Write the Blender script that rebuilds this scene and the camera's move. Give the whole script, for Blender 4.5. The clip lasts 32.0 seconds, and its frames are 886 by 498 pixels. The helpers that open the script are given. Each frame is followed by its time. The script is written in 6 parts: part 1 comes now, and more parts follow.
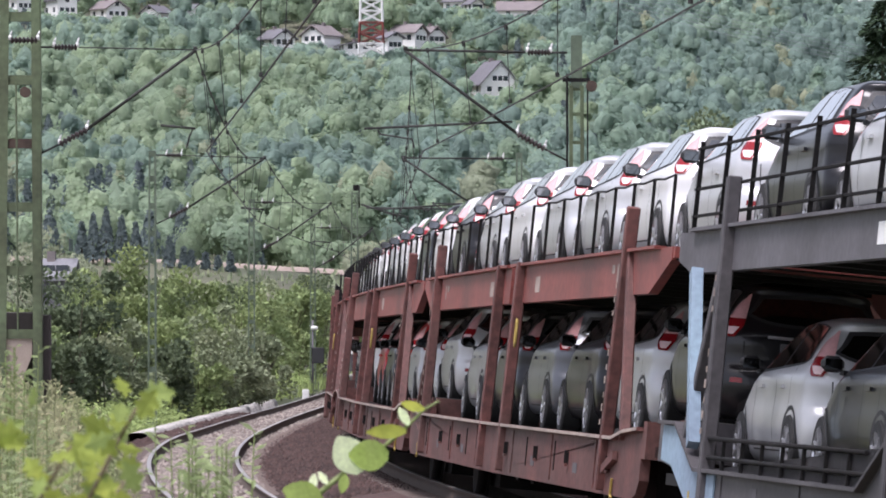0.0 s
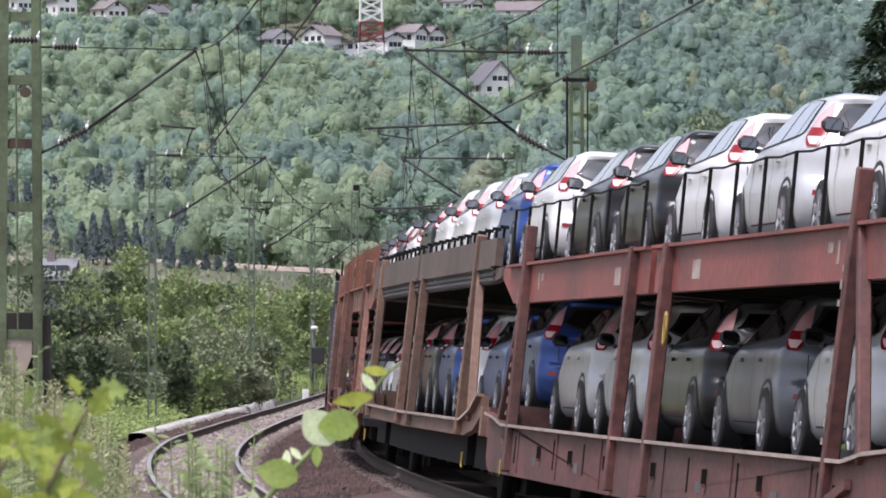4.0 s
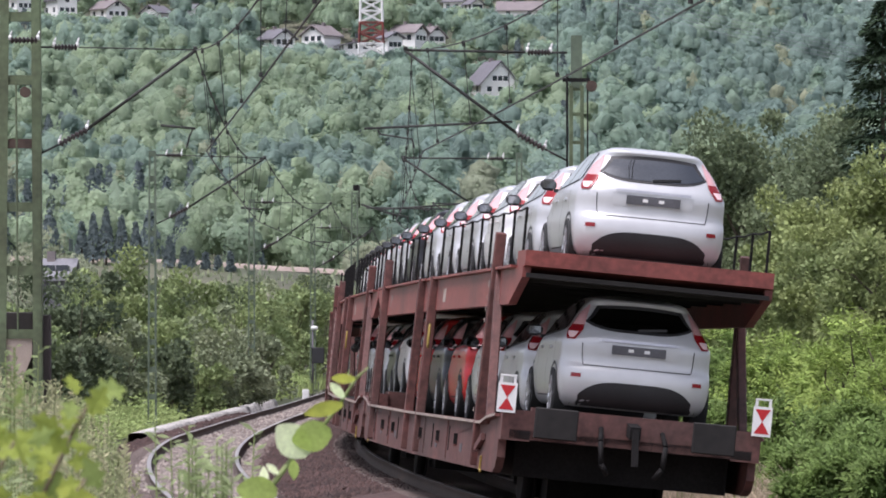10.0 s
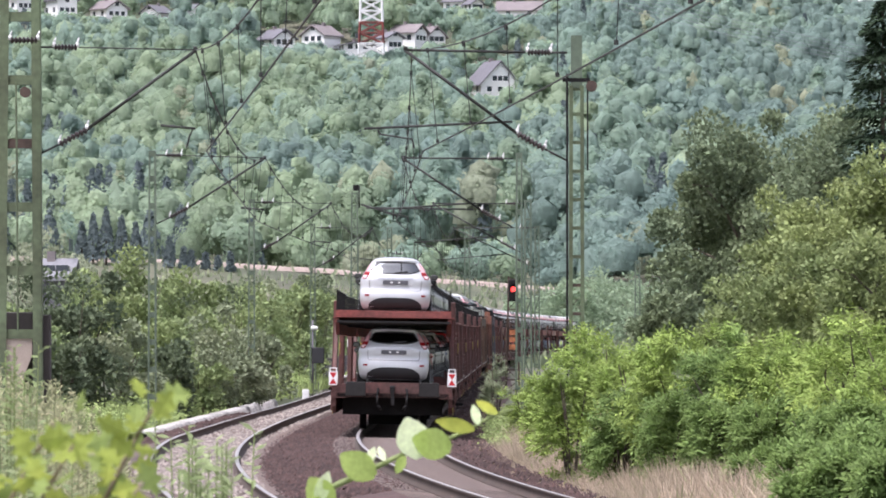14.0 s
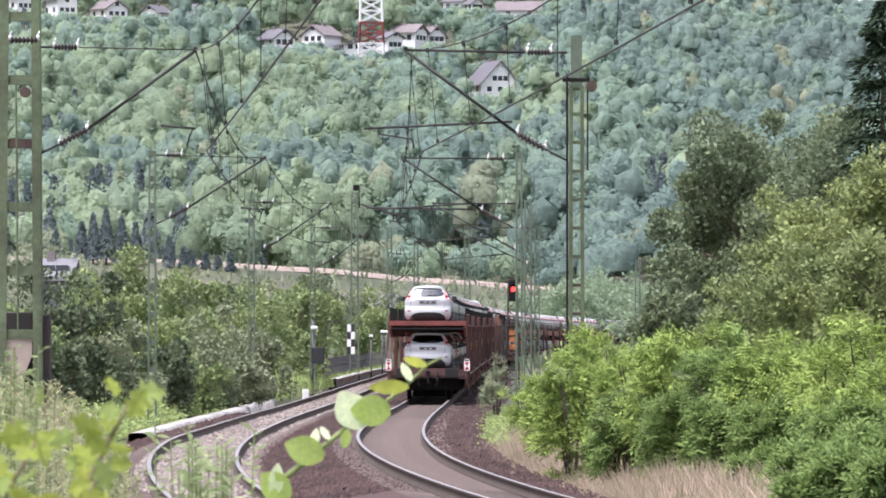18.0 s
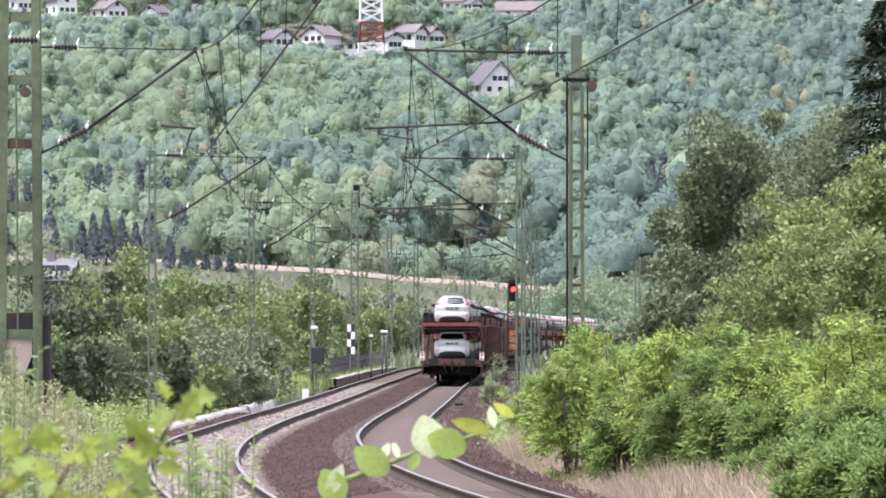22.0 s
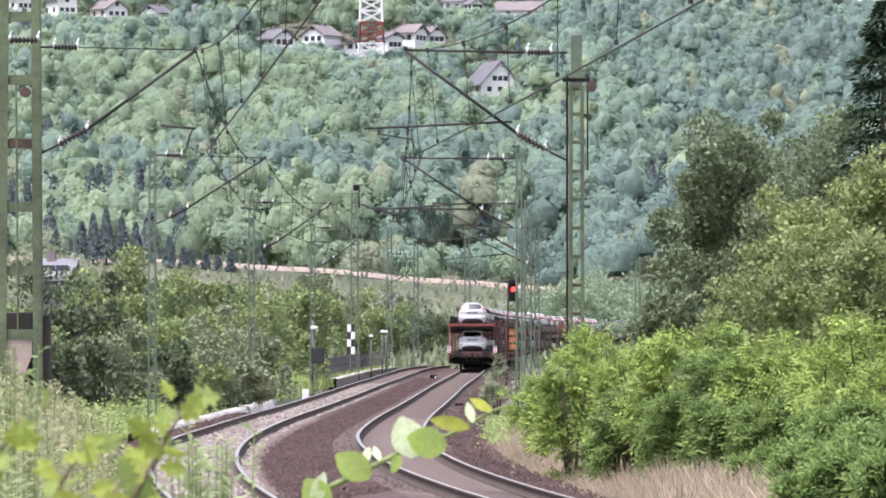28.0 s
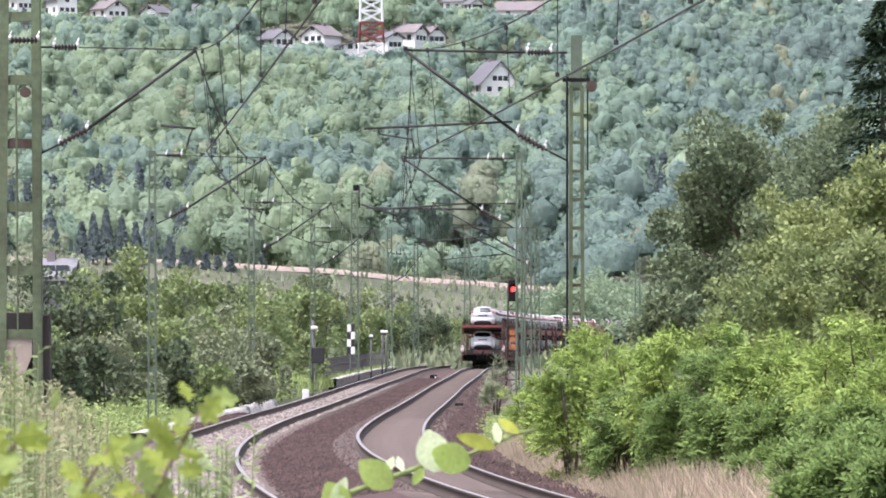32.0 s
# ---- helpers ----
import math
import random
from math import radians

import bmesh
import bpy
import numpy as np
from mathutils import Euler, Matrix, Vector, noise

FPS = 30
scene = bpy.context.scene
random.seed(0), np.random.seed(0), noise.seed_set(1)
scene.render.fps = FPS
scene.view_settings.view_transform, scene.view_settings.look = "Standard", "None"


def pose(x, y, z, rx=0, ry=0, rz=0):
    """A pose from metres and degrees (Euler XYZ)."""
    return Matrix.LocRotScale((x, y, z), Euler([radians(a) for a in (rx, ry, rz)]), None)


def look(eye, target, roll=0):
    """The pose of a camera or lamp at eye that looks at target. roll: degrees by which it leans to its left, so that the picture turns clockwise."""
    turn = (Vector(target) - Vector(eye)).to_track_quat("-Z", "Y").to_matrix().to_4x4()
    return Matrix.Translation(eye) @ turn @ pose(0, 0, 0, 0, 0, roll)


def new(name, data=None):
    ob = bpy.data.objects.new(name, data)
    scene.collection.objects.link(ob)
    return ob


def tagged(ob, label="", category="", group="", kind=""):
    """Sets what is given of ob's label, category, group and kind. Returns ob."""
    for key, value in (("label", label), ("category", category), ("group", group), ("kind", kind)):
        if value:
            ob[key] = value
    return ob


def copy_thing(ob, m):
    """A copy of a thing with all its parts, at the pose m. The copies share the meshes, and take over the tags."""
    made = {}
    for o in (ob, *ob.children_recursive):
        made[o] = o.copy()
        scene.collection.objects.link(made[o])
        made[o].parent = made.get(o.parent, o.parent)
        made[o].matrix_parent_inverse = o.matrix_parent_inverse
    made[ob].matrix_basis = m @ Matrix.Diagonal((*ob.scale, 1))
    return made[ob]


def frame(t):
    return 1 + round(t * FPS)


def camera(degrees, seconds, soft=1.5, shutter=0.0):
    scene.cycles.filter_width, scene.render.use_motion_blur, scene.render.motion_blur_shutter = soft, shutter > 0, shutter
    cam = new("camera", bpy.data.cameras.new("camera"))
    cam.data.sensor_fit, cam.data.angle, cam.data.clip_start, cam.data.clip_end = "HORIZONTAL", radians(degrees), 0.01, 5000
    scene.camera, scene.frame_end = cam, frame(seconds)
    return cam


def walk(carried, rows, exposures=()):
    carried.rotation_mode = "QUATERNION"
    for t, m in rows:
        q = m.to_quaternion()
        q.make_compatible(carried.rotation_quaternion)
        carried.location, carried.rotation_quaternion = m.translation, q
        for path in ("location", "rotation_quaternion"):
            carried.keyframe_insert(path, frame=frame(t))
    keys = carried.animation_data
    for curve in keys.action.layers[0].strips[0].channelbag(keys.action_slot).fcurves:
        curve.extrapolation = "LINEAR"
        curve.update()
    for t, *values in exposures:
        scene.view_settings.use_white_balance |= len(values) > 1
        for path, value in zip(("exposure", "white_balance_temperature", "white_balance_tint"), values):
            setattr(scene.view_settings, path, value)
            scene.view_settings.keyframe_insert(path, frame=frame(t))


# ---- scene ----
# ---- camera: long lens on a tripod, it stands still ----
cam = camera(8.459, 32.0, soft=1.8)
cam.data.dof.use_dof, cam.data.dof.focus_distance, cam.data.dof.aperture_fstop = True, 120.0, 60.0
EYE = pose(0, 0, 1.947, 90.973, 0, 0)
walk(cam, [(0, EYE), (32, EYE)], exposures=[(t, e, 6200, 19.0) for t, e in ((0, 0.40), (11, 0.33), (12.5, 0.42), (14, 0.74), (17, 0.78), (21, 0.88), (32, 0.88))])

# ---- world and sun: bright overcast ----
world = bpy.data.worlds.new("world")
scene.world = world
world.use_nodes = True
wn = world.node_tree.nodes
sky = wn.new("ShaderNodeTexSky")
sky.sky_type, sky.sun_disc = "NISHITA", False
sky.sun_elevation, sky.sun_rotation = radians(64), radians(216)
sky.air_density, sky.dust_density = 1.0, 3.0
hazy = wn.new("ShaderNodeHueSaturation")  # thin cloud greys the blue
hazy.inputs["Saturation"].default_value = 0.45
world.node_tree.links.new(sky.outputs[0], hazy.inputs["Color"])
world.node_tree.links.new(hazy.outputs[0], wn["Background"].inputs[0])
wn["Background"].inputs[1].default_value = 0.15
sun_data = bpy.data.lights.new("sun", "SUN")
sun_data.energy, sun_data.angle, sun_data.color = 2.9, radians(24), (1.0, 0.965, 0.955)
sun = new("sun", sun_data)
sun.matrix_world = look((-45, -32, 140), (0, 0, 0))


# ---- materials ----
def mat(name, color, rough=0.6, metal=0.0, var=0.25, scale=3.0, fine=40.0, bump=0.0, coat=0.0, obj_color=False,
        second=None, random_tint=0.0, trans=0.0):
    m = bpy.data.materials.new(name)
    m.use_nodes = True
    nt = m.node_tree
    b = nt.nodes["Principled BSDF"]
    b.inputs["Roughness"].default_value = rough
    b.inputs["Metallic"].default_value = metal
    b.inputs["Coat Weight"].default_value = coat
    b.inputs["Transmission Weight"].default_value = trans
    tc = nt.nodes.new("ShaderNodeTexCoord")
    n1 = nt.nodes.new("ShaderNodeTexNoise")
    n1.inputs["Scale"].default_value = scale
    n1.inputs["Detail"].default_value = 5
    n2 = nt.nodes.new("ShaderNodeTexNoise")
    n2.inputs["Scale"].default_value = fine
    n2.inputs["Detail"].default_value = 3
    for n in (n1, n2):
        nt.links.new(tc.outputs["Object"], n.inputs["Vector"])
    add = nt.nodes.new("ShaderNodeMath")
    add.operation = "ADD"
    nt.links.new(n1.outputs[0], add.inputs[0])
    nt.links.new(n2.outputs[0], add.inputs[1])
    ramp = nt.nodes.new("ShaderNodeMapRange")
    ramp.inputs[1].default_value, ramp.inputs[2].default_value = 0.7, 1.3
    ramp.inputs[3].default_value, ramp.inputs[4].default_value = 1 - var, 1 + var
    nt.links.new(add.outputs[0], ramp.inputs[0])
    value = ramp.outputs[0]
    if random_tint:
        geo = nt.nodes.new("ShaderNodeNewGeometry")
        rr = nt.nodes.new("ShaderNodeMapRange")
        rr.inputs[3].default_value, rr.inputs[4].default_value = 1 - random_tint, 1 + random_tint
        nt.links.new(geo.outputs["Random Per Island"], rr.inputs[0])
        mul = nt.nodes.new("ShaderNodeMath")
        mul.operation = "MULTIPLY"
        nt.links.new(value, mul.inputs[0])
        nt.links.new(rr.outputs[0], mul.inputs[1])
        value = mul.outputs[0]
    mix = nt.nodes.new("ShaderNodeMix")
    mix.data_type, mix.blend_type = "RGBA", "MULTIPLY"
    mix.inputs[0].default_value = 1.0
    if obj_color:
        oi2 = nt.nodes.new("ShaderNodeObjectInfo")
        nt.links.new(oi2.outputs["Color"], mix.inputs[6])
    elif second:
        n3 = nt.nodes.new("ShaderNodeTexNoise")
        n3.inputs["Scale"].default_value = scale * 0.6
        n3.inputs["Detail"].default_value = 6
        nt.links.new(tc.outputs["Object"], n3.inputs["Vector"])
        mr = nt.nodes.new("ShaderNodeMapRange")
        mr.inputs[1].default_value, mr.inputs[2].default_value = 0.4, 0.62
        nt.links.new(n3.outputs[0], mr.inputs[0])
        m2 = nt.nodes.new("ShaderNodeMix")
        m2.data_type = "RGBA"
        m2.inputs[6].default_value = (*color, 1)
        m2.inputs[7].default_value = (*second, 1)
        nt.links.new(mr.outputs[0], m2.inputs[0])
        nt.links.new(m2.outputs[2], mix.inputs[6])
    else:
        mix.inputs[6].default_value = (*color, 1)
    comb = nt.nodes.new("ShaderNodeCombineColor")
    for k in range(3):
        nt.links.new(value, comb.inputs[k])
    nt.links.new(comb.outputs[0], mix.inputs[7])
    nt.links.new(mix.outputs[2], b.inputs["Base Color"])
    if bump:
        bp = nt.nodes.new("ShaderNodeBump")
        bp.inputs["Strength"].default_value = bump
        bp.inputs["Distance"].default_value = 0.05
        nt.links.new(add.outputs[0], bp.inputs["Height"])
        nt.links.new(bp.outputs[0], b.inputs["Normal"])
    return m


def leafmat(name, color, second, glow=0.35, spread=0.35, patch=0.15):
    """Leaves: two greens mixed over patches, a tint per leaf, light shining through."""
    m = mat(name, color, rough=0.62, var=0.2, scale=patch, fine=patch * 12, second=second, random_tint=spread)
    nt = m.node_tree
    b = nt.nodes["Principled BSDF"]
    b.inputs["Specular IOR Level"].default_value = 0.1
    tr = nt.nodes.new("ShaderNodeBsdfTranslucent")
    mx = nt.nodes.new("ShaderNodeMixShader")
    mx.inputs[0].default_value = glow
    nt.links.new(b.inputs["Base Color"].links[0].from_socket, tr.inputs[0])
    nt.links.new(b.outputs[0], mx.inputs[1])
    nt.links.new(tr.outputs[0], mx.inputs[2])
    nt.links.new(mx.outputs[0], nt.nodes["Material Output"].inputs[0])
    return m


GROUND = mat("meadow_soil", (0.085, 0.10, 0.055), 0.9, var=0.4, scale=0.05, fine=1.5, second=(0.115, 0.11, 0.075))
BALLAST = mat("ballast_stone", (0.056, 0.032, 0.028), 0.9, var=0.5, scale=0.35, fine=9.0, bump=0.6, random_tint=0.35)
BALLAST_PALE = mat("pale_ballast", (0.25, 0.215, 0.19), 0.9, var=0.4, scale=0.5, fine=9.0, bump=0.6, random_tint=0.3)
RAIL_TOP = mat("rail_steel", (0.34, 0.31, 0.29), 0.35, 0.3, var=0.15, scale=2.0)
RAIL_SIDE = mat("rail_rust", (0.075, 0.052, 0.04), 0.8, 0.1, var=0.35, scale=2.0)
SLEEPER = mat("sleeper_concrete", (0.12, 0.092, 0.08), 0.9, var=0.3, scale=1.5, fine=18, random_tint=0.15)
CONCRETE = mat("weathered_concrete", (0.52, 0.5, 0.46), 0.9, var=0.25, scale=1.2, fine=20)
RED_STEEL = mat("oxide_red_steel", (0.25, 0.062, 0.05), 0.5, 0.0, var=0.35, scale=0.9, fine=14, second=(0.15, 0.045, 0.038))
RED_DIRTY = mat("grimy_red_steel", (0.125, 0.046, 0.039), 0.65, 0.0, var=0.45, scale=1.0, fine=12, second=(0.085, 0.042, 0.036))
WORN_STEEL = mat("worn_bare_steel", (0.36, 0.29, 0.25), 0.6, 0.1, var=0.35, scale=1.5, fine=14)
BROWN_STEEL = mat("umber_steel", (0.12, 0.085, 0.068), 0.65, 0.0, var=0.35, scale=0.9, fine=12, second=(0.075, 0.055, 0.045))
ORANGE_STEEL = mat("faded_orange_steel", (0.235, 0.088, 0.048), 0.6, 0.0, var=0.35, scale=0.8, fine=14, second=(0.14, 0.06, 0.04))
ORANGE_DIRTY = mat("grimy_orange_steel", (0.20, 0.09, 0.062), 0.7, 0.0, var=0.4, scale=0.9, fine=12, second=(0.09, 0.048, 0.036))
GREY_STEEL = mat("grey_steel", (0.115, 0.11, 0.12), 0.6, 0.0, var=0.25, scale=0.8, fine=14, second=(0.075, 0.07, 0.075))
GREY_DARK = mat("dark_grey_steel", (0.05, 0.046, 0.05), 0.6, 0.0, var=0.3, scale=0.8, fine=14, second=(0.08, 0.074, 0.078))
YELLOW_PAINT = mat("yellow_paint", (0.33, 0.235, 0.05), 0.5, var=0.2, scale=5)
BLUE_STEEL = mat("pale_blue_steel", (0.24, 0.34, 0.42), 0.6, 0.0, var=0.2, scale=1.2, fine=14, second=(0.2, 0.27, 0.35))
BLACK_STEEL = mat("sooty_steel", (0.013, 0.012, 0.012), 0.8, 0.0, var=0.4, scale=2.0)
BLACK_STEEL.node_tree.nodes["Principled BSDF"].inputs["Specular IOR Level"].default_value = 0.2
DECK_STEEL = mat("deck_plate", (0.016, 0.014, 0.013), 0.7, 0.2, var=0.35, scale=1.2, fine=10)
GREEN_STEEL = mat("mast_green_paint", (0.125, 0.165, 0.088), 0.65, 0.0, var=0.3, scale=1.2, fine=9, second=(0.08, 0.095, 0.05))
GREEN_PALE = mat("mast_pale_green_paint", (0.105, 0.14, 0.095), 0.65, 0.0, var=0.25, scale=1.2, fine=9)
WIRE_DARK = mat("tarnished_copper", (0.035, 0.035, 0.032), 0.6, 0.3, var=0.2)
PORCELAIN = mat("porcelain", (0.72, 0.72, 0.7), 0.25, var=0.08)
INSULATOR = mat("brown_insulator", (0.032, 0.022, 0.02), 0.3, var=0.15)
RUSTY = mat("rust", (0.075, 0.05, 0.038), 0.8, var=0.4, scale=4.0)
CAR_PAINT = mat("car_paint", (1, 1, 1), 0.28, 0.0, var=0.04, scale=0.7, fine=6, coat=0.25, obj_color=True)
CAR_PAINT.node_tree.nodes["Principled BSDF"].inputs["Specular IOR Level"].default_value = 0.32
_n = CAR_PAINT.node_tree.nodes
CAR_PAINT.node_tree.links.new(next(n for n in _n if n.type == "OBJECT_INFO").outputs["Alpha"], _n["Principled BSDF"].inputs["Metallic"])  # flake in the paint
CAR_GLASS = mat("tinted_car_glass", (0.93, 0.94, 0.95), 0.05, 1.0, var=0.1)
REAR_GLASS = mat("dark_car_glass", (0.17, 0.18, 0.19), 0.06, 1.0, var=0.1)
TYRE = mat("tyre_rubber", (0.018, 0.018, 0.018), 0.8, var=0.2)
ALLOY = mat("alloy_rim", (0.5, 0.5, 0.52), 0.3, 0.8, var=0.1)
TRIM_BLACK = mat("black_plastic", (0.022, 0.022, 0.024), 0.55, var=0.15)
LAMP_RED = mat("red_lens", (0.24, 0.012, 0.016), 0.15, var=0.1)
LAMP_FILM = mat("film_over_lens", (0.68, 0.38, 0.38), 0.12, var=0.1, coat=1.0)
LAMP_CLEAR = mat("clear_lens", (0.85, 0.62, 0.62), 0.15, var=0.1)
PLATE = mat("plate_holder", (0.10, 0.10, 0.11), 0.5, var=0.2)
WHITE_PAINT = mat("white_paint", (0.8, 0.8, 0.78), 0.5, var=0.08, scale=4)
SIGN_RED = mat("sign_red", (0.5, 0.02, 0.025), 0.45, var=0.1)
BARK = mat("bark", (0.10, 0.08, 0.06), 0.9, var=0.4, scale=2.0, fine=15, bump=0.4)


# ---- mesh helpers ----
def part(name, bm, material, parent, label="", loc=None):
    me = bpy.data.meshes.new(name)
    bm.normal_update()
    bm.to_mesh(me)
    bm.free()
    for k in (material if isinstance(material, (list, tuple)) else [material]):
        me.materials.append(k)
    ob = new(name, me)
    if parent:
        ob.parent = parent
    if loc:
        ob.location = loc
    if label:
        ob["label"] = label
    return ob


def same(ob, parent, m=None, label=""):
    """Another piece on the same mesh."""
    o = new(ob.name.split(".")[0], ob.data)
    o.parent = parent
    o.matrix_basis = m if m is not None else ob.matrix_basis.copy()
    if label or "label" in ob:
        o["label"] = label or ob["label"]
    return o


def hexa(bm, c8, mi=0):
    v = [bm.verts.new(c) for c in c8]
    for q in ((0, 3, 2, 1), (4, 5, 6, 7), (0, 1, 5, 4), (1, 2, 6, 5), (2, 3, 7, 6), (3, 0, 4, 7)):
        bm.faces.new([v[i] for i in q]).material_index = mi


def box(bm, x0, x1, y0, y1, z0, z1, mi=0):
    hexa(bm, [(x0, y0, z0), (x1, y0, z0), (x1, y1, z0), (x0, y1, z0), (x0, y0, z1), (x1, y0, z1), (x1, y1, z1), (x0, y1, z1)], mi)


def beam(bm, p, q, w, h, up=(0, 0, 1), mi=0):
    """A bar from p to q, w wide across and h high along up."""
    p, q, up = Vector(p), Vector(q), Vector(up)
    d = (q - p).normalized()
    s = d.cross(up)
    s = s.normalized() if s.length > 1e-4 else Vector((1, 0, 0))
    u = s.cross(d).normalized()
    c = []
    for a in (p, q):
        for i, j in ((-1, -1), (1, -1), (1, 1), (-1, 1)):
            c.append(a + s * (w / 2 * i) + u * (h / 2 * j))
    hexa(bm, c, mi)


def tube(bm, p, q, r, n=8, r2=None, caps=True, mi=0):
    p, q = Vector(p), Vector(q)
    d = (q - p).normalized()
    s = d.orthogonal().normalized()
    u = d.cross(s)
    r2 = r if r2 is None else r2
    a = [bm.verts.new(p + (s * math.cos(2 * math.pi * i / n) + u * math.sin(2 * math.pi * i / n)) * r) for i in range(n)]
    b = [bm.verts.new(q + (s * math.cos(2 * math.pi * i / n) + u * math.sin(2 * math.pi * i / n)) * r2) for i in range(n)]
    for i in range(n):
        f = bm.faces.new((a[i], a[(i + 1) % n], b[(i + 1) % n], b[i]))
        f.smooth, f.material_index = n > 5, mi
    if caps:
        bm.faces.new(a[::-1]).material_index = mi
        bm.faces.new(b).material_index = mi


def prism(bm, pts, x0, x1, mi=0):
    """A plate cut to the outline pts (y, z), from x0 to x1."""
    a = [bm.verts.new((x0, y, z)) for y, z in pts]
    b = [bm.verts.new((x1, y, z)) for y, z in pts]
    bm.faces.new(a).material_index = mi
    bm.faces.new(b[::-1]).material_index = mi
    n = len(pts)
    for i in range(n):
        bm.faces.new((a[i], b[i], b[(i + 1) % n], a[(i + 1) % n])).material_index = mi


def lathe(bm, p, q, profile, n=10, mi=0):
    """One turned piece from p to q; profile: (share of the length, radius)."""
    p, q = Vector(p), Vector(q)
    d = (q - p).normalized()
    a = d.orthogonal().normalized()
    b = d.cross(a)
    rings = [[bm.verts.new(p.lerp(q, t) + (a * math.cos(6.28319 * i / n) + b * math.sin(6.28319 * i / n)) * r) for i in range(n)] for t, r in profile]
    for u, v in zip(rings[:-1], rings[1:]):
        for i in range(n):
            bm.faces.new((u[i], u[(i + 1) % n], v[(i + 1) % n], v[i])).material_index = mi
    bm.faces.new(rings[0][::-1]).material_index = mi
    bm.faces.new(rings[-1]).material_index = mi


def bevelled(bm, w):
    bmesh.ops.recalc_face_normals(bm, faces=bm.faces)
    bmesh.ops.bevel(bm, geom=bm.edges[:], offset=w, segments=1, affect="EDGES")
    return bm


def empty(name, m=None, label="", category="", group="", kind=""):
    e = new(name)
    e.empty_display_size = 0.2
    if m is not None:
        e.matrix_basis = m
    return tagged(e, label, category, group, kind)


def soup(name, V, F, material, parent=None, smooth=False, mats=None):
    """One mesh from arrays of corners and of triangles or quads."""
    me = bpy.data.meshes.new(name)
    V, F = np.asarray(V, np.float32), np.asarray(F, np.int32)
    k = F.shape[1]
    me.vertices.add(len(V))
    me.vertices.foreach_set("co", V.ravel())
    me.loops.add(F.size)
    me.loops.foreach_set("vertex_index", F.ravel())
    me.polygons.add(len(F))
    me.polygons.foreach_set("loop_start", np.arange(0, F.size, k, dtype=np.int32))
    me.polygons.foreach_set("loop_total", np.full(len(F), k, np.int32))
    if smooth:
        me.polygons.foreach_set("use_smooth", np.ones(len(F), bool))
    for q in (material if isinstance(material, (list, tuple)) else [material]):
        me.materials.append(q)
    if mats is not None:
        me.polygons.foreach_set("material_index", np.asarray(mats, np.int32))
    me.update(calc_edges=True)
    ob = new(name, me)
    if parent:
        ob.parent = parent
    return ob


# ---- the line: a right-hand curve that eases into a straight and curves again far off ----
KY = np.array([28.27, 45.93, 63.6, 84.8, 109.53, 141.33, 176.67, 220.83, 273.83, 335.67, 406.33, 494.67, 583.0])
KX = np.array([6.357, 4.055, 2.225, 0.608, -0.597, -1.209, -1.072, -0.497, 0.228, 1.32, 2.5, 6.4, 13.2])
SPACING = 3.927


def spline_table(kx, ky):
    n, h = len(kx), np.diff(kx)
    A, B = np.zeros((n, n)), np.zeros(n)
    A[0, 0], A[0, 1], A[-1, -1], A[-1, -2] = 1, -1, 1, -1
    for i in range(1, n - 1):
        A[i, i - 1:i + 2] = h[i - 1], 2 * (h[i - 1] + h[i]), h[i]
        B[i] = 6 * ((ky[i + 1] - ky[i]) / h[i] - (ky[i] - ky[i - 1]) / h[i - 1])
    return np.linalg.solve(A, B)


KM = spline_table(KY, KX)


def line_x(y):
    y = np.asarray(y, float)
    i = np.clip(np.searchsorted(KY, y) - 1, 0, len(KY) - 2)
    h = KY[i + 1] - KY[i]
    a, b = (KY[i + 1] - y) / h, (y - KY[i]) / h
    return a * KX[i] + b * KX[i + 1] + ((a ** 3 - a) * KM[i] + (b ** 3 - b) * KM[i + 1]) * h * h / 6


# the table of the line, from well behind the camera to far beyond the last bend
LY = np.concatenate([np.arange(-330, 28, 1.0), np.arange(28.27, 583, 0.5), np.arange(583, 1000, 1.0)])
_R = 690.0
LX = line_x(np.clip(LY, KY[0], KY[-1]))
_s0, _s1 = (line_x(28.9) - line_x(28.3)) / 0.6, (line_x(583) - line_x(582.4)) / 0.6
_back, _fore = LY < KY[0], LY > KY[-1]
LX[_back] = KX[0] + _s0 * (LY[_back] - KY[0]) + (LY[_back] - KY[0]) ** 2 / (2 * _R)
LX[_fore] = KX[-1] + _s1 * (LY[_fore] - KY[-1]) + (LY[_fore] - KY[-1]) ** 2 / (2 * 1500.0)
LT = np.arctan(np.gradient(LX, LY))
LS = np.concatenate([[0], np.cumsum(np.hypot(np.diff(LX), np.diff(LY)))])
LS -= np.interp(28.27, LY, LS)
LC = 0.119 / (1 + np.exp(np.clip((LY - 135.8) / 8.03, -40, 40)))
LZ = np.interp(LY, [114.8, 150, 200, 250, 300, 330, 371, 412, 500, 620, 1000], [0, .02, .1, .25, .47, .62, .75, .84, .95, 1.05, 1.4])


def on_line(s, off=0.0):
    """Place, heading, cant and height of the right-hand track at s metres along it."""
    x, y, a, c, z = (np.interp(s, LS, q) for q in (LX, LY, LT, LC, LZ))
    return x + off * math.cos(a), y - off * math.sin(a), a, c, z


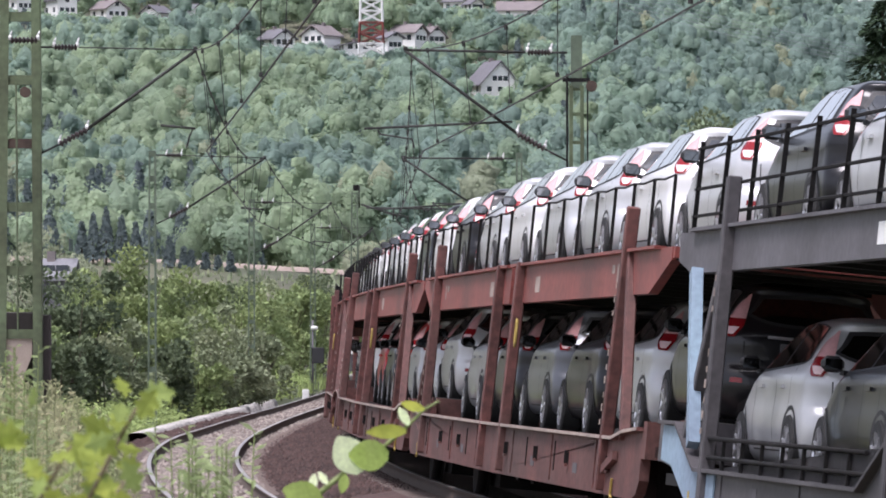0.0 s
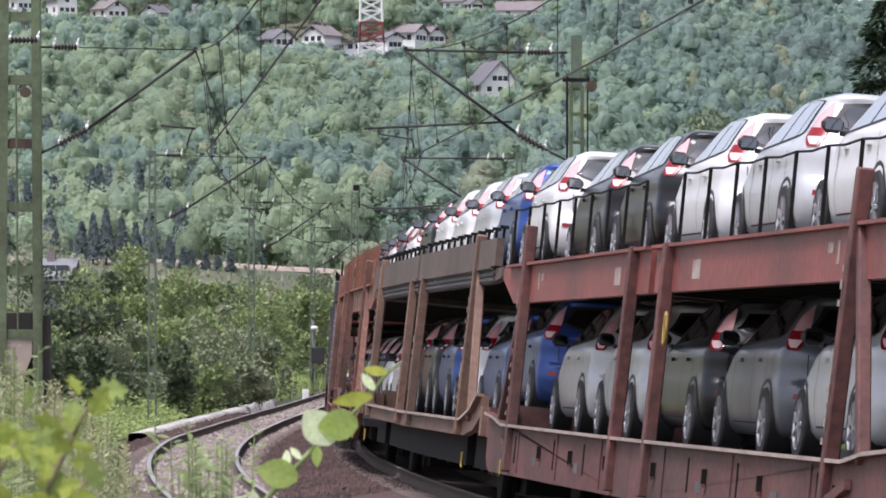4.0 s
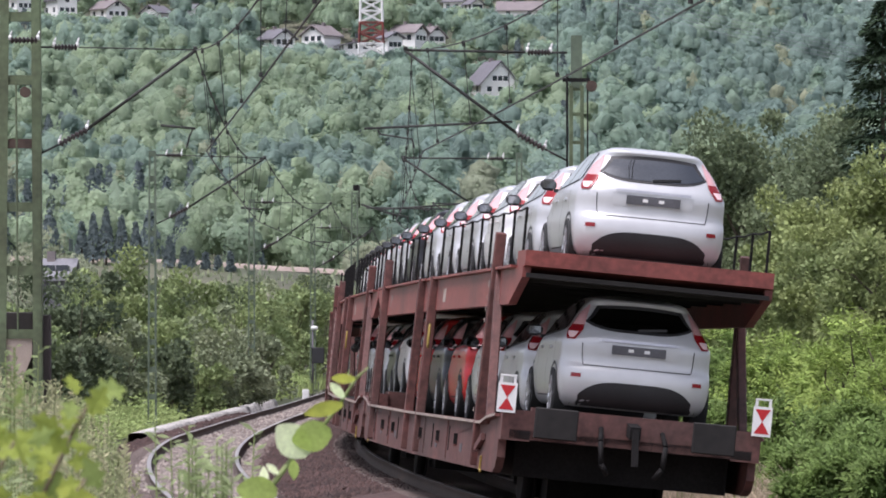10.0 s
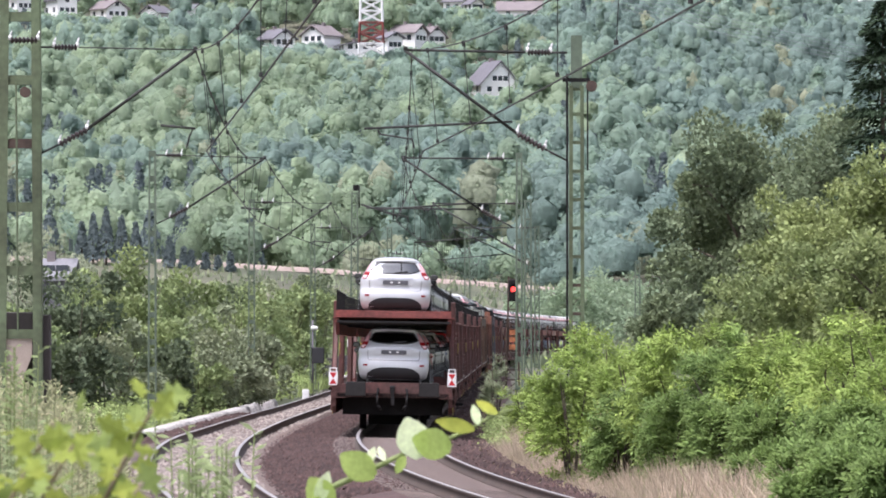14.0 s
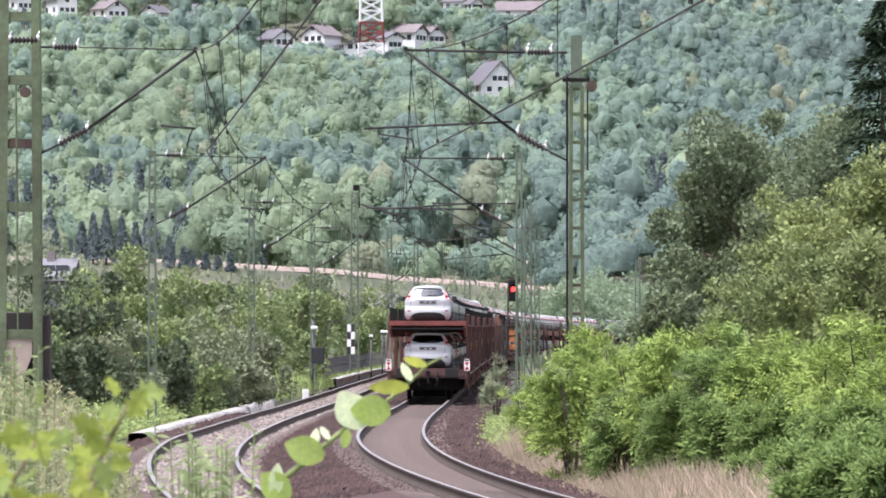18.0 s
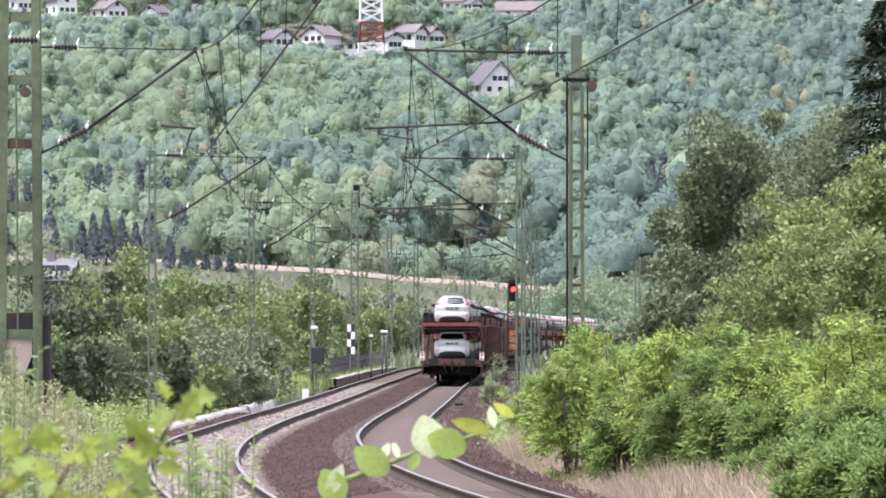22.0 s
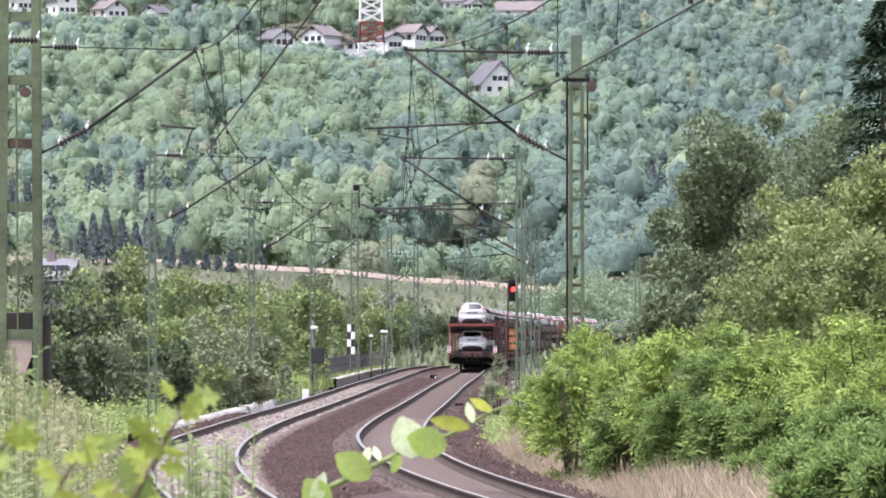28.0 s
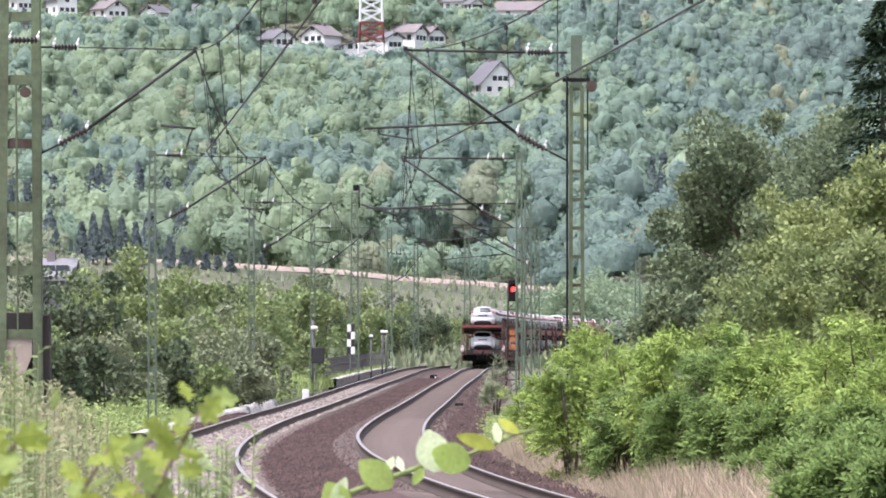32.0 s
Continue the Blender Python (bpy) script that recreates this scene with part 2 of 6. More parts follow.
def strip(name, offs, y0, y1, step, material, parent=None, side=0.0, lift=None):
    """A profile of (across, height) points swept along the line; side shifts it to the other track."""
    ys = np.arange(y0, y1, step)
    X, T, C, Z = (np.interp(ys, LY, q) for q in (LX, LT, LC, LZ))
    V, n = [], len(offs)
    for o, z, *k in offs:
        o2 = o + side
        cant = (k[0] if k else np.clip(0.5 - o / 1.505, -0.9, 1.9)) * C
        V.append(np.stack([X + o2 * np.cos(T), ys - o2 * np.sin(T), Z + z + cant], 1))
    V = np.stack(V, 1).reshape(-1, 3)
    m = len(ys)
    F = [(i * n + j, i * n + j + 1, (i + 1) * n + j + 1, (i + 1) * n + j) for i in range(m - 1) for j in range(n - 1)]
    return soup(name, V, F, material, parent)
# ---- the train ----
TAIL_T = np.array([0, 2.5, 5.5, 6.6, 8.0, 9.3, 10, 11, 13, 17, 21, 25, 28, 32.0])
TAIL_S = np.array([-185.5, -128.0, -59.6, -34.2, -4.0, 23.8, 37.8, 57.7, 96.3, 170.5, 241.0, 303.0, 341.5, 387.5])
TAIL_M = spline_table(TAIL_T, TAIL_S)


def tail_at(t):
    i = int(np.clip(np.searchsorted(TAIL_T, t) - 1, 0, len(TAIL_T) - 2))
    h = TAIL_T[i + 1] - TAIL_T[i]
    a, b = (TAIL_T[i + 1] - t) / h, (t - TAIL_T[i]) / h
    return float(a * TAIL_S[i] + b * TAIL_S[i + 1] + ((a ** 3 - a) * TAIL_M[i] + (b ** 3 - b) * TAIL_M[i + 1]) * h * h / 6)


RIDERS = []  # (thing, metres from the train's tail, height above the rails, half wheelbase)


def rider_pose(t, d, z, half=3.0, off=0.0):
    s = tail_at(t) + d
    xa, ya, aa, ca, za = on_line(s - half)
    xb, yb, ab, cb, zb = on_line(s + half)
    c, zz = (ca + cb) / 2, (za + zb) / 2
    yaw = math.atan2(xb - xa, yb - ya)
    roll = 1.22 * math.atan2(c, 1.505)  # the load leans on its springs
    m = Matrix.Translation(((xa + xb) / 2, (ya + yb) / 2, zz + c / 2)) @ Matrix.Rotation(-yaw, 4, "Z") @ Matrix.Rotation(math.atan2(zb - za, 2 * half), 4, "X") @ Matrix.Rotation(roll, 4, "Y")
    return m @ Matrix.Translation((off, 0, z))


# a small five-door hatchback; y is forwards, the wheels stand on z = 0.
# It is built of level slices: half width, rear end and front end at each height.
CZ = np.linspace(.19, 1.478, 260)


def eased(pairs, k=9):
    v = np.interp(CZ, [p[0] for p in pairs], [p[1] for p in pairs])
    w = np.hanning(k) / np.hanning(k).sum()
    return np.concatenate([v[:k // 2], np.convolve(v, w, "valid"), v[-(k // 2):]])


CW = eased([(.19, .74), (.24, .80), (.33, .838), (.46, .858), (.58, .862), (.70, .85), (.78, .846), (.86, .852), (.93, .842), (.98, .808), (1.1, .735), (1.2, .676), (1.3, .612), (1.37, .56), (1.41, .50), (1.44, .42), (1.462, .33), (1.478, .12)])
CR = eased([(.19, -1.80), (.25, -1.90), (.34, -1.955), (.46, -1.98), (.58, -1.972), (.64, -1.945), (.68, -1.905), (.76, -1.90), (.90, -1.905), (.96, -1.89), (1.02, -1.85), (1.08, -1.80), (1.2, -1.70), (1.31, -1.605), (1.35, -1.61), (1.385, -1.635), (1.405, -1.62), (1.42, -1.52), (1.445, -1.22), (1.465, -.9), (1.478, -.6)])
CF = eased([(.19, 1.80), (.26, 1.90), (.4, 1.965), (.52, 1.96), (.62, 1.92), (.70, 1.82), (.78, 1.64), (.85, 1.42), (.91, 1.2), (.96, 1.02), (1.02, .92), (1.2, .67), (1.33, .46), (1.40, .30), (1.43, .12), (1.455, -.12), (1.478, -.4)])


def slice_at(z):
    w, r, f = (float(np.interp(z, CZ, q)) for q in (CW, CR, CF))
    return w, r, f


def side_x(y, z):
    """Half width at length y and height z, with the ends drawn in and the corners rounded."""
    w, r, f = slice_at(z)
    w *= 1 - .045 * max(0, abs(y + .1) - .9) ** 2
    k = np.clip((z - .95) / .25, 0, 1)
    cr, cf = .30 - .12 * k, min(.75, .42 * (f - r) * .5)
    x = 1.0
    if y < r + cr:
        x = max(0, 1 - ((r + cr - y) / cr) ** 2.3) ** (1 / 2.9)
    elif y > f - cf:
        x = max(0, 1 - ((y - f + cf) / cf) ** 2.2) ** (1 / 2.4)
    return w * x


def outline(z, fine=False):
    """Half the slice from the middle of the rear round to the middle of the front: (x, y)."""
    w, r, f = slice_at(z)
    k = np.clip((z - .95) / .25, 0, 1)
    cr, cf = .30 - .12 * k, min(.75, .42 * (f - r) * .5)
    m = 3 if fine else 1
    a = [r + cr * (1 - math.cos(q)) for q in np.linspace(0, math.pi / 2, 11 * m)]
    b = list(np.linspace(r + cr, f - cf, 15 * m))[1:-1]
    c = [f - cf + cf * math.sin(q) for q in np.linspace(0, math.pi / 2, 8 * m)]
    pts = [(side_x(y, z), y) for y in a + b + c]
    x1 = pts[1][0]
    head = [(x1 * q, r + (pts[1][1] - r) * q ** 4) for q in ((0, .3, .6, .85) if not fine else np.linspace(0, .95, 12))]
    tail = pts[-2]
    return head + pts[1:-1] + [(tail[0] * q, f - (f - tail[1]) * q ** 3) for q in (.66, .33, 0)]


def rear_y(x, z):
    o = outline(z, True)
    n = len(o) // 2
    return float(np.interp(abs(x), [p[0] for p in o[:n]], [p[1] for p in o[:n]]))


def grid(bm, rows, mi=0, flip=False):
    g = [[bm.verts.new(p) for p in r] for r in rows]
    for a, b in zip(g[:-1], g[1:]):
        for i in range(len(a) - 1):
            q = (a[i], a[i + 1], b[i + 1], b[i])
            f = bm.faces.new(q[::-1] if flip else q)
            f.smooth, f.material_index = True, mi


def flank(bm, y0, y1, lo, hi, sx, lift=.006, ny=8, nz=5, mi=0, y_hi=None):
    """A skin on the flank between the curves lo(y) and hi(y); y_hi slants its ends."""
    rows = []
    for j in range(nz + 1):
        t = j / nz
        r = []
        for i in range(ny + 1):
            q = i / ny
            ya = y0 + (y1 - y0) * q
            yb = y_hi[0] + (y_hi[1] - y_hi[0]) * q if y_hi else ya
            z = lo(ya) * (1 - t) + hi(yb) * t
            y = ya + (yb - ya) * t
            r.append((sx * (side_x(y, z) + lift), y, z + lift * .4))
        rows.append(r)
    grid(bm, rows, mi, sx < 0)


def tail_skin(bm, half_lo, half_hi, lo, hi, lift, nx=12, nz=5, mi=0, start=None):
    """A skin on the rear end, from lo(x) up to hi(x); start: it begins at start and keeps to one side."""
    rows = []
    for j in range(nz + 1):
        t = j / nz
        h = half_lo + (half_hi - half_lo) * t
        r = []
        for i in range(nx + 1):
            x = start + (h - start) * i / nx if start is not None else h * (2 * i / nx - 1)
            z = lo(x) * (1 - t) + hi(x) * t
            r.append((x, rear_y(x, z) - lift, z + lift * .3))
        rows.append(r)
    grid(bm, rows, mi)


def corner_skin(bm, z0, z1, inner, outer, sx, lift, nz=6, n=9, mi=0):
    """A skin round the rear corner: from x = inner(z) on the rear to y = outer(z) on the flank."""
    rows = []
    for j in range(nz + 1):
        z = z0 + (z1 - z0) * j / nz
        o = np.array(outline(z, True))
        o = o[:int(np.argmax(o[:, 0])) + 1] if outer(z) < o[int(np.argmax(o[:, 0])), 1] else o[:len(o) * 2 // 3]
        m = int(np.argmax(o[:, 0])) + 1
        d = np.concatenate([[0], np.cumsum(np.hypot(*np.diff(o, axis=0).T))])
        a = float(np.interp(inner(z), o[:m, 0], d[:m]))
        b = float(np.interp(outer(z), o[:, 1], d))
        r = []
        for i in range(n + 1):
            q = a + (b - a) * i / n
            x, y = float(np.interp(q, d, o[:, 0])), float(np.interp(q, d, o[:, 1]))
            x2, y2 = float(np.interp(q + .02, d, o[:, 0])), float(np.interp(q + .02, d, o[:, 1]))
            tx, ty = x2 - x, y2 - y
            k = lift / max(1e-6, math.hypot(tx, ty))
            r.append((sx * (x + ty * k), y - tx * k, z))
        rows.append(r)
    grid(bm, rows, mi, sx < 0)


def wheel_mesh(bm, r=.305, w=.2):
    n = 18
    for i0, (r0, r1, x0, x1, mi) in enumerate([(r, r, -w / 2, w / 2 - .02, 0), (r, r * .95, w / 2 - .02, w / 2, 0), (r * .95, r * .70, w / 2, w / 2 + .004, 0), (r * .70, r * .66, w / 2 + .004, w / 2 - .012, 1), (r * .66, r * .63, w / 2 - .012, w / 2 - .05, 2), (r * .63, .04, w / 2 - .05, w / 2 - .04, 2), (r, 0.02, -w / 2, -w / 2, 0)]):
        a = [bm.verts.new((x0, r0 * math.cos(6.2832 * k / n), r0 * math.sin(6.2832 * k / n))) for k in range(n)]
        b = [bm.verts.new((x1, r1 * math.cos(6.2832 * k / n), r1 * math.sin(6.2832 * k / n))) for k in range(n)]
        for k in range(n):
            f = bm.faces.new((a[k], b[k], b[(k + 1) % n], a[(k + 1) % n]))
            f.material_index, f.smooth = mi, i0 == 0
    for k in range(7):  # spokes
        a = 6.2832 * k / 7
        beam(bm, (w / 2 - .02, 0, 0), (w / 2 - .012, r * .67 * math.cos(a), r * .67 * math.sin(a)), .02, .045, up=(1, 0, 0), mi=1)
    tube(bm, (w / 2 - .03, 0, 0), (w / 2 - .006, 0, 0), .05, 10, mi=1)


def build_car():
    car = empty("hatchback_car", category="car")
    bm = bmesh.new()
    zs = [.19, .22, .26, .31, .38, .46, .54, .60, .64, .67, .70, .75, .80, .85, .90, .94, .97, 1.0, 1.04, 1.09, 1.15, 1.21, 1.27, 1.32, 1.35, 1.375, 1.395, 1.41, 1.425, 1.44, 1.452, 1.463, 1.472, 1.478]
    rings = []
    for z in zs:
        o = outline(z)
        rings.append([bm.verts.new((x, y, z)) for x, y in o] + [bm.verts.new((-x, y, z)) for x, y in o[-2:0:-1]])
    n = len(rings[0])
    for a, b in zip(rings[:-1], rings[1:]):
        for i in range(n):
            bm.faces.new((a[i], a[(i + 1) % n], b[(i + 1) % n], b[i])).smooth = True
    bm.faces.new(rings[0][::-1])
    bm.faces.new(rings[-1]).smooth = True
    for sx in (1, -1):
        for y in (-.40, .64):  # door seams and handles
            flank(bm, y - .006, y + .006, lambda q: .30, lambda q: .97, sx, .003, 1, 7, 1)
        flank(bm, -.95, .64, lambda q: .285, lambda q: .30, sx, .003, 8, 1, 1)
        flank(bm, -1.10, -1.088, lambda q: .62, lambda q: 1.0, sx, .003, 1, 4, 1)
        for y in (-.72, .28):
            x = side_x(y, .83)
            beam(bm, ((x + .014) * sx, y - .09, .835), ((x + .014) * sx, y + .09, .83), .028, .03)
        for y in (-1.245, 1.245):  # dark wheel housings
            c = bm.verts.new((sx * (side_x(y, .36) + .004), y, .36))
            rim = [bm.verts.new((sx * (side_x(y + .365 * math.cos(a), max(.2, .31 + .37 * math.sin(a))) + .005), y + .365 * math.cos(a), max(.2, .31 + .37 * math.sin(a)))) for a in np.linspace(-.3, math.pi + .3, 19)]
            for p, q in zip(rim[:-1], rim[1:]):
                bm.faces.new((c, p, q) if sx > 0 else (c, q, p)).material_index = 1
    part("body", bm, [CAR_PAINT, TRIM_BLACK], car)
    belt = lambda y: 1.0 - .045 * (y + .2) if y > -1.25 else 1.047 - .3 * (y + 1.25)
    for sx in (1, -1):
        bm = bmesh.new()
        roof = lambda y: 1.385 - .055 * (y + .35) ** 2
        flank(bm, -1.40, .93, lambda y: belt(y) - .02, lambda y: roof(y) + .012, sx, .003, 18, 5, 1, (-1.24, .36))
        flank(bm, -.37, .80, belt, roof, sx, .008, 10, 5, 0, (-.34, .30))
        flank(bm, -1.07, -.44, belt, roof, sx, .008, 8, 5, 0, (-1.0, -.41))
        flank(bm, -1.33, -1.11, belt, roof, sx, .008, 4, 5, 0, (-1.20, -1.04))
        part("side_window", bm, [CAR_GLASS, TRIM_BLACK], car)
        bm = bmesh.new()  # door mirror
        box(bm, -.095, .095, -.05, .05, -.066, .066)
        bevelled(bm, .045)
        beam(bm, (-.08 * sx, .0, -.06), (-.2 * sx, .05, -.07), .06, .04)
        box(bm, -.068, .068, -.054, -.049, -.042, .042, 1)
        part("door_mirror", bm, [TRIM_BLACK, REAR_GLASS], car, loc=(.93 * sx, .60, 1.02))
        for y in (-1.245, 1.245):
            bm = bmesh.new()
            wheel_mesh(bm)
            w = part("wheel", bm, [TYRE, ALLOY, TRIM_BLACK], car)
            w.matrix_basis = pose(.772 * sx, y, .305, 0, 0, 0 if sx > 0 else 180)
    bm = bmesh.new()  # windscreen
    rows = []
    for z in np.linspace(1.0, 1.39, 6):
        w, r, f = slice_at(z)
        row = []
        for q in np.linspace(-.86, .86, 9):
            cf = min(.75, .42 * (f - r) * .5)
            row.append((w * q, f - cf * (1 - max(0, 1 - abs(q) ** 2.4) ** (1 / 2.2)) + .008, z + .006))
        rows.append(row)
    grid(bm, rows, 0, True)
    part("windscreen", bm, CAR_GLASS, car)
    bm = bmesh.new()  # rear window with its dark surround below the spoiler
    tail_skin(bm, .61, .475, lambda x: 1.045 + .10 * (x / .62) ** 4, lambda x: 1.352 - .03 * (x / .52) ** 2, .004, 14, 6, 1)
    tail_skin(bm, .565, .445, lambda x: 1.075 + .09 * (x / .60) ** 4, lambda x: 1.315 - .03 * (x / .5) ** 2, .009, 14, 6, 0)
    pane = part("rear_window", bm, [REAR_GLASS, TRIM_BLACK], car)
    bm = bmesh.new()
    beam(bm, (-.02, rear_y(0, 1.09) - .025, 1.085), (.30, rear_y(.3, 1.11) - .02, 1.115), .02, .028)
    part("rear_wiper", bm, TRIM_BLACK, pane)
    bm = bmesh.new()  # tailgate: its seam, the recess of the plate and the handle strip
    for sx in (1, -1):
        rows = [[(sx * (x + e), rear_y(x, z) - .003, z) for e in (-.005, .005)] for x, z in ((.60, .655), (.615, .72), (.62, .80), (.625, .90))]
        grid(bm, rows, 1, sx < 0)
    tail_skin(bm, .60, .60, lambda x: .650, lambda x: .660, .003, 10, 1, 1)
    tail_skin(bm, .44, .46, lambda x: .775, lambda x: .925, .004, 8, 2, 0)
    tail_skin(bm, .42, .42, lambda x: .928, lambda x: .955, .02, 8, 1, 2)
    gate = part("tailgate", bm, [CAR_PAINT, TRIM_BLACK, ALLOY], car)
    bm = bmesh.new()
    box(bm, -.30, .30, rear_y(0, .85) - .02, rear_y(0, .85) + .02, .80, .90)
    box(bm, -.12, -.06, rear_y(0, .85) - .026, rear_y(0, .85) - .019, .835, .87, 1)
    box(bm, .06, .12, rear_y(0, .85) - .026, rear_y(0, .85) - .019, .835, .87, 1)
    part("plate_holder", bm, [PLATE, WHITE_PAINT], gate)
    bm = bmesh.new()  # arch-shaped black insert of the bumper
    tail_skin(bm, .70, .70, lambda x: .20, lambda x: .485 - .255 * (abs(x) / .70) ** 4.5, .007, 18, 5)
    part("bumper_insert", bm, TRIM_BLACK, car)
    for sx in (1, -1):
        bm = bmesh.new()
        corner_skin(bm, .93, 1.04, lambda z: .705 - .75 * (z - .93), lambda z: -1.72 + 1.3 * (z - .93), sx, .010, 4, 8, 0)
        corner_skin(bm, .95, 1.02, lambda z: .715 - .75 * (z - .95), lambda z: -1.73 + 1.3 * (z - .95), sx, .014, 3, 7, 2)
        corner_skin(bm, 1.04, 1.10, lambda z: .622 - .3 * (z - 1.04), lambda z: -1.577 + .6 * (z - 1.04), sx, .010, 2, 8, 0)
        corner_skin(bm, 1.10, 1.33, lambda z: .606 - .30 * (z - 1.10), lambda z: -1.541 + .15 * (z - 1.10), sx, .009, 6, 6, 1)
        part("tail_lamp", bm, [LAMP_RED, LAMP_FILM, LAMP_CLEAR], car)
        bm = bmesh.new()
        corner_skin(bm, .515, .56, lambda z: .62, lambda z: -1.86, sx, .009, 1, 7, 0)
        part("reflector", bm, LAMP_RED, car)
    return car


PAINTS = {"white": (.72, .72, .715), "silver": (.56, .57, .58), "grey": (.15, .158, .175), "black": (.012, .012, .014), "red": (.50, .02, .02), "blue": (.03, .07, .25), "brown": (.10, .05, .035)}
FLAKE = {"white": 0.0, "silver": .22, "grey": .3, "black": .1, "red": 0.0, "blue": .4, "brown": .6}  # metallic share
CARS = []


def put_car(first, colour, d, z, where):
    c = first if not CARS else copy_thing(first, Matrix())
    CARS.append(c)
    for o in c.children:
        if o.name.split(".")[0] in ("body", "tailgate"):
            o.color = (*PAINTS[colour], FLAKE[colour])
    dirt = {"white": "new white", "silver": "new silver metallic", "grey": "new dark grey", "black": "new black", "red": "new bright red", "blue": "new dark blue", "brown": "new copper brown"}[colour]
    tagged(c, f"{dirt} five-door hatchback on the {where} of a wagon", "car", f"cars on the {where}")
    RIDERS.append((c, d, z, 1.25))


# wagons. x across, y forwards, z above the rails; one thing for each half of a wagon
def red_half(name, L, steel, dirty, front, label, tail=False, wall=0.0, rails=0.0, stub=0.0, accent=None, basket=False, rust=None, thin=False, arrows=False):
    """Half of an open double-deck car carrier, from its coupled end (y = 0) to its middle (y = L); front: mirrored to face forwards."""
    w = empty(name, label=label, category="railway wagon", group="car carrier wagons")
    f = lambda y: (L - y if front else y) - L / 2
    H = 1.44
    HB = 1.39
    low = .68 if basket else .90  # lower deck
    B0, B1 = (2.55, 2.72) if thin else (2.44, 2.81) if basket else (2.29, 2.70)  # beam of the upper deck
    up = 2.74 if thin else (2.62 if arrows else 2.68) if basket else 2.63  # upper deck
    for sx in (-1, 1):
        x0, x1 = sorted((H * sx, (H - .09) * sx))
        edge_foot = .36 if basket else .76 if thin else .44
        bm = bmesh.new()
        if basket:  # sunken sill
            edge = [(.55, 1.12), (1.5, 1.12), (2.7, .74), (L - 2.2, .74), (L - 1.25, 1.08), (L, 1.08)]
            foot = [(L, .34), (2.5, .34), (1.2, .74), (.55, .78)]
        elif thin:  # slim sill that bends up at the coupled end
            edge = [(.55, 1.24), (1.4, 1.06), (2.8, .93), (L, .92)]
            foot = [(L, .74), (2.8, .75), (1.4, .84), (.55, 1.0)]
        else:
            edge = [(.55, 1.04), (1.6, 1.0), (2.4, .93), (L, .93)]
            foot = [(L, .40), (1.0, .40), (.7, .46), (.55, .58)]
        prism(bm, [(f(y), z) for y, z in edge + foot], x0, x1)
        bmesh.ops.triangulate(bm, faces=bm.faces[:])
        bmesh.ops.recalc_face_normals(bm, faces=bm.faces[:])
        for p, q in zip(edge[:-1], edge[1:]):
            beam(bm, ((H + .015) * sx, f(p[0]), p[1] + .006), ((H + .015) * sx, f(q[0]), q[1] + .006), .1, .035)
            beam(bm, ((H + .067) * sx, f(p[0]), p[1] + .007), ((H + .067) * sx, f(q[0]), q[1] + .007), .006, .03, mi=2 if not basket else 0)
        if not thin:
            for y in np.arange(3.9, L - .5, 3.7):
                beam(bm, ((H + .004) * sx, f(y), foot[0][1] + .04), ((H + .004) * sx, f(y), .72 if basket else .90), .06, .02, up=(1, 0, 0))
        for y in (2.75, 6.1, 8.9, 11.8) if not (thin or basket) else ():  # rope hooks and brackets
            beam(bm, ((H + .02) * sx, f(y), .62), ((H + .02) * sx, f(y), .76), .03, .05, up=(1, 0, 0), mi=1)
            beam(bm, ((H + .03) * sx, f(y - .06), .62), ((H + .03) * sx, f(y + .06), .62), .03, .03, mi=0)
        for y in (3.6, 7.3, 9.9) if not (thin or basket) else ():
            beam(bm, ((H + .005) * sx, f(y), .54), ((H + .005) * sx, f(y), .84), .035, .012, up=(1, 0, 0), mi=1)
        if not (thin or basket):
            beam(bm, ((H + .03) * sx, f(2.2), .78), ((H + .03) * sx, f(3.0), .63), .05, .08)
        for y in (5.5, 9.3) if not thin else ():
            box(bm, (H + .001) * sx - .004, (H + .001) * sx + .004, f(y) - .16, f(y) + .16, .55, .65, 3)
        part("side_sill", bm, [dirty, BLACK_STEEL, WORN_STEEL, GREY_STEEL], w)
        bm = bmesh.new()
        bx0, bx1 = sorted((HB * sx, (HB - .09) * sx))
        prism(bm, [(f(.12), B1 - .12), (f(1.5), B0), (f(L - .18), B0), (f(L - .18), B1), (f(.12), B1)] if not basket else [(f(.12), B0 + .12), (f(.9), B0), (f(L - .18), B0), (f(L - .18), B1), (f(.9), B1), (f(.12), B1 - .1)], bx0, bx1)
        beam(bm, ((HB + .01) * sx, f(.9), B1 + .005), ((HB + .01) * sx, f(L - .18), B1 + .005), .11, .03)
        part("side_beam", bm, steel, w)
        if arrows:  # dark wedge marks and panels on the beam
            for y in (3.0, 6.4, 9.9):
                for pts in ([(f(y), 2.53), (f(y + 1.1), 2.53), (f(y), 2.71)], [(f(y + 1.9), 2.50), (f(y + 2.25), 2.50), (f(y + 2.25), 2.72), (f(y + 1.9), 2.72)]):
                    bm = bmesh.new()
                    prism(bm, pts, (HB + .001) * sx, (HB + .007) * sx)
                    bmesh.ops.recalc_face_normals(bm, faces=bm.faces[:])
                    part("wedge_mark" if len(pts) == 3 else "square_mark", bm, ORANGE_GREY, w, "grey mark painted on the beam")
            bm = bmesh.new()
            for q in (L - 2.1, L - 1.75):
                beam(bm, ((H - .02) * sx, f(q), .75), ((H - .02) * sx, f(q), 2.7), .04, .05, up=(1, 0, 0))
            for z in np.arange(.95, 2.6, .28):
                beam(bm, ((H - .02) * sx, f(L - 2.1), z), ((H - .02) * sx, f(L - 1.75), z), .03, .03)
            part("ladder", bm, dirty, w)
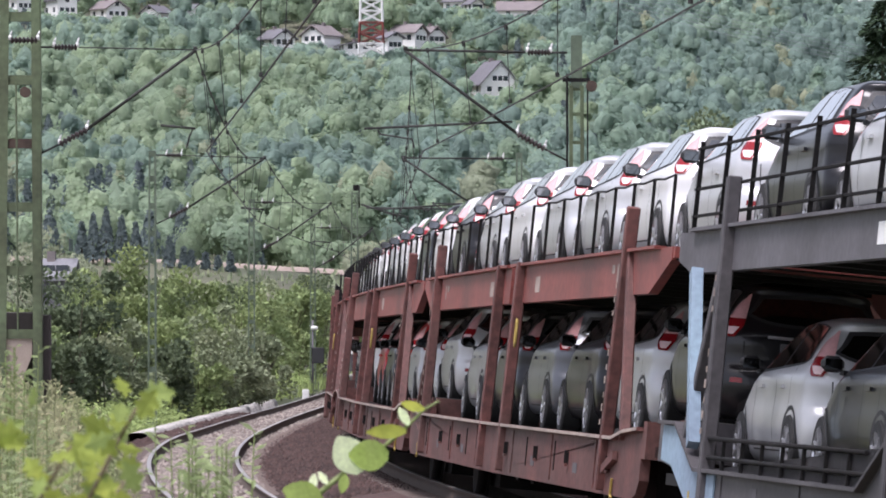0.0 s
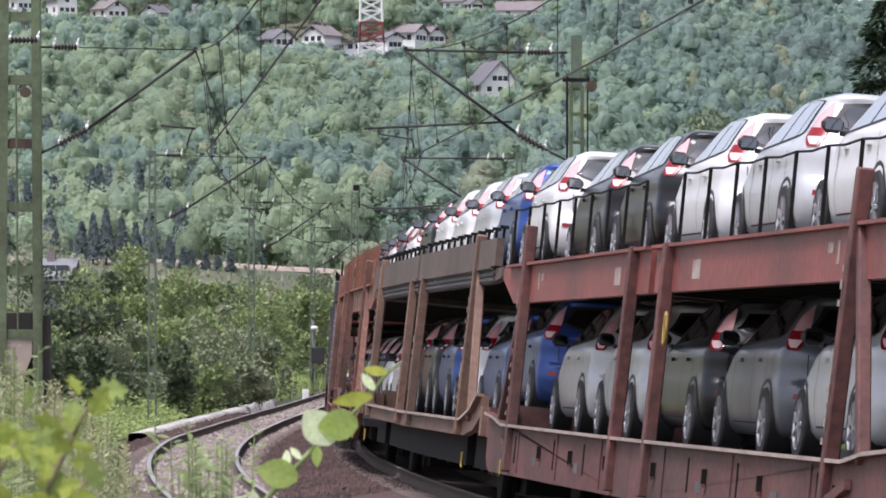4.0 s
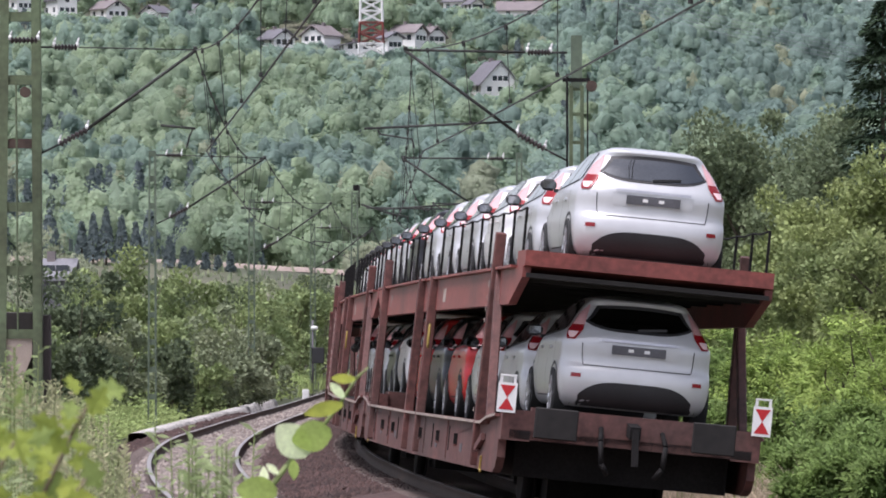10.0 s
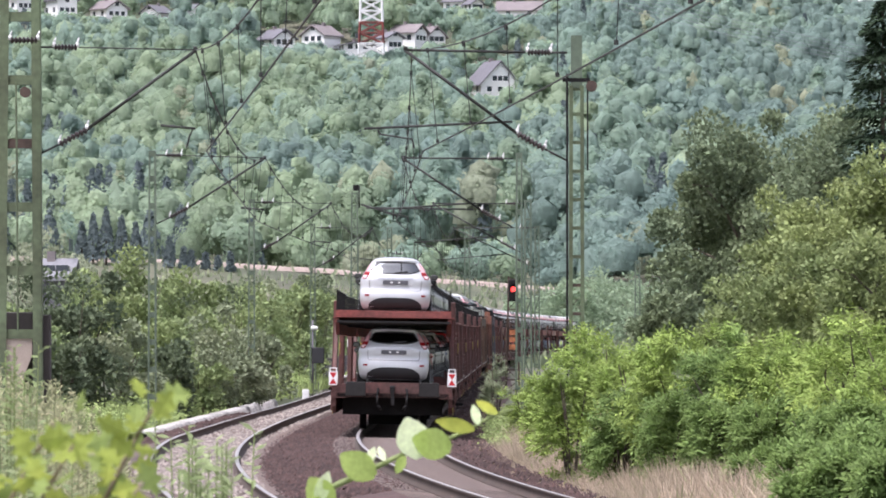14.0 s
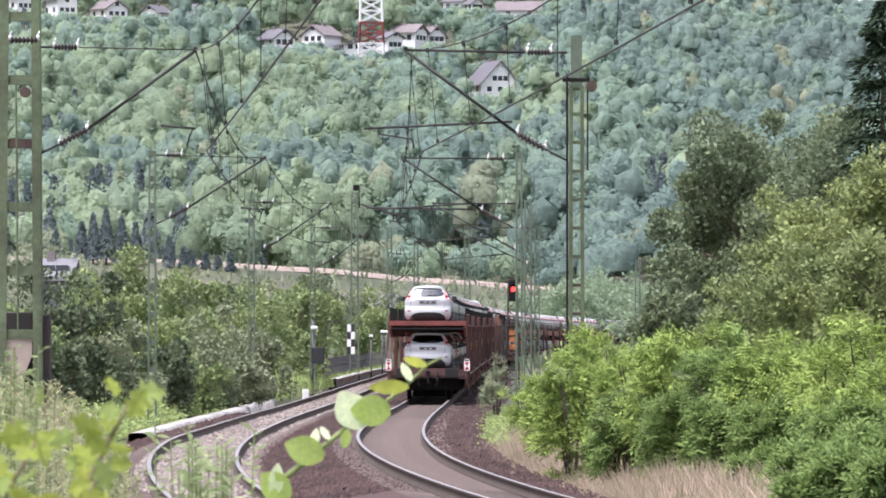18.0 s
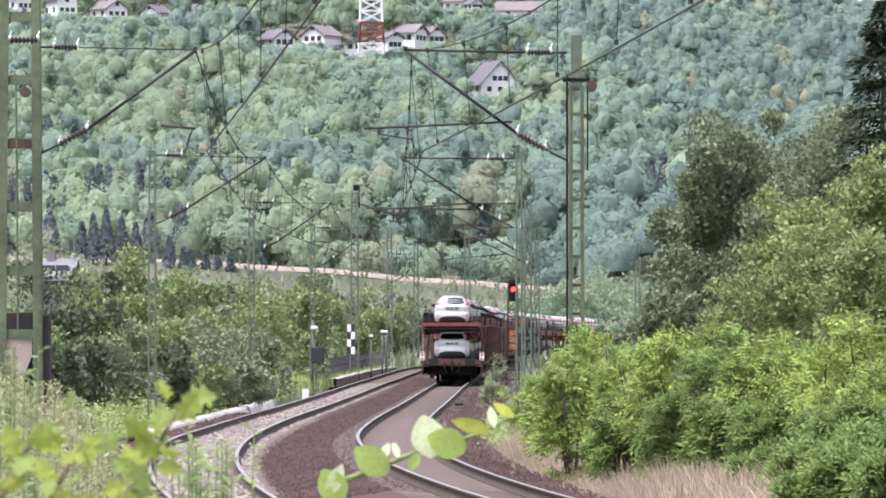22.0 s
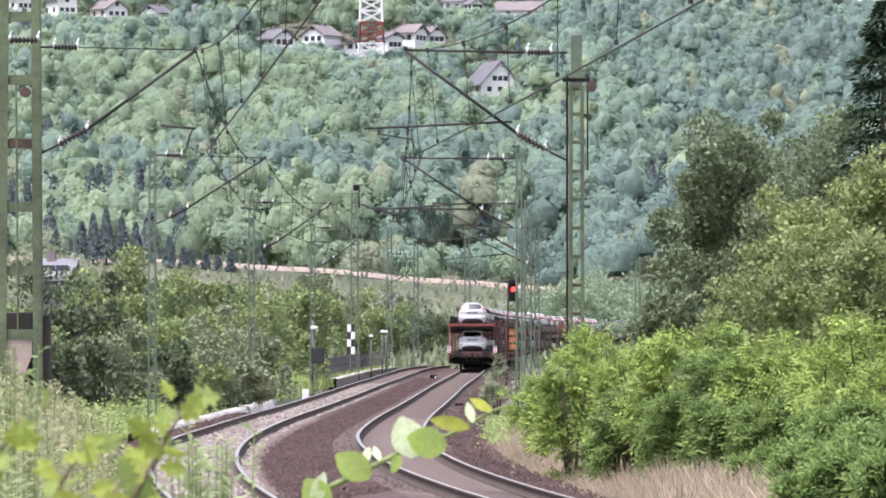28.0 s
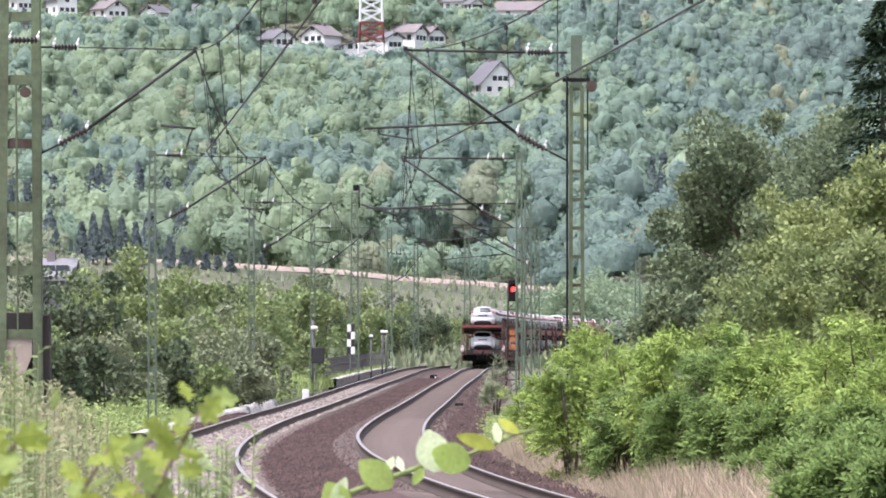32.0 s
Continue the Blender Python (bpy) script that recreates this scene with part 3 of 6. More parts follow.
        if thin:  # ribbed dark band under the parapet
            for z in (2.71, 2.65, 2.59):
                bm = bmesh.new()
                beam(bm, ((HB + .012) * sx, f(.9), z), ((HB + .012) * sx, f(L - .2), z), .03, .035)
                part("deck_rail", bm, GREY_DARK, w)
        bm = bmesh.new()
        beam(bm, ((H + .02) * sx, f(3.15), edge_foot), ((HB + .03) * sx, f(2.95), B1 + .42), .15, .12, up=(1, 0, 0))
        bevelled(bm, .012)
        for k in range(9):  # worn stencil marks and patches
            z = 1.05 + k * .13 + (.25 if k > 5 else 0)
            yy, xx = 3.15 - .2 * (z - .5) / 2.6, H + .02 - .04 * (z - .5) / 2.6 + .078
            box(bm, xx * sx - .004, xx * sx + .002, f(yy) - .035, f(yy) + .03 - .02 * (k % 3), z, z + .05 + .02 * (k % 2), 1)
        part("post", bm, [dirty, WORN_STEEL], w)
        if not front and not stub:
            bm = bmesh.new()
            for a in np.linspace(0, 6.2832, 9)[:-1]:
                b = a + 6.2832 / 8
                tube(bm, ((H + .03) * sx, f(L - 1.6) + .07 * math.cos(a), 1.95 + .15 * math.sin(a)), ((H + .03) * sx, f(L - 1.6) + .07 * math.cos(b), 1.95 + .15 * math.sin(b)), .014, 5)
            part("release_lever", bm, YELLOW_PAINT, w, "yellow painted release lever")
        bm = bmesh.new()
        tube(bm, ((H + .02) * sx, f(2.35), .56), ((H + .02) * sx, f(2.38), .40), .014, 5)
        tube(bm, ((H + .02) * sx, f(2.38), .41), ((H + .02) * sx, f(2.3), .38), .014, 5)
        part("brake_handle", bm, YELLOW_PAINT, w, "yellow painted brake handle")
        bm = bmesh.new()
        beam(bm, (HB * sx, f(2.95), B1), (H * sx, f(1.85), .95), .12, .1, up=(1, 0, 0))
        part("brace", bevelled(bm, .012), dirty, w)
        bm = bmesh.new()
        beam(bm, ((H + .02) * sx, f(L - 1.15), edge_foot), ((HB + .03) * sx, f(L - 1.15), B1 + .03), .17, .12, up=(1, 0, 0))
        part("post", bevelled(bm, .012), dirty, w)
        if wall:  # closed parapet with short stakes
            bm = bmesh.new()
            box(bm, x0, x1, min(f(.5), f(L - .1)), max(f(.5), f(L - .1)), 2.74, 2.86 + wall)
            part("parapet", bm, steel, w)
        top = 3.36 + rails * .5
        for y in np.arange(.6, L, 1.45 if not stub else 1.05):
            bm = bmesh.new()
            hh = B1 + .1 + stub if stub else top
            tilt = .10 if rails else 0
            beam(bm, ((HB - .03) * sx, f(y), up + .08), ((HB - .03) * sx, f(y + tilt), hh), .022 if not stub else .05, .03 if not rails else .04, up=(1, 0, 0))
            if thin:
                box(bm, (HB - .03) * sx - .05, (HB - .03) * sx + .05, f(y) - .04, f(y) + .04, hh, hh + .04)
            part("stanchion", bm, rust or BLACK_STEEL, w)
        if not stub:
            for zr in ([top] if not rails else [top - .06, top - .42, 2.95]):
                bm = bmesh.new()
                for q in np.arange(.6, L - 1.4, 1.45) if not rails else (.5,):
                    e = q + 1.45 if not rails else L
                    mid = (f((q + e) / 2), zr - (.02 if not rails else 0))
                    tube(bm, ((HB - .03) * sx, f(q), zr), ((HB - .03) * sx, *mid), .011 if not rails else .016, 5)
                    tube(bm, ((HB - .03) * sx, *mid), ((HB - .03) * sx, f(e), zr), .011 if not rails else .016, 5)
                part("safety_rope", bm, BLACK_STEEL, w)
        if basket:  # railing above the sunken sill
            for zr in (.86, 1.02):
                bm = bmesh.new()
                tube(bm, ((H + .02) * sx, f(3.0), zr), ((H + .02) * sx, f(L - 2.1), zr), .02, 6)
                part("hand_rail", bm, BLACK_STEEL, w)
            for y in np.arange(3.0, L - 2.0, .95):
                bm = bmesh.new()
                beam(bm, ((H + .02) * sx, f(y), .74), ((H + .02) * sx, f(y), 1.02), .03, .03)
                part("rail_post", bm, BLACK_STEEL, w)
        if accent:
            bm = bmesh.new()
            prism(bm, [(f(.6), .80), (f(1.2), .76), (f(2.5), .36), (f(3.6), .36), (f(3.6), .72), (f(2.7), .72), (f(1.5), 1.10), (f(.6), 1.10)], (H + .004) * sx, (H + .02) * sx)
            bmesh.ops.recalc_face_normals(bm, faces=bm.faces)
            part("accent_panel", bm, accent, w, "pale blue painted panel")
            bm = bmesh.new()
            beam(bm, ((H + .03) * sx, f(2.4), .95), ((H + .0) * sx, f(1.5), 2.45), .12, .1, up=(1, 0, 0))
            part("end_brace", bm, accent, w)
        if not (thin or basket):
            for y, z, w_, h_ in ((3.9, B0 + .22, .10, .18), (4.25, B0 + .26, .22, .08)):
                bm = bmesh.new()
                box(bm, (HB + .001) * sx - .004, (HB + .001) * sx + .004, f(y) - w_ / 2, f(y) + w_ / 2, z - h_ / 2, z + h_ / 2)
                part("stencil_mark", bm, WORN_STEEL, w)
        bm = bmesh.new()
        box(bm, HB * sx - .004, HB * sx + .004, f(L - 2.6) - .22, f(L - 2.6) + .22, B0 + .10, B0 + .27)
        part("inscription_panel", bm, WHITE_PAINT if basket and accent else WORN_STEEL, w)
    bm = bmesh.new()
    box(bm, -1.35, 1.35, min(f(0.05), f(L - .05)), max(f(.05), f(L - .05)), up - .05, up)
    deck = part("upper_deck", bm, DECK_STEEL, w)
    for y in np.arange(.5, L, 1.6):
        bm = bmesh.new()
        box(bm, -1.34, 1.34, f(y) - .04, f(y) + .04, up - .09, up - .05)
        part("deck_rib", bm, DECK_STEEL, deck)
    bm = bmesh.new()
    box(bm, -1.35, 1.35, min(f(.3), f(L - .05)), max(f(.3), f(L - .05)), low - .10, low)
    if not basket and not front:
        prism(bm, [(f(.35), low + .001), (f(.35), low + .13), (f(3.6), low + .13), (f(4.6), low + .001)], -1.30, 1.30)
    part("lower_deck", bm, DECK_STEEL, w)
    bm = bmesh.new()
    e1 = 2.88 if not thin else 2.84
    prism(bm, [(f(.02), e1), (f(.02), e1 - .17), (f(.5), e1 - .25), (f(1.0), e1 - .25), (f(1.0), e1)] if tail else [(f(.02), B1), (f(.02), B1 - .10), (f(.5), B1 - .14), (f(1.0), B1 - .14), (f(1.0), B1)], -1.38, 1.38)
    if tail:  # the raised plate dips to the deck behind the end
        prism(bm, [(f(.9), e1 - .02), (f(.9), e1 - .14), (f(2.4), up), (f(2.9), up + .02)], -1.30, 1.30, 1)
    part("end_plate", bm, [steel, DECK_STEEL], w)
    bm = bmesh.new()  # frame, axle guards and brake gear below the deck, boxed in to block daylight
    for y0, y1 in ((1.1, 3.5), (4.9, L)):
        box(bm, -1.2, 1.2, min(f(y0), f(y1)), max(f(y0), f(y1)), .38, low - .11)
    for sx in (-1, 1):
        box(bm, sx * 1.05 - .05, sx * 1.05 + .05, f(4.2) - .9, f(4.2) + .9, .36, low - .12)
    for y in (7.6, 9.6):
        box(bm, -.6, .6, f(y) - .2, f(y) + .2, .26, .39)
    # block added between the wheels to close the bright gap
    box(bm, -.6, .6, min(f(3.1), f(5.3)), max(f(3.1), f(5.3)), .12, .40)
    part("underframe", bm, BLACK_STEEL, w)
    for y in (4.2,):
        bm = bmesh.new()
        tube(bm, (-.9, f(y), .42), (.9, f(y), .42), .08, 8)
        for sx in (-1, 1):
            tube(bm, (.69 * sx, f(y), .42), (.82 * sx, f(y), .42), .42, 20)
            tube(bm, (.66 * sx, f(y), .42), (.69 * sx, f(y), .42), .445, 20)
        part("wheelset", bm, BLACK_STEEL, w)
    bm = bmesh.new()
    box(bm, -1.12, 1.12, min(f(.3), f(.5)), max(f(.3), f(.5)), .80, 1.16)
    for sx in (-1, 1):
        box(bm, 1.28 * sx - .16, 1.28 * sx + .16, min(f(.3), f(.55)), max(f(.3), f(.55)), .78, 1.12)
    part("headstock", bm, [dirty, BLACK_STEEL], w)
    for sx in (-1, 1):
        bm = bmesh.new()
        tube(bm, (.875 * sx, f(.3), 1.0), (.875 * sx, f(-.02), 1.0), .09, 10)
        box(bm, .875 * sx - .24, .875 * sx + .24, min(f(-.02), f(-.06)), max(f(-.02), f(-.06)), .83, 1.17)
        part("buffer", bevelled(bm, .012), DECK_STEEL, w)
    bm = bmesh.new()
    beam(bm, (0, f(.3), 1.02), (0, f(-.1), .98), .12, .14)
    beam(bm, (0, f(-.1), 1.02), (.02, f(-.12), .62), .07, .08, up=(0, 1, 0))
    part("coupling_hook", bm, BLACK_STEEL, w)
    for sx in (-1, 1):
        bm = bmesh.new()
        for p, q in (((.34, .28, 1.0), (.36, .02, .86)), ((.36, .02, .86), (.34, -.02, .62)), ((.34, -.02, .62), (.26, .04, .50))):
            tube(bm, (p[0] * sx, f(p[1]), p[2]), (q[0] * sx, f(q[1]), q[2]), .03, 6)
        part("brake_hose", bm, BLACK_STEEL, w)
    if tail:
        for sx in (-1, 1):
            bm = bmesh.new()
            box(bm, -.105, .105, -.02, .0, 0, .33, 0)
            for z in ((.03, .03, .165), (.30, .30, .165)):
                v = [bm.verts.new(p) for p in ((-.085, -.024, z[0]), (.085, -.024, z[1]), (0, -.024, z[2]))]
                bm.faces.new(v if z[0] < .1 else v[::-1]).material_index = 1
            beam(bm, (-.075, -.01, .33), (-.075, -.01, .41), .03, .02)
            beam(bm, (.075, -.01, .33), (.075, -.01, .41), .03, .02)
            beam(bm, (-.09, -.01, .41), (.09, -.01, .41), .03, .02)
            part("tail_board", bm, [WHITE_PAINT, SIGN_RED], w, "white tail board with two red triangles", loc=(1.42 * sx, f(.22), 1.08))
    return w


def place_wagon(w, d0, L):
    RIDERS.append((w, d0 + L / 2, 0.0, L / 2 - 2.5))


RED = "rust-red steel double-deck car carrier wagon"
WAGONS = []
red_rear = red_half("car_carrier_wagon", 13.42, RED_STEEL, RED_DIRTY, False, RED)
red_front = red_half("car_carrier_wagon", 13.42, RED_STEEL, RED_DIRTY, True, RED)
red_tail = red_half("car_carrier_wagon", 13.42, RED_STEEL, RED_DIRTY, False, "rust-red double-deck car carrier with tail boards, last in the train", True)
TAN_STEEL = mat("tan_steel", (0.2, 0.115, 0.08), 0.65, 0.0, var=0.3, scale=0.9, fine=12, second=(0.12, 0.075, 0.055))
BR = dict(wall=.2, stub=.35, thin=True)
brown_rear = red_half("car_carrier_wagon", 12.85, BROWN_STEEL, TAN_STEEL, False, "dark brown double-deck car carrier wagon with tan posts", **BR)
brown_front = red_half("car_carrier_wagon", 12.85, BROWN_STEEL, TAN_STEEL, True, "dark brown double-deck car carrier wagon with tan posts", **BR)
ORANGE_GREY = mat("faded_grey_mark", (0.13, 0.095, 0.08), 0.7, var=.25)
ORG = dict(stub=.55, basket=True, rust=ORANGE_STEEL, arrows=True)
orange_rear = red_half("car_carrier_wagon", 12.85, ORANGE_STEEL, ORANGE_DIRTY, False, "faded orange double-deck car carrier wagon", **ORG)
orange_front = red_half("car_carrier_wagon", 12.85, ORANGE_STEEL, ORANGE_DIRTY, True, "faded orange double-deck car carrier wagon", **ORG)
GRY = dict(rails=.5, basket=True)
grey_rear = red_half("car_carrier_wagon", 12.4, GREY_STEEL, GREY_DARK, False, "grey double-deck car carrier wagon with tall railings", **GRY)
grey_front = red_half("car_carrier_wagon", 12.4, GREY_STEEL, GREY_DARK, True, "grey and pale blue double-deck car carrier wagon", accent=BLUE_STEEL, **GRY)
train = [("red", 0.0, 26.84)] + [("red", 26.84 * i, 26.84) for i in range(1, 5)] + [("brown", 134.3, 25.7), ("orange", 160.2, 25.7), ("grey", 186.0, 24.8)] + [("red", 211.0 + 26.84 * i, 26.84) for i in range(8)]
pairs = {"red": (red_rear, red_front), "brown": (brown_rear, brown_front), "orange": (orange_rear, orange_front), "grey": (grey_rear, grey_front)}
used = set()
first_car = build_car()
UP = [["silver", "silver", "white", "silver", "silver", "silver"],
      ["black", "silver", "silver", "silver", "silver", "white"],
      ["black", "silver", "white", "black", "silver", "white"],
      ["black", "white", "white", "silver", "white", "silver"],
      ["silver", "white", "silver", "white", "black", "black"],
      ["white", "blue", "silver", "white", "white", "black"],
      ["white", "black", "white", "black", "black", "white"],
      ["black", "black", "white", "silver", "silver", "black"],
      ["silver", "white", "silver", "silver", "white", "silver"]]
LOW = [["silver", "silver", "silver", "red", "black", "red"],
      ["white", "black", "silver", "silver", "silver", "black"],
      ["white", "blue", "silver", "black", "white", "silver"],
      ["red", "silver", "silver", "grey", "grey", "silver"],
      ["white", "silver", "grey", "black", "silver", "silver"],
      ["blue", "blue", "white", "blue", "black", "brown"],
      ["white", "white", "black", "white", "silver", "black"],
      ["black", "silver", "silver", "silver", "black", "silver"],
      ["black", "silver", "black", "grey", "black", "silver"]]
for i, (kind, d0, L) in enumerate(train):
    for j in (0, 1):
        base = red_tail if i == 0 and j == 0 else pairs[kind][j]
        w = base if base not in used else copy_thing(base, Matrix())
        used.add(base)
        WAGONS.append(w)
        place_wagon(w, d0 + j * L / 2, L / 2)
    pitch = (L - 1.0) / 6 if kind == "red" else (L - .6) / 6
    for k in range(6):
        cu, cl = UP[i % 9][k], LOW[i % 9][k]
        if i > 8:
            cu = random.choice(["white", "white", "silver", "white", "white", "silver", "black"])
        end = k == 0
        zu, zl = {"red": (2.63, 1.03 if end else .90), "brown": (2.74, 1.03 if end else .90), "grey": (2.68, .68), "orange": (2.62, .68)}[kind]
        if i == 0 and k == 0:  # the last car stands on the raised end
            zu, zl = 2.70, 1.03
        put_car(first_car, cu, d0 + .35 + 2.0 + pitch * k, zu, "upper deck")
        put_car(first_car, cl, d0 + .35 + 2.0 + pitch * k, zl, "lower deck")
# ---- ground, tracks and banks ----
def crownmat(name, color, second, spread=0.05):
    """Far crowns: mottled green with the relief of leaf clumps."""
    m = leafmat(name, color, second, 0.3, spread, 0.05)
    nt = m.node_tree
    b = nt.nodes["Principled BSDF"]
    tc = nt.nodes.new("ShaderNodeTexCoord")
    n = nt.nodes.new("ShaderNodeTexNoise")
    n.inputs["Scale"].default_value, n.inputs["Detail"].default_value, n.inputs["Roughness"].default_value = 1.25, 6, 0.75
    bp = nt.nodes.new("ShaderNodeBump")
    bp.inputs["Strength"].default_value, bp.inputs["Distance"].default_value = 0.8, 1.0
    nt.links.new(tc.outputs["Object"], n.inputs["Vector"])
    nt.links.new(n.outputs[0], bp.inputs["Height"])
    nt.links.new(bp.outputs[0], b.inputs["Normal"])
    return m


# distance haze painted into the leaf colours: lighter and bluer than near foliage
HAZE_TINTS = [("fresh", (0.335, 0.425, 0.275), (0.282, 0.372, 0.262)), ("mid", (0.285, 0.385, 0.292), (0.245, 0.34, 0.278)), ("blue", (0.245, 0.335, 0.285), (0.215, 0.30, 0.262)),
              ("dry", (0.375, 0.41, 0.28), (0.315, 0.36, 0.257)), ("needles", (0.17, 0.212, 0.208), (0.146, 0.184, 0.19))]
# strong translucency lifts the dark gaps, as haze would
LEAF_HILL = [leafmat("hazed_hill_leaf_" + n, a, b, 0.45, 0.13, 0.05) for n, a, b in HAZE_TINTS]
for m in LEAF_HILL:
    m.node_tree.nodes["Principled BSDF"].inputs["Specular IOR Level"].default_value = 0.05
CROWN_HILL = [crownmat("hazed_hill_crown_" + n, a, b) for n, a, b in HAZE_TINTS]
LEAF_SHRUB = leafmat("shrub_leaf", (0.285, 0.345, 0.15), (0.19, 0.255, 0.12), 0.3, 0.25, 0.35)
LEAF_GREY = leafmat("shrub_leaf_greygreen", (0.30, 0.335, 0.205), (0.205, 0.25, 0.155), 0.25, 0.22, 0.35)
LEAF_DARK = leafmat("shrub_leaf_dark", (0.15, 0.185, 0.105), (0.105, 0.14, 0.088), 0.25, 0.25, 0.35)
LEAF_BRIGHT = leafmat("ash_leaf_bright", (0.33, 0.425, 0.115), (0.225, 0.325, 0.09), 0.3, 0.3, 0.7)
LEAF_TREE = leafmat("tree_leaf", (0.215, 0.262, 0.145), (0.155, 0.20, 0.122), 0.3, 0.3, 0.3)
LEAF_TREE2 = leafmat("tree_leaf_light", (0.28, 0.33, 0.135), (0.20, 0.255, 0.115), 0.3, 0.3, 0.3)
LEAF_FIR = leafmat("fir_needles", (0.035, 0.06, 0.03), (0.028, 0.045, 0.025), 0.1, 0.4, 0.5)
GRASS_DRY = leafmat("dry_grass", (0.56, 0.45, 0.34), (0.42, 0.35, 0.25), 0.35, 0.4, 0.6)
GRASS_GREEN = leafmat("green_weeds", (0.33, 0.40, 0.16), (0.25, 0.33, 0.12), 0.4, 0.4, 0.8)
GRASS_PALE = leafmat("pale_weeds", (0.43, 0.41, 0.25), (0.29, 0.33, 0.16), 0.35, 0.35, 0.8)
ROAD_PALE = mat("dusty_road", (0.36, 0.29, 0.25), 0.9, var=0.2, scale=0.2, fine=3)
GY = np.array([-400, 30, 100, 300, 560, 700, 800, 900, 1000, 1200, 1400, 1450, 1550, 1700, 2000, 2600, 5000.0])
GZ = np.array([0.1, 0.1, -0.9, -0.35, 1.6, 3.5, 8.5, 13.9, 20.9, 36, 57, 63, 80, 94, 121, 179, 300.0])


def road_z(x):
    return np.interp(x, [-75, -34, -17, -3, 17, 60], [14.6, 13.9, 12.9, 11.7, 10.3, 8.8])


def hill(x, y):
    x, y = np.asarray(x, float), np.asarray(y, float)
    base = np.interp(y, GY, GZ)
    k = np.clip((y - 850) / 500, 0, 1)
    u = x / np.maximum(y, 1) * 1500
    wave = 5 * np.sin(u / 47 + y / 160) + 4 * np.sin(u / 23 - y / 90 + 1.3) + 3 * np.sin(u / 90 + y / 60)
    right = np.clip((u - 45) / 60, 0, 1) * np.clip((y - 1150) / 250, 0, 1) * -12 * np.clip((2000 - y) / 400, 0, 1)
    ry = 800 + np.clip(x, -110, 110) * 0.25
    rz = road_z(np.clip(x, -110, 110)) - .25
    t = np.clip((y - 700) / (ry - .3 - 700), 0, 1)
    base = np.where((y > 700) & (y <= ry), 3.5 + (rz - 3.5) * t ** 1.25, base)
    base = np.where((y > ry) & (y < 1000), np.maximum(base, rz - .02 * (y - ry)), base)
    off = x - np.interp(y, LY, LX)
    bank = np.clip((off - 2.5) / 2.0, 0, 1) * (.62 + .53 * np.clip((y - 92) / 25, 0, 1)) * np.clip((y - 30) / 40, 0, 1) * np.clip((215 - y) / 80, 0, 1)
    return base + bank + k * wave * np.where(y < 1560, 1, 0.7) + right


def build_ground():
    ys = np.concatenate([np.arange(-400, 0, 40.0), np.arange(0, 400, 6.0), np.arange(400, 3000, 15.0), np.arange(3000, 4900, 150.0)])
    xs = np.concatenate([np.arange(-2400, -200, 100.0), np.arange(-200, -12, 8.0), np.arange(-12, 16, .7), np.arange(16, 200, 8.0), np.arange(200, 2401, 100.0)])
    XX, YY = np.meshgrid(xs, ys)
    V = np.stack([XX, YY, hill(XX, YY)], -1).reshape(-1, 3)
    n = len(xs)
    F = [(i * n + j, i * n + j + 1, (i + 1) * n + j + 1, (i + 1) * n + j) for i in range(len(ys) - 1) for j in range(n - 1)]
    g = soup("ground", V, F, GROUND, smooth=True)
    tagged(g, "grassy valley floor rising into a wooded hillside", "ground", kind="structure")


build_ground()
rng = np.random.default_rng(7)
RP = [(-0.075, -0.172), (-0.075, -0.16), (-0.02, -0.14), (-0.012, -0.05), (-0.036, -0.035), (-0.036, -0.004), (-0.03, 0), (0.03, 0), (0.036, -0.004), (0.036, -0.035), (0.012, -0.05), (0.02, -0.14), (0.075, -0.16), (0.075, -0.172)]
for side in (0.0, -SPACING):
    for g in (-0.7525, 0.7525):
        r = strip("rail", [(o + g, z) for o, z in RP], 20, 700, 1.5, [RAIL_SIDE, RAIL_TOP], side=side)
        k = np.arange(len(r.data.polygons)) % (len(RP) - 1)
        r.data.polygons.foreach_set("material_index", np.isin(k, (5, 6, 7)).astype(np.int32))
        tagged(r, "worn steel rail with rusty sides", "rail", "rails of the two tracks", "structure")
tagged(strip("ballast_bed", [(-2.82, -0.225, -.28), (-2.3, -0.23, .1), (-1.75, -0.235, 1.1), (-1.3, -0.2), (-0.5, -0.185), (0.5, -0.185), (1.3, -0.2), (2.0, -0.32), (2.6, -0.75), (3.4, -1.3)], 20, 700, 1.2, BALLAST), "brown crushed stone ballast under the near track", "ballast", kind="structure")
tagged(strip("ballast_bed", [(-1.02, -0.26), (-0.98, -0.2), (-0.6, -0.19), (0.6, -0.19), (1.05, -0.2), (1.25, -0.26)], 20, 700, 1.2, BALLAST_PALE, side=-SPACING), "pale dusty stone ballast under the far track", "ballast", kind="structure")


tagged(strip("ballast_bed", [(-3.3, -1.3), (-2.6, -0.62), (-1.9, -0.34), (-1.35, -0.22), (-1.0, -0.21)], 20, 700, 1.2, BALLAST, side=-SPACING), "brown crushed stone shoulder of the far track", "ballast", kind="structure")


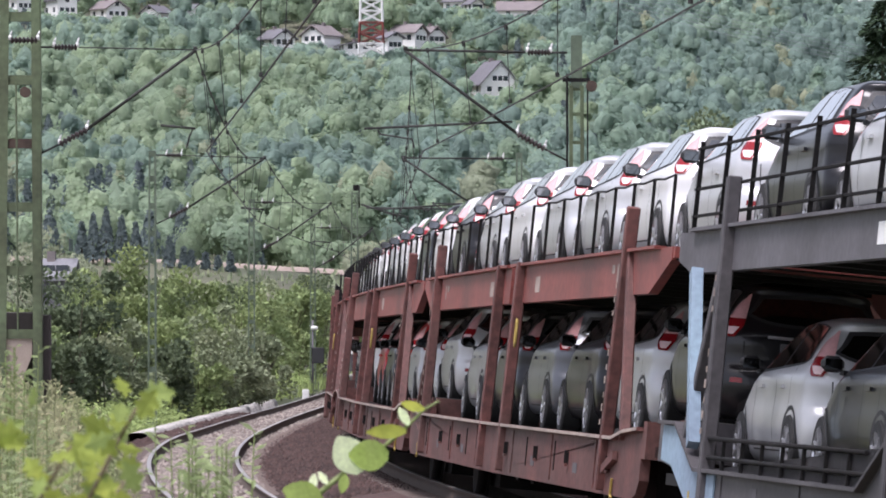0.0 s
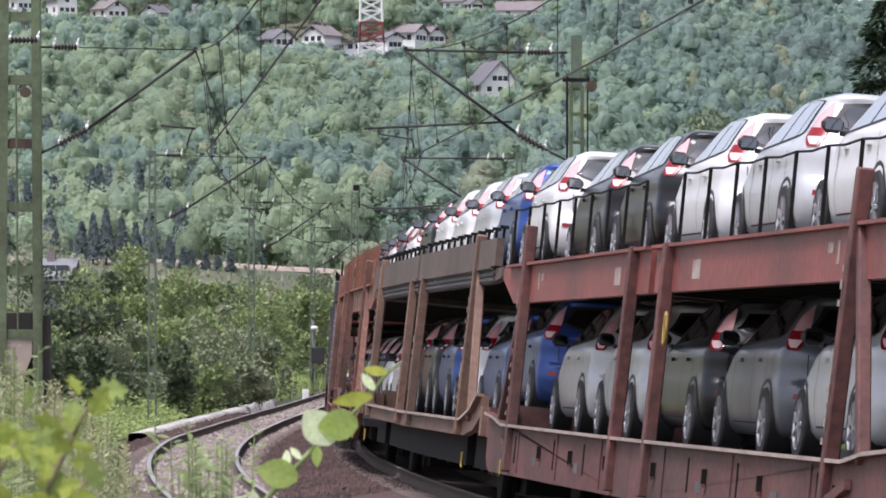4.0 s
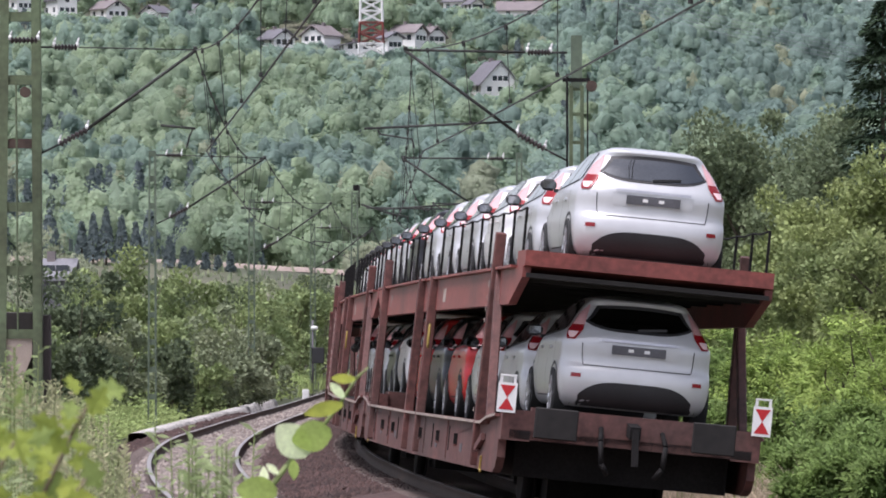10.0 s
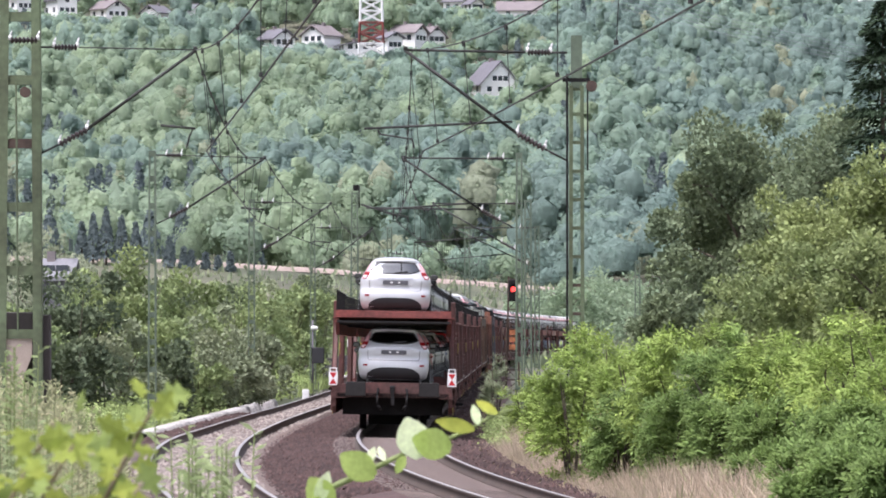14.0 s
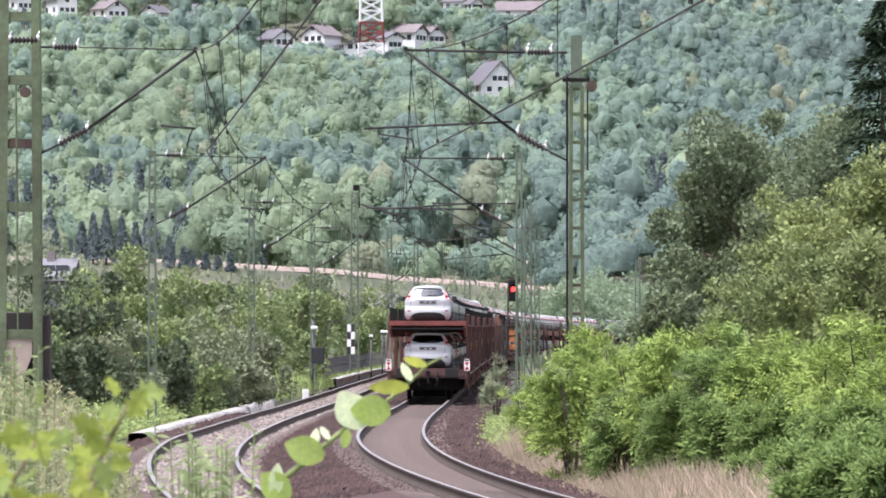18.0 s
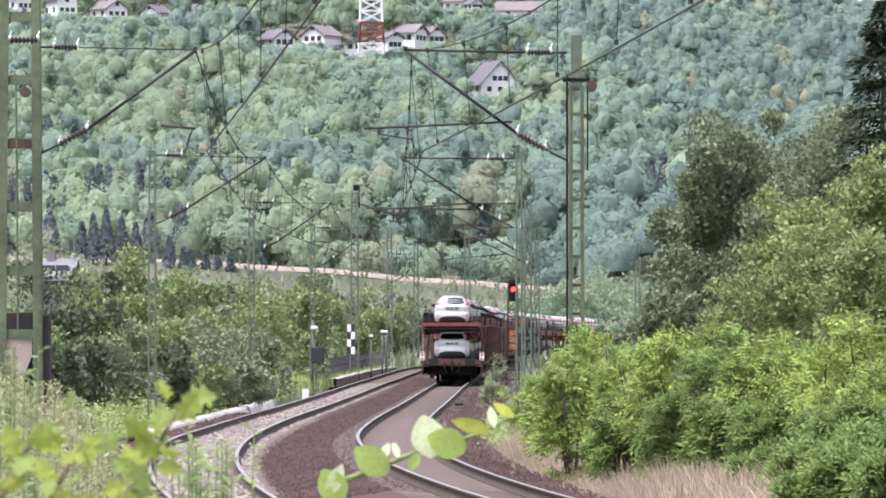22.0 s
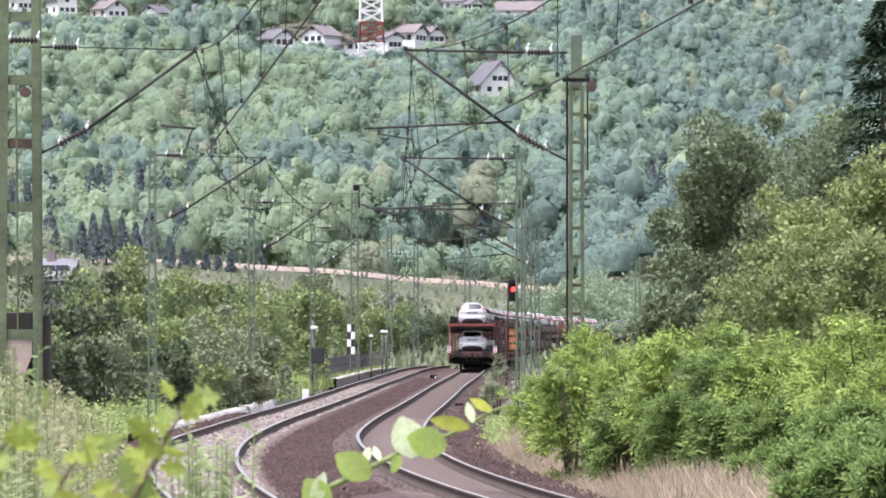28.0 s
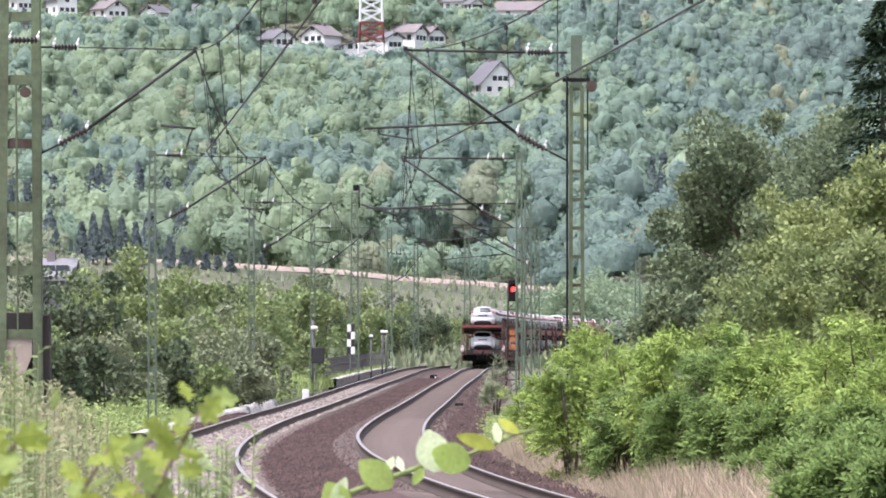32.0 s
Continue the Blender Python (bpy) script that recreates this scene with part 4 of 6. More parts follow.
def stones(name, n, o0, o1, y0, y1, material, size, side=0.0, z=-0.2, label=""):
    """Loose crushed stones strewn over a bed."""
    y = y0 * (y1 / y0) ** rng.random(n)
    o = rng.uniform(o0, o1, n)
    X, T, C, Z = (np.interp(y, LY, q) for q in (LX, LT, LC, LZ))
    zz = Z + z + np.interp(o, [-2.8, -2.3, -1.75, -1.3, 2.1], [-.28, .1, 1.1, 1.36, -.9]) * C - (.03 if side == 0 and o0 < -2 else 0) + 0.01
    ctr = np.stack([X + (o + side) * np.cos(T), y - (o + side) * np.sin(T), zz], 1)
    dirs = np.array([(1, 0, 0), (0, 1, 0), (-1, 0, 0), (0, -1, 0), (0, 0, 1.0)])
    s = rng.uniform(.5, 1.3, (n, 5, 1)) * size
    V = (ctr[:, None] + dirs[None] * s + rng.normal(0, size * .25, (n, 5, 3))).reshape(-1, 3)
    tri = np.array([(0, 1, 4), (1, 2, 4), (2, 3, 4), (3, 0, 4)])
    F = (np.arange(n)[:, None, None] * 5 + tri[None]).reshape(-1, 3)
    return tagged(soup(name, V, F, material), label, "stones", kind="stuff")


stones("ballast_stones", 20000, -2.75, -0.85, 85, 330, BALLAST, .05, label="loose brown ballast stones between the tracks")
stones("ballast_stones", 5000, 0.85, 2.3, 85, 330, BALLAST, .05, label="loose brown ballast stones beside the near track")
stones("ballast_stones", 5000, -2.2, -1.0, 80, 200, BALLAST, .05, side=-SPACING, z=-.26, label="loose brown ballast stones on the shoulder")
stones("ballast_stones", 9000, -.98, 1.05, 85, 300, BALLAST_PALE, .045, side=-SPACING, label="loose pale ballast stones in the far track")


def sleepers():
    """Concrete sleepers; those passed nearest are single pieces, the rest one mesh."""
    bed = empty("sleeper_row", label="row of grey-brown concrete sleepers sunk in the ballast", category="sleepers", kind="structure")
    bm = bmesh.new()
    box(bm, -1.3, 1.3, -.13, .13, -.18, 0)
    bevelled(bm, .015)
    first = part("sleeper", bm, SLEEPER, bed)
    V, F, n = [], [], 0
    for side in (0.0, -SPACING):
        for s in np.arange(30, 420, 0.62):
            x, y, a, c, z = on_line(s, side)
            near = 62 < s < 154
            if near:
                m = Matrix.Translation((x, y, z + c / 2 - .175)) @ Matrix.Rotation(-a, 4, "Z") @ Matrix.Rotation(math.atan2(c, 1.505), 4, "Y")
                if n == 0:
                    first.matrix_basis = m
                else:
                    same(first, bed, m)
                n += 1
                continue
            d, q = Vector((math.sin(a), math.cos(a), 0)), Vector((math.cos(a), -math.sin(a), 0))
            o = Vector((x, y, z + c / 2 - 0.175))
            b = len(V)
            for h in (-.18, 0):
                for i, j in ((-1, -1), (1, -1), (1, 1), (-1, 1)):
                    p = o + q * (1.3 * i) + d * (.13 * j)
                    V.append((p.x, p.y, p.z + h - c * 1.3 * i / 1.505))
            F += [(b + 4, b + 5, b + 6, b + 7), (b, b + 1, b + 5, b + 4), (b + 1, b + 2, b + 6, b + 5), (b + 2, b + 3, b + 7, b + 6), (b + 3, b, b + 4, b + 7)]
    tagged(soup("sleepers", V, F, SLEEPER), "grey-brown concrete sleepers sunk in the ballast", "sleepers", kind="stuff")


sleepers()
TROUGH = mat("pale_gravel_cover", (0.44, 0.42, 0.385), 0.9, var=0.55, scale=1.0, fine=14)
# walkway of pale stone beside the far track, and the concrete ledge further on
tagged(strip("walkway", [(-3.0, -.9, .9), (-2.72, -0.2, .9), (-2.66, -0.15, .9), (-2.32, -0.14, .9), (-2.25, -0.19, .7), (-2.1, -0.6, .4)], 150, 236, 2, TROUGH, side=-SPACING), "narrow pale concrete cable trough beside the track", "cable trough", kind="structure")
tagged(strip("concrete_ledge", [(-2.95, -0.9), (-2.95, -0.12), (-2.97, -0.05), (-2.45, -0.05), (-2.47, -0.12), (-2.55, -0.15), (-2.55, -0.9)], 312, 430, 2, CONCRETE, side=-SPACING), "raised grey concrete ledge along the track", "kerb", kind="structure")


def fence():
    f = empty("railing", label="dark steel railing along the concrete ledge", category="railing")
    post = None
    P = []
    for y in np.arange(314, 430, 2.4):
        s = np.interp(y, LY, LS)
        x, yy, a, c, z = on_line(s, -SPACING - 3.3)
        P.append(Vector((x, yy, z)))
        if post is None:
            bm = bmesh.new()
            box(bm, -.035, .035, -.035, .035, -.9, .98)
            post = part("post", bm, GREY_DARK, f, loc=(x, yy, z))
        else:
            same(post, f, Matrix.Translation((x, yy, z)))
    for h in (.95, .55, .12):
        bm = bmesh.new()
        for a, b in zip(P[:-1], P[1:]):
            tube(bm, a + Vector((0, 0, h)), b + Vector((0, 0, h)), .02, 5)
        part("rail_bar", bm, GREY_DARK, f)


fence()


def hill_road():
    xs = np.linspace(-75, 80, 90)
    V, F = [], []
    for i, x in enumerate(xs):
        y = 800 + x * 0.25
        z = float(road_z(x)) + .06 * math.sin(x / 3)
        for dy, dz in ((-.5, -.6), (-.3, -.3), (0, 0), (4.5, .1), (5, -4)):
            V.append((x, y + dy, z + dz))
    for i in range(len(xs) - 1):
        for j in range(4):
            F.append((i * 5 + j, (i + 1) * 5 + j, (i + 1) * 5 + j + 1, i * 5 + j + 1))
    tagged(soup("hill_road", V, F, ROAD_PALE), "pale sandy road cut along the foot of the hill", "road", kind="structure")


hill_road()
# ---- masts, wires and signals ----
def lattice_mast(x, y, z0, z1, w, w_top, material, label, bay=1.0, leg=.09, zig=False, depth=.3, plate=.16, rusty=()):
    m = empty("catenary_mast", Matrix.Translation((x, y, z0)), label, "catenary mast", "catenary masts")
    h = z1 - z0
    for sx in (-1, 1):
        bm = bmesh.new()
        beam(bm, (sx * w / 2, 0, 0), (sx * w_top / 2, 0, h), leg, depth * .7, up=(0, 1, 0))
        beam(bm, (sx * (w / 2 - leg * .4), -depth * .35, 0), (sx * (w_top / 2 - leg * .4), -depth * .35, h), leg * 1.4, .02, up=(0, 1, 0))
        part("leg", bm, material, m)
    first, n = None, max(2, int(h / bay))
    for i in range(n + 1):
        t = i / n
        ww = w + (w_top - w) * t
        z = h * t
        if i == n:
            z = h - .06
        bm = bmesh.new()
        beam(bm, (-ww / 2, 0, z), (ww / 2, 0, z), depth * .5, plate if not zig else .06)
        part("batten", bm, RUSTY if i in rusty else material, m)
        if zig and i < n:
            t2 = (i + 1) / n
            w2, s = w + (w_top - w) * t2, 1 if i % 2 else -1
            bm = bmesh.new()
            beam(bm, (-s * ww / 2, 0, z), (s * w2 / 2, 0, h * t2), .05, .03, up=(0, 1, 0))
            part("diagonal", bm, material, m)
    return m


def insulator(name, p, q, parent):
    """A ribbed brown insulator with pale horns between p and q."""
    p, q = Vector(p), Vector(q)
    bm = bmesh.new()
    prof = [(0, .03)]
    for i in range(7):
        prof += [((i + .1) / 7, .03), ((i + .35) / 7, .068), ((i + .75) / 7, .05), ((i + .9) / 7, .03)]
    lathe(bm, p, q, prof + [(1, .03)])
    body = part(name, bm, INSULATOR, parent, "ribbed brown insulator")
    for e in (p, q):
        bm = bmesh.new()
        tube(bm, e, e + Vector((.0, 0, .09)), .035, 7, .03)
        tube(bm, e + Vector((0, 0, .08)), e + Vector((.03, 0, .17)), .026, 6, .012)
        part("arcing_horn", bm, PORCELAIN, body, "pale arcing horn")


def cantilever(mx, tx, y, zm, zc, ztop, side, label):
    """Bracket that carries the wires: from the mast face at mx to the track at tx."""
    c = empty("cantilever", Matrix.Translation((mx, y, 0)), label, "cantilever", "cantilevers")
    d = tx - mx
    s = 1 if d > 0 else -1
    bm = bmesh.new()
    tube(bm, (.75 * s, 0, ztop + (zm - ztop) * .12), (d, 0, zm), .012 if side > 0 else .024, 7)
    part("stay_tube", bm, WIRE_DARK, c)
    insulator("insulator", (.3 * s, 0, ztop), (.72 * s, 0, ztop + (zm - ztop) * .12), c)
    zb = zc + .35
    bm = bmesh.new()
    k = .78
    zl = ztop - 1.95
    tube(bm, (.9 * s, 0, zl + (zm - zl) * .24), (d + .02 * s, 0, zm), .03, 7)
    part("bracket_tube", bm, WIRE_DARK, c)
    insulator("insulator", (.4 * s, 0, zl + (zm - zl) * .10), (.9 * s, 0, zl + (zm - zl) * .24), c)
    bm = bmesh.new()
    tube(bm, (.02 * s, 0, zl), (.4 * s, 0, zl + (zm - zl) * .10), .02, 6)
    tube(bm, (0, 0, ztop), (.3 * s, 0, ztop), .02, 6)
    part("bracket_foot", bm, WIRE_DARK, c)
    bm = bmesh.new()
    f = .34
    if side > 0:  # short arm hung under the bracket
        tube(bm, (d * .78, 0, zb + .06), (d, 0, zb), .024, 7)
    else:
        tube(bm, (d * f, 0, zl + (zm - zl) * f + .02), (d + .75 * s, 0, zb), .022, 7)
    part("registration_tube", bm, WIRE_DARK, c)
    bm = bmesh.new()
    e = .5 if side < 0 else -.05
    tube(bm, (d + e * s, 0, zb - .02), (d + (e - .05) * s, 0, zb - .12), .015, 5)
    tube(bm, (d + (e - .05) * s, 0, zb - .1), (d - .12 * s, 0, zc + .16), .015, 5)
    tube(bm, (d - .12 * s, 0, zc + .16), (d - .16 * s, 0, zc), .018, 5)
    part("steady_arm", bm, WIRE_DARK, c)
    bm = bmesh.new()
    tube(bm, (d, 0, zm + .0), (d, 0, zm + .06), .04, 6)
    part("wire_clamp", bm, WIRE_DARK, c)
    return c


PY = [108.5, 170.0, 230.0, 290.0, 350.0, 405.0]
RX = [float(np.interp(y, LY, LX)) for y in PY]
RZ = [float(np.interp(y, LY, LZ)) for y in PY]
zm = lambda i: 7.4 + RZ[i]
zc = lambda i: 5.55 + RZ[i]
OLD, NEW_ = "weathered green riveted steel frame mast", "pale green steel lattice mast"
lattice_mast(-7.66, 108.5, -1.2, 9.15, .76, .62, GREEN_STEEL, OLD, 1.149, .105, plate=.17, rusty=(1, 2, 6))
pole_top = lattice_mast(2.42, 108.5, -1.0, 6.75, .25, .22, GREEN_STEEL, OLD, .51, .042, plate=.06, depth=.2, rusty=range(9))
bm = bmesh.new()
box(bm, -.1, .1, -.06, .06, 7.7, 8.66)
part("top_piece", bm, GREEN_PALE, pole_top)
lattice_mast(-8.25, 170.0, -.9, 7.6, .24, .17, GREEN_PALE, NEW_, .75, .034)
lattice_mast(2.16, 170.0, -.8, 7.55, .20, .15, GREEN_PALE, NEW_, .8, .034)
lattice_mast(-7.35, 230.0, -.7, 7.75, .26, .2, GREEN_PALE, NEW_, .85, .034)
lattice_mast(3.26, 230.0, -.6, 7.75, .30, .24, GREEN_PALE, NEW_, .7, .04, True)
lattice_mast(-6.3, 290.0, -.5, 8.1, .28, .2, GREEN_PALE, NEW_, .8, .034, True)
lattice_mast(4.55, 290.0, -.4, 8.0, .28, .2, GREEN_PALE, NEW_, .8, .034, True)
lattice_mast(-5.17, 350.0, -.3, 11.2, .55, .34, GREEN_PALE, "tall pale green steel lattice mast", .75, .06, True)
lattice_mast(-3.62, 405.0, 0, 10.3, .42, .3, GREEN_PALE, NEW_, .7, .055, True)
lattice_mast(-2.05, 455.0, .3, 10.2, .45, .3, GREEN_PALE, NEW_, .75, .06, True)
lattice_mast(2.1, 520.0, .8, 12.8, .62, .4, GREEN_PALE, NEW_, .8, .07, True)
lattice_mast(16.4, 505.0, .8, 9.5, .5, .4, GREEN_PALE, NEW_, .8, .07, True)
LAB = "dark tubular steel bracket with brown insulators on a mast"
cantilever(-7.35, RX[0] - SPACING, 108.5, 7.4, 5.62, 7.45, 1, LAB)
cantilever(2.25, RX[0] - .12, 108.5, 7.4, 5.62, 7.35, -1, LAB)
cantilever(-8.15, RX[1] - SPACING, 170, 7.42, 5.6, 7.5, 1, LAB)
cantilever(2.0, RX[1], 170, 7.42, 5.6, 7.4, -1, LAB)
cantilever(-7.25, RX[2] - SPACING, 230, 7.6, 5.75, 7.65, 1, LAB)
cantilever(3.15, RX[2], 230, 7.6, 5.75, 7.6, -1, LAB)
cantilever(-6.2, RX[3] - SPACING, 290, 7.9, 6.0, 7.9, 1, LAB)
cantilever(4.45, RX[3], 290, 7.9, 6.0, 7.9, -1, LAB)
cantilever(-3.5, RX[5] - SPACING, 405, 8.5, 6.7, 8.5, 1, LAB)

# long arm over both tracks on the tall mast
arm = empty("cross_arm", Matrix.Translation((-5.0, 350, 0)), "long dark tubular arm over both tracks", "cross arm")
bm = bmesh.new()
tube(bm, (.2, 0, 10.5), (2.3, 0, 9.85), .06, 6)
tube(bm, (.5, 0, 10.3), (6.8, 0, 10.2), .05, 6)
part("arm_tube", bm, WIRE_DARK, arm)
for x in (.1, 2.1):
    bm = bmesh.new()
    tube(bm, (x, 0, 10.3), (x, 0, 9.6 if x > 1 else 11.6), .05, 6)
    part("hanger", bm, WIRE_DARK, arm)
bm = bmesh.new()
box(bm, -.26, .06, -.15, .15, 11.3, 11.65)
part("switch_box", bevelled(bm, .03), BLACK_STEEL, arm)


def wires(name, pts, label, r=.011, sag=.0, droppers=None):
    """A wire through supports, with sag between them; droppers: heights of the wire below."""
    w = empty(name, label=label, category="overhead wire", group="overhead wires")
    bm = bmesh.new()
    for k, (a, b) in enumerate(zip(pts[:-1], pts[1:])):
        a, b = Vector(a), Vector(b)
        n = 14
        prev = None
        for i in range(n + 1):
            t = i / n
            p = a.lerp(b, t) - Vector((0, 0, 4 * sag * t * (1 - t)))
            if prev is not None:
                tube(bm, prev, p, r, 4, caps=False)
            prev = p
            if droppers and 0 < i < n and i % 2 == 1:
                lo = Vector(droppers[k]).lerp(Vector(droppers[k + 1]), t)
                tube(bm, p, lo, r * .55, 3, caps=False)
                tube(bm, lo + Vector((0, 0, .0)), lo + Vector((0, 0, .06)), .03, 5)
                tube(bm, p - Vector((0, 0, .07)), p + Vector((0, 0, .02)), .03, 5)
    part("wire", bm, WIRE_DARK, w)
    return w


for side, i0 in ((-SPACING, 0), (0.0, 0)):
    ys = [12.0, 50.0] + PY + [470.0, 540.0]
    st = [.2 * (-1) ** k for k in range(len(ys))]
    C = [(float(np.interp(y, LY, LX)) + side + s, y, 5.57 + float(np.interp(y, LY, LZ))) for y, s in zip(ys, st)]
    M = [(float(np.interp(y, LY, LX)) + side, y, 7.4 + float(np.interp(y, LY, LZ))) for y in ys]
    wires("messenger_wire", M, "dark catenary messenger wire with thin droppers", .014, .75, C)
    wires("contact_wire", C, "dark grooved contact wire over the track", .013, .05)


def tension_gear():
    g = empty("tension_wheel", Matrix.Translation((2.66, 108.2, 0)), "rusty tensioning wheel with a cable on a mast", "tension wheel")
    bm = bmesh.new()
    tube(bm, (.02, -.25, 6.72), (.02, -.1, 6.72), .1, 18)
    part("wheel", bm, RUSTY, g)
    bm = bmesh.new()
    beam(bm, (-.5, 0, 6.84), (.0, 0, 6.84), .05, .07)
    tube(bm, (-.42, -.1, 6.95), (-.42, -.1, 1.2), .022, 5)
    tube(bm, (-.05, -.1, 6.95), (-.05, -.1, 5.2), .016, 5)
    part("cable", bm, BLACK_STEEL, g)
    g = empty("tension_wheel", Matrix.Translation((-7.55, 108.2, 0)), "rusty tensioning wheel with a cable on a mast", "tension wheel")
    bm = bmesh.new()
    tube(bm, (0, -.08, 6.62), (0, .08, 6.62), .1, 16)
    part("wheel", bm, RUSTY, g)
    bm = bmesh.new()
    tube(bm, (-.16, -.1, 6.8), (-.12, -.1, 2.3), .02, 5)
    part("cable", bm, GREEN_STEEL, g)
    # cabinet and its pale front
    b = empty("equipment_box", Matrix.Translation((-7.74, 108.75, 0)), "beige and dark equipment box hung on a mast", "equipment box")
    bm2 = bmesh.new()
    pts = [(-.3, 2.17), (.3, 2.17), (.3, 1.85), (.08, 1.3), (-.3, 1.12)]
    a = [bm2.verts.new((x, -.3, z)) for x, z in pts]
    c = [bm2.verts.new((x, -.24, z)) for x, z in pts]
    bm2.faces.new(a)
    bm2.faces.new(c[::-1])
    for i in range(5):
        bm2.faces.new((a[i], c[i], c[(i + 1) % 5], a[(i + 1) % 5]))
    bmesh.ops.recalc_face_normals(bm2, faces=bm2.faces)
    part("front_panel", bm2, mat("beige_sheet", (0.38, 0.31, 0.26), 0.7, var=.15), b)
    bm = bmesh.new()
    box(bm, .3, .62, -.1, .2, 1.0, 2.6)
    box(bm, -.22, .3, .05, .3, 1.3, 2.65)
    part("dark_case", bevelled(bm, .02), mat("dark_brown_sheet", (.06, .05, .045), .7, var=.2), b)
    # tensioned pulleys in front of the left mast
    for z in (7.55,):
        i = empty("insulator_link", Matrix.Translation((-7.66, 108.0, z)), "brown insulator with pale horns across a mast", "insulator")
        insulator("insulator", (-.15, 0, 0), (.35, 0, 0), i)


tension_gear()


def signal():
    s = empty("light_signal", Matrix.Translation((3.47, 298, -.35)), "rusty lattice light signal showing red beside the track", "railway signal")
    for sx in (-1, 1):
        for sy in (-1, 1):
            bm = bmesh.new()
            beam(bm, (sx * .33, sy * .2, 0), (sx * .2, sy * .15, 6.0), .07, .07)
            part("leg", bm, RUSTY, s)
    for k in range(12):
        bm = bmesh.new()
        z = .35 + k * .5
        w = .33 - .13 * z / 6
        beam(bm, (-w, -.2, z), (w, -.2, z), .04, .07)
        if k < 11:
            beam(bm, (-w * (-1) ** k, -.18, z), (w * (-1) ** k, -.18, z + .5), .03, .05, up=(0, 1, 0))
        part("rung", bm, RUSTY, s)
    bm = bmesh.new()
    box(bm, -.2, .2, -.3, -.14, 4.75, 5.85)
    head = part("signal_head", bevelled(bm, .05), BLACK_STEEL, s)
    glow = mat("red_signal_light", (.6, .02, .02), .3)
    b = glow.node_tree.nodes["Principled BSDF"]
    b.inputs["Emission Color"].default_value, b.inputs["Emission Strength"].default_value = (1, .05, .04, 1), 2.2
    bm = bmesh.new()
    tube(bm, (.02, -.3, 5.35), (.02, -.36, 5.35), .12, 14)
    part("red_lamp", bm, glow, head, "glowing red lamp")
    bm = bmesh.new()
    tube(bm, (.02, -.3, 5.52), (.02, -.5, 5.50), .15, 12, .15, caps=False)
    part("lamp_hood", bm, BLACK_STEEL, head)
    bm = bmesh.new()
    box(bm, -.36, .36, -.34, .1, 3.55, 3.62)
    part("footboard", bm, RUSTY, s)
    plate = mat("faded_orange", (.42, .15, .06), .7, var=.5, scale=5)
    for z in (2.35, 2.72, 3.08):
        bm = bmesh.new()
        box(bm, -.17, .17, -.26, -.23, z, z + .26)
        part("orange_plate", bm, plate, s)
    for x in (-.62, -.40):
        bm = bmesh.new()
        beam(bm, (x, -.3, .0), (x + .1, -.3, 3.9), .045, .045)
        part("ladder_rail", bm, RUSTY, s)
    for z in np.arange(.4, 3.8, .32):
        bm = bmesh.new()
        beam(bm, (-.62 + .1 * z / 3.9, -.3, z), (-.40 + .1 * z / 3.9, -.3, z), .03, .03)
        part("ladder_step", bm, RUSTY, s)


signal()


def board(x, y, z):
    b = empty("chequered_board", Matrix.Translation((x, y, z)), "black and white chequered board on a post", "track sign")
    bm = bmesh.new()
    tube(bm, (0, .05, -.3), (0, .05, 3.6), .04, 8)
    part("post", bm, GREY_STEEL, b)
    for i in range(4):
        for j in range(2):
            bm = bmesh.new()
            box(bm, -.22 + .22 * j, .22 * j, -.02, .02, 2.0 + i * .43, 2.43 + i * .43)
            part("panel", bm, WHITE_PAINT if (i + j) % 2 else TRIM_BLACK, b)


board(-5.3, 345, -.25)
g = empty("signal_repeater", Matrix.Translation((-6.2, 285, -.3)), "grey signal box on a post with a pale cap", "signal box")
bm = bmesh.new()
tube(bm, (0, 0, -.2), (0, 0, 3.7), .05, 8)
part("post", bm, GREY_STEEL, g)
bm = bmesh.new()
box(bm, -.05, .55, -.1, .15, 1.65, 2.4)
part("dark_panel", bevelled(bm, .03), TRIM_BLACK, g)
bm = bmesh.new()
box(bm, -.1, .25, -.15, .1, 3.25, 3.42)
part("cap", bevelled(bm, .05), WHITE_PAINT, g)
g = empty("relay_cabinet", Matrix.Translation((-6.0, 262, -.3)), "small white trackside cabinet on a slab", "cabinet")
bm = bmesh.new()
box(bm, -.15, .15, -.15, .15, 0, .55)
part("case", bevelled(bm, .03), WHITE_PAINT, g)
bm = bmesh.new()
beam(bm, (.35, 0, 0), (.35, 0, .9), .05, .05)
beam(bm, (.55, 0, 0), (.55, 0, .9), .05, .05)
beam(bm, (.35, 0, .5), (.55, 0, .5), .03, .1)
part("frame", bm, GREEN_STEEL, g)
for x, y, h in ((-4.5, 375, 2.6), (-3.9, 385, 2.9), (-3.7, 388, 2.9)):
    g = empty("marker_post", Matrix.Translation((x, y, .2)), "slim grey trackside post with a white lamp head", "post", "marker posts")
    bm = bmesh.new()
    tube(bm, (0, 0, -.4), (0, 0, h), .05, 8)
    part("post", bm, GREY_STEEL, g)
    bm = bmesh.new()
    box(bm, -.12, .12, -.12, .12, h, h + .16)
    part("lamp_head", bevelled(bm, .03), WHITE_PAINT, g)
g = empty("track_box", Matrix.Translation((float(np.interp(215, LY, LX)) + 1.15, 215, -.05)), "small dark box beside the rail", "track box")
bm = bmesh.new()
box(bm, -.15, .15, -.25, .25, -.15, .12)
part("case", bevelled(bm, .03), BLACK_STEEL, g)
g = empty("track_box", Matrix.Translation((float(np.interp(330, LY, LX)) - 1.75, 330, .45)), "small dark box with a white lid between the tracks", "track box")
bm = bmesh.new()
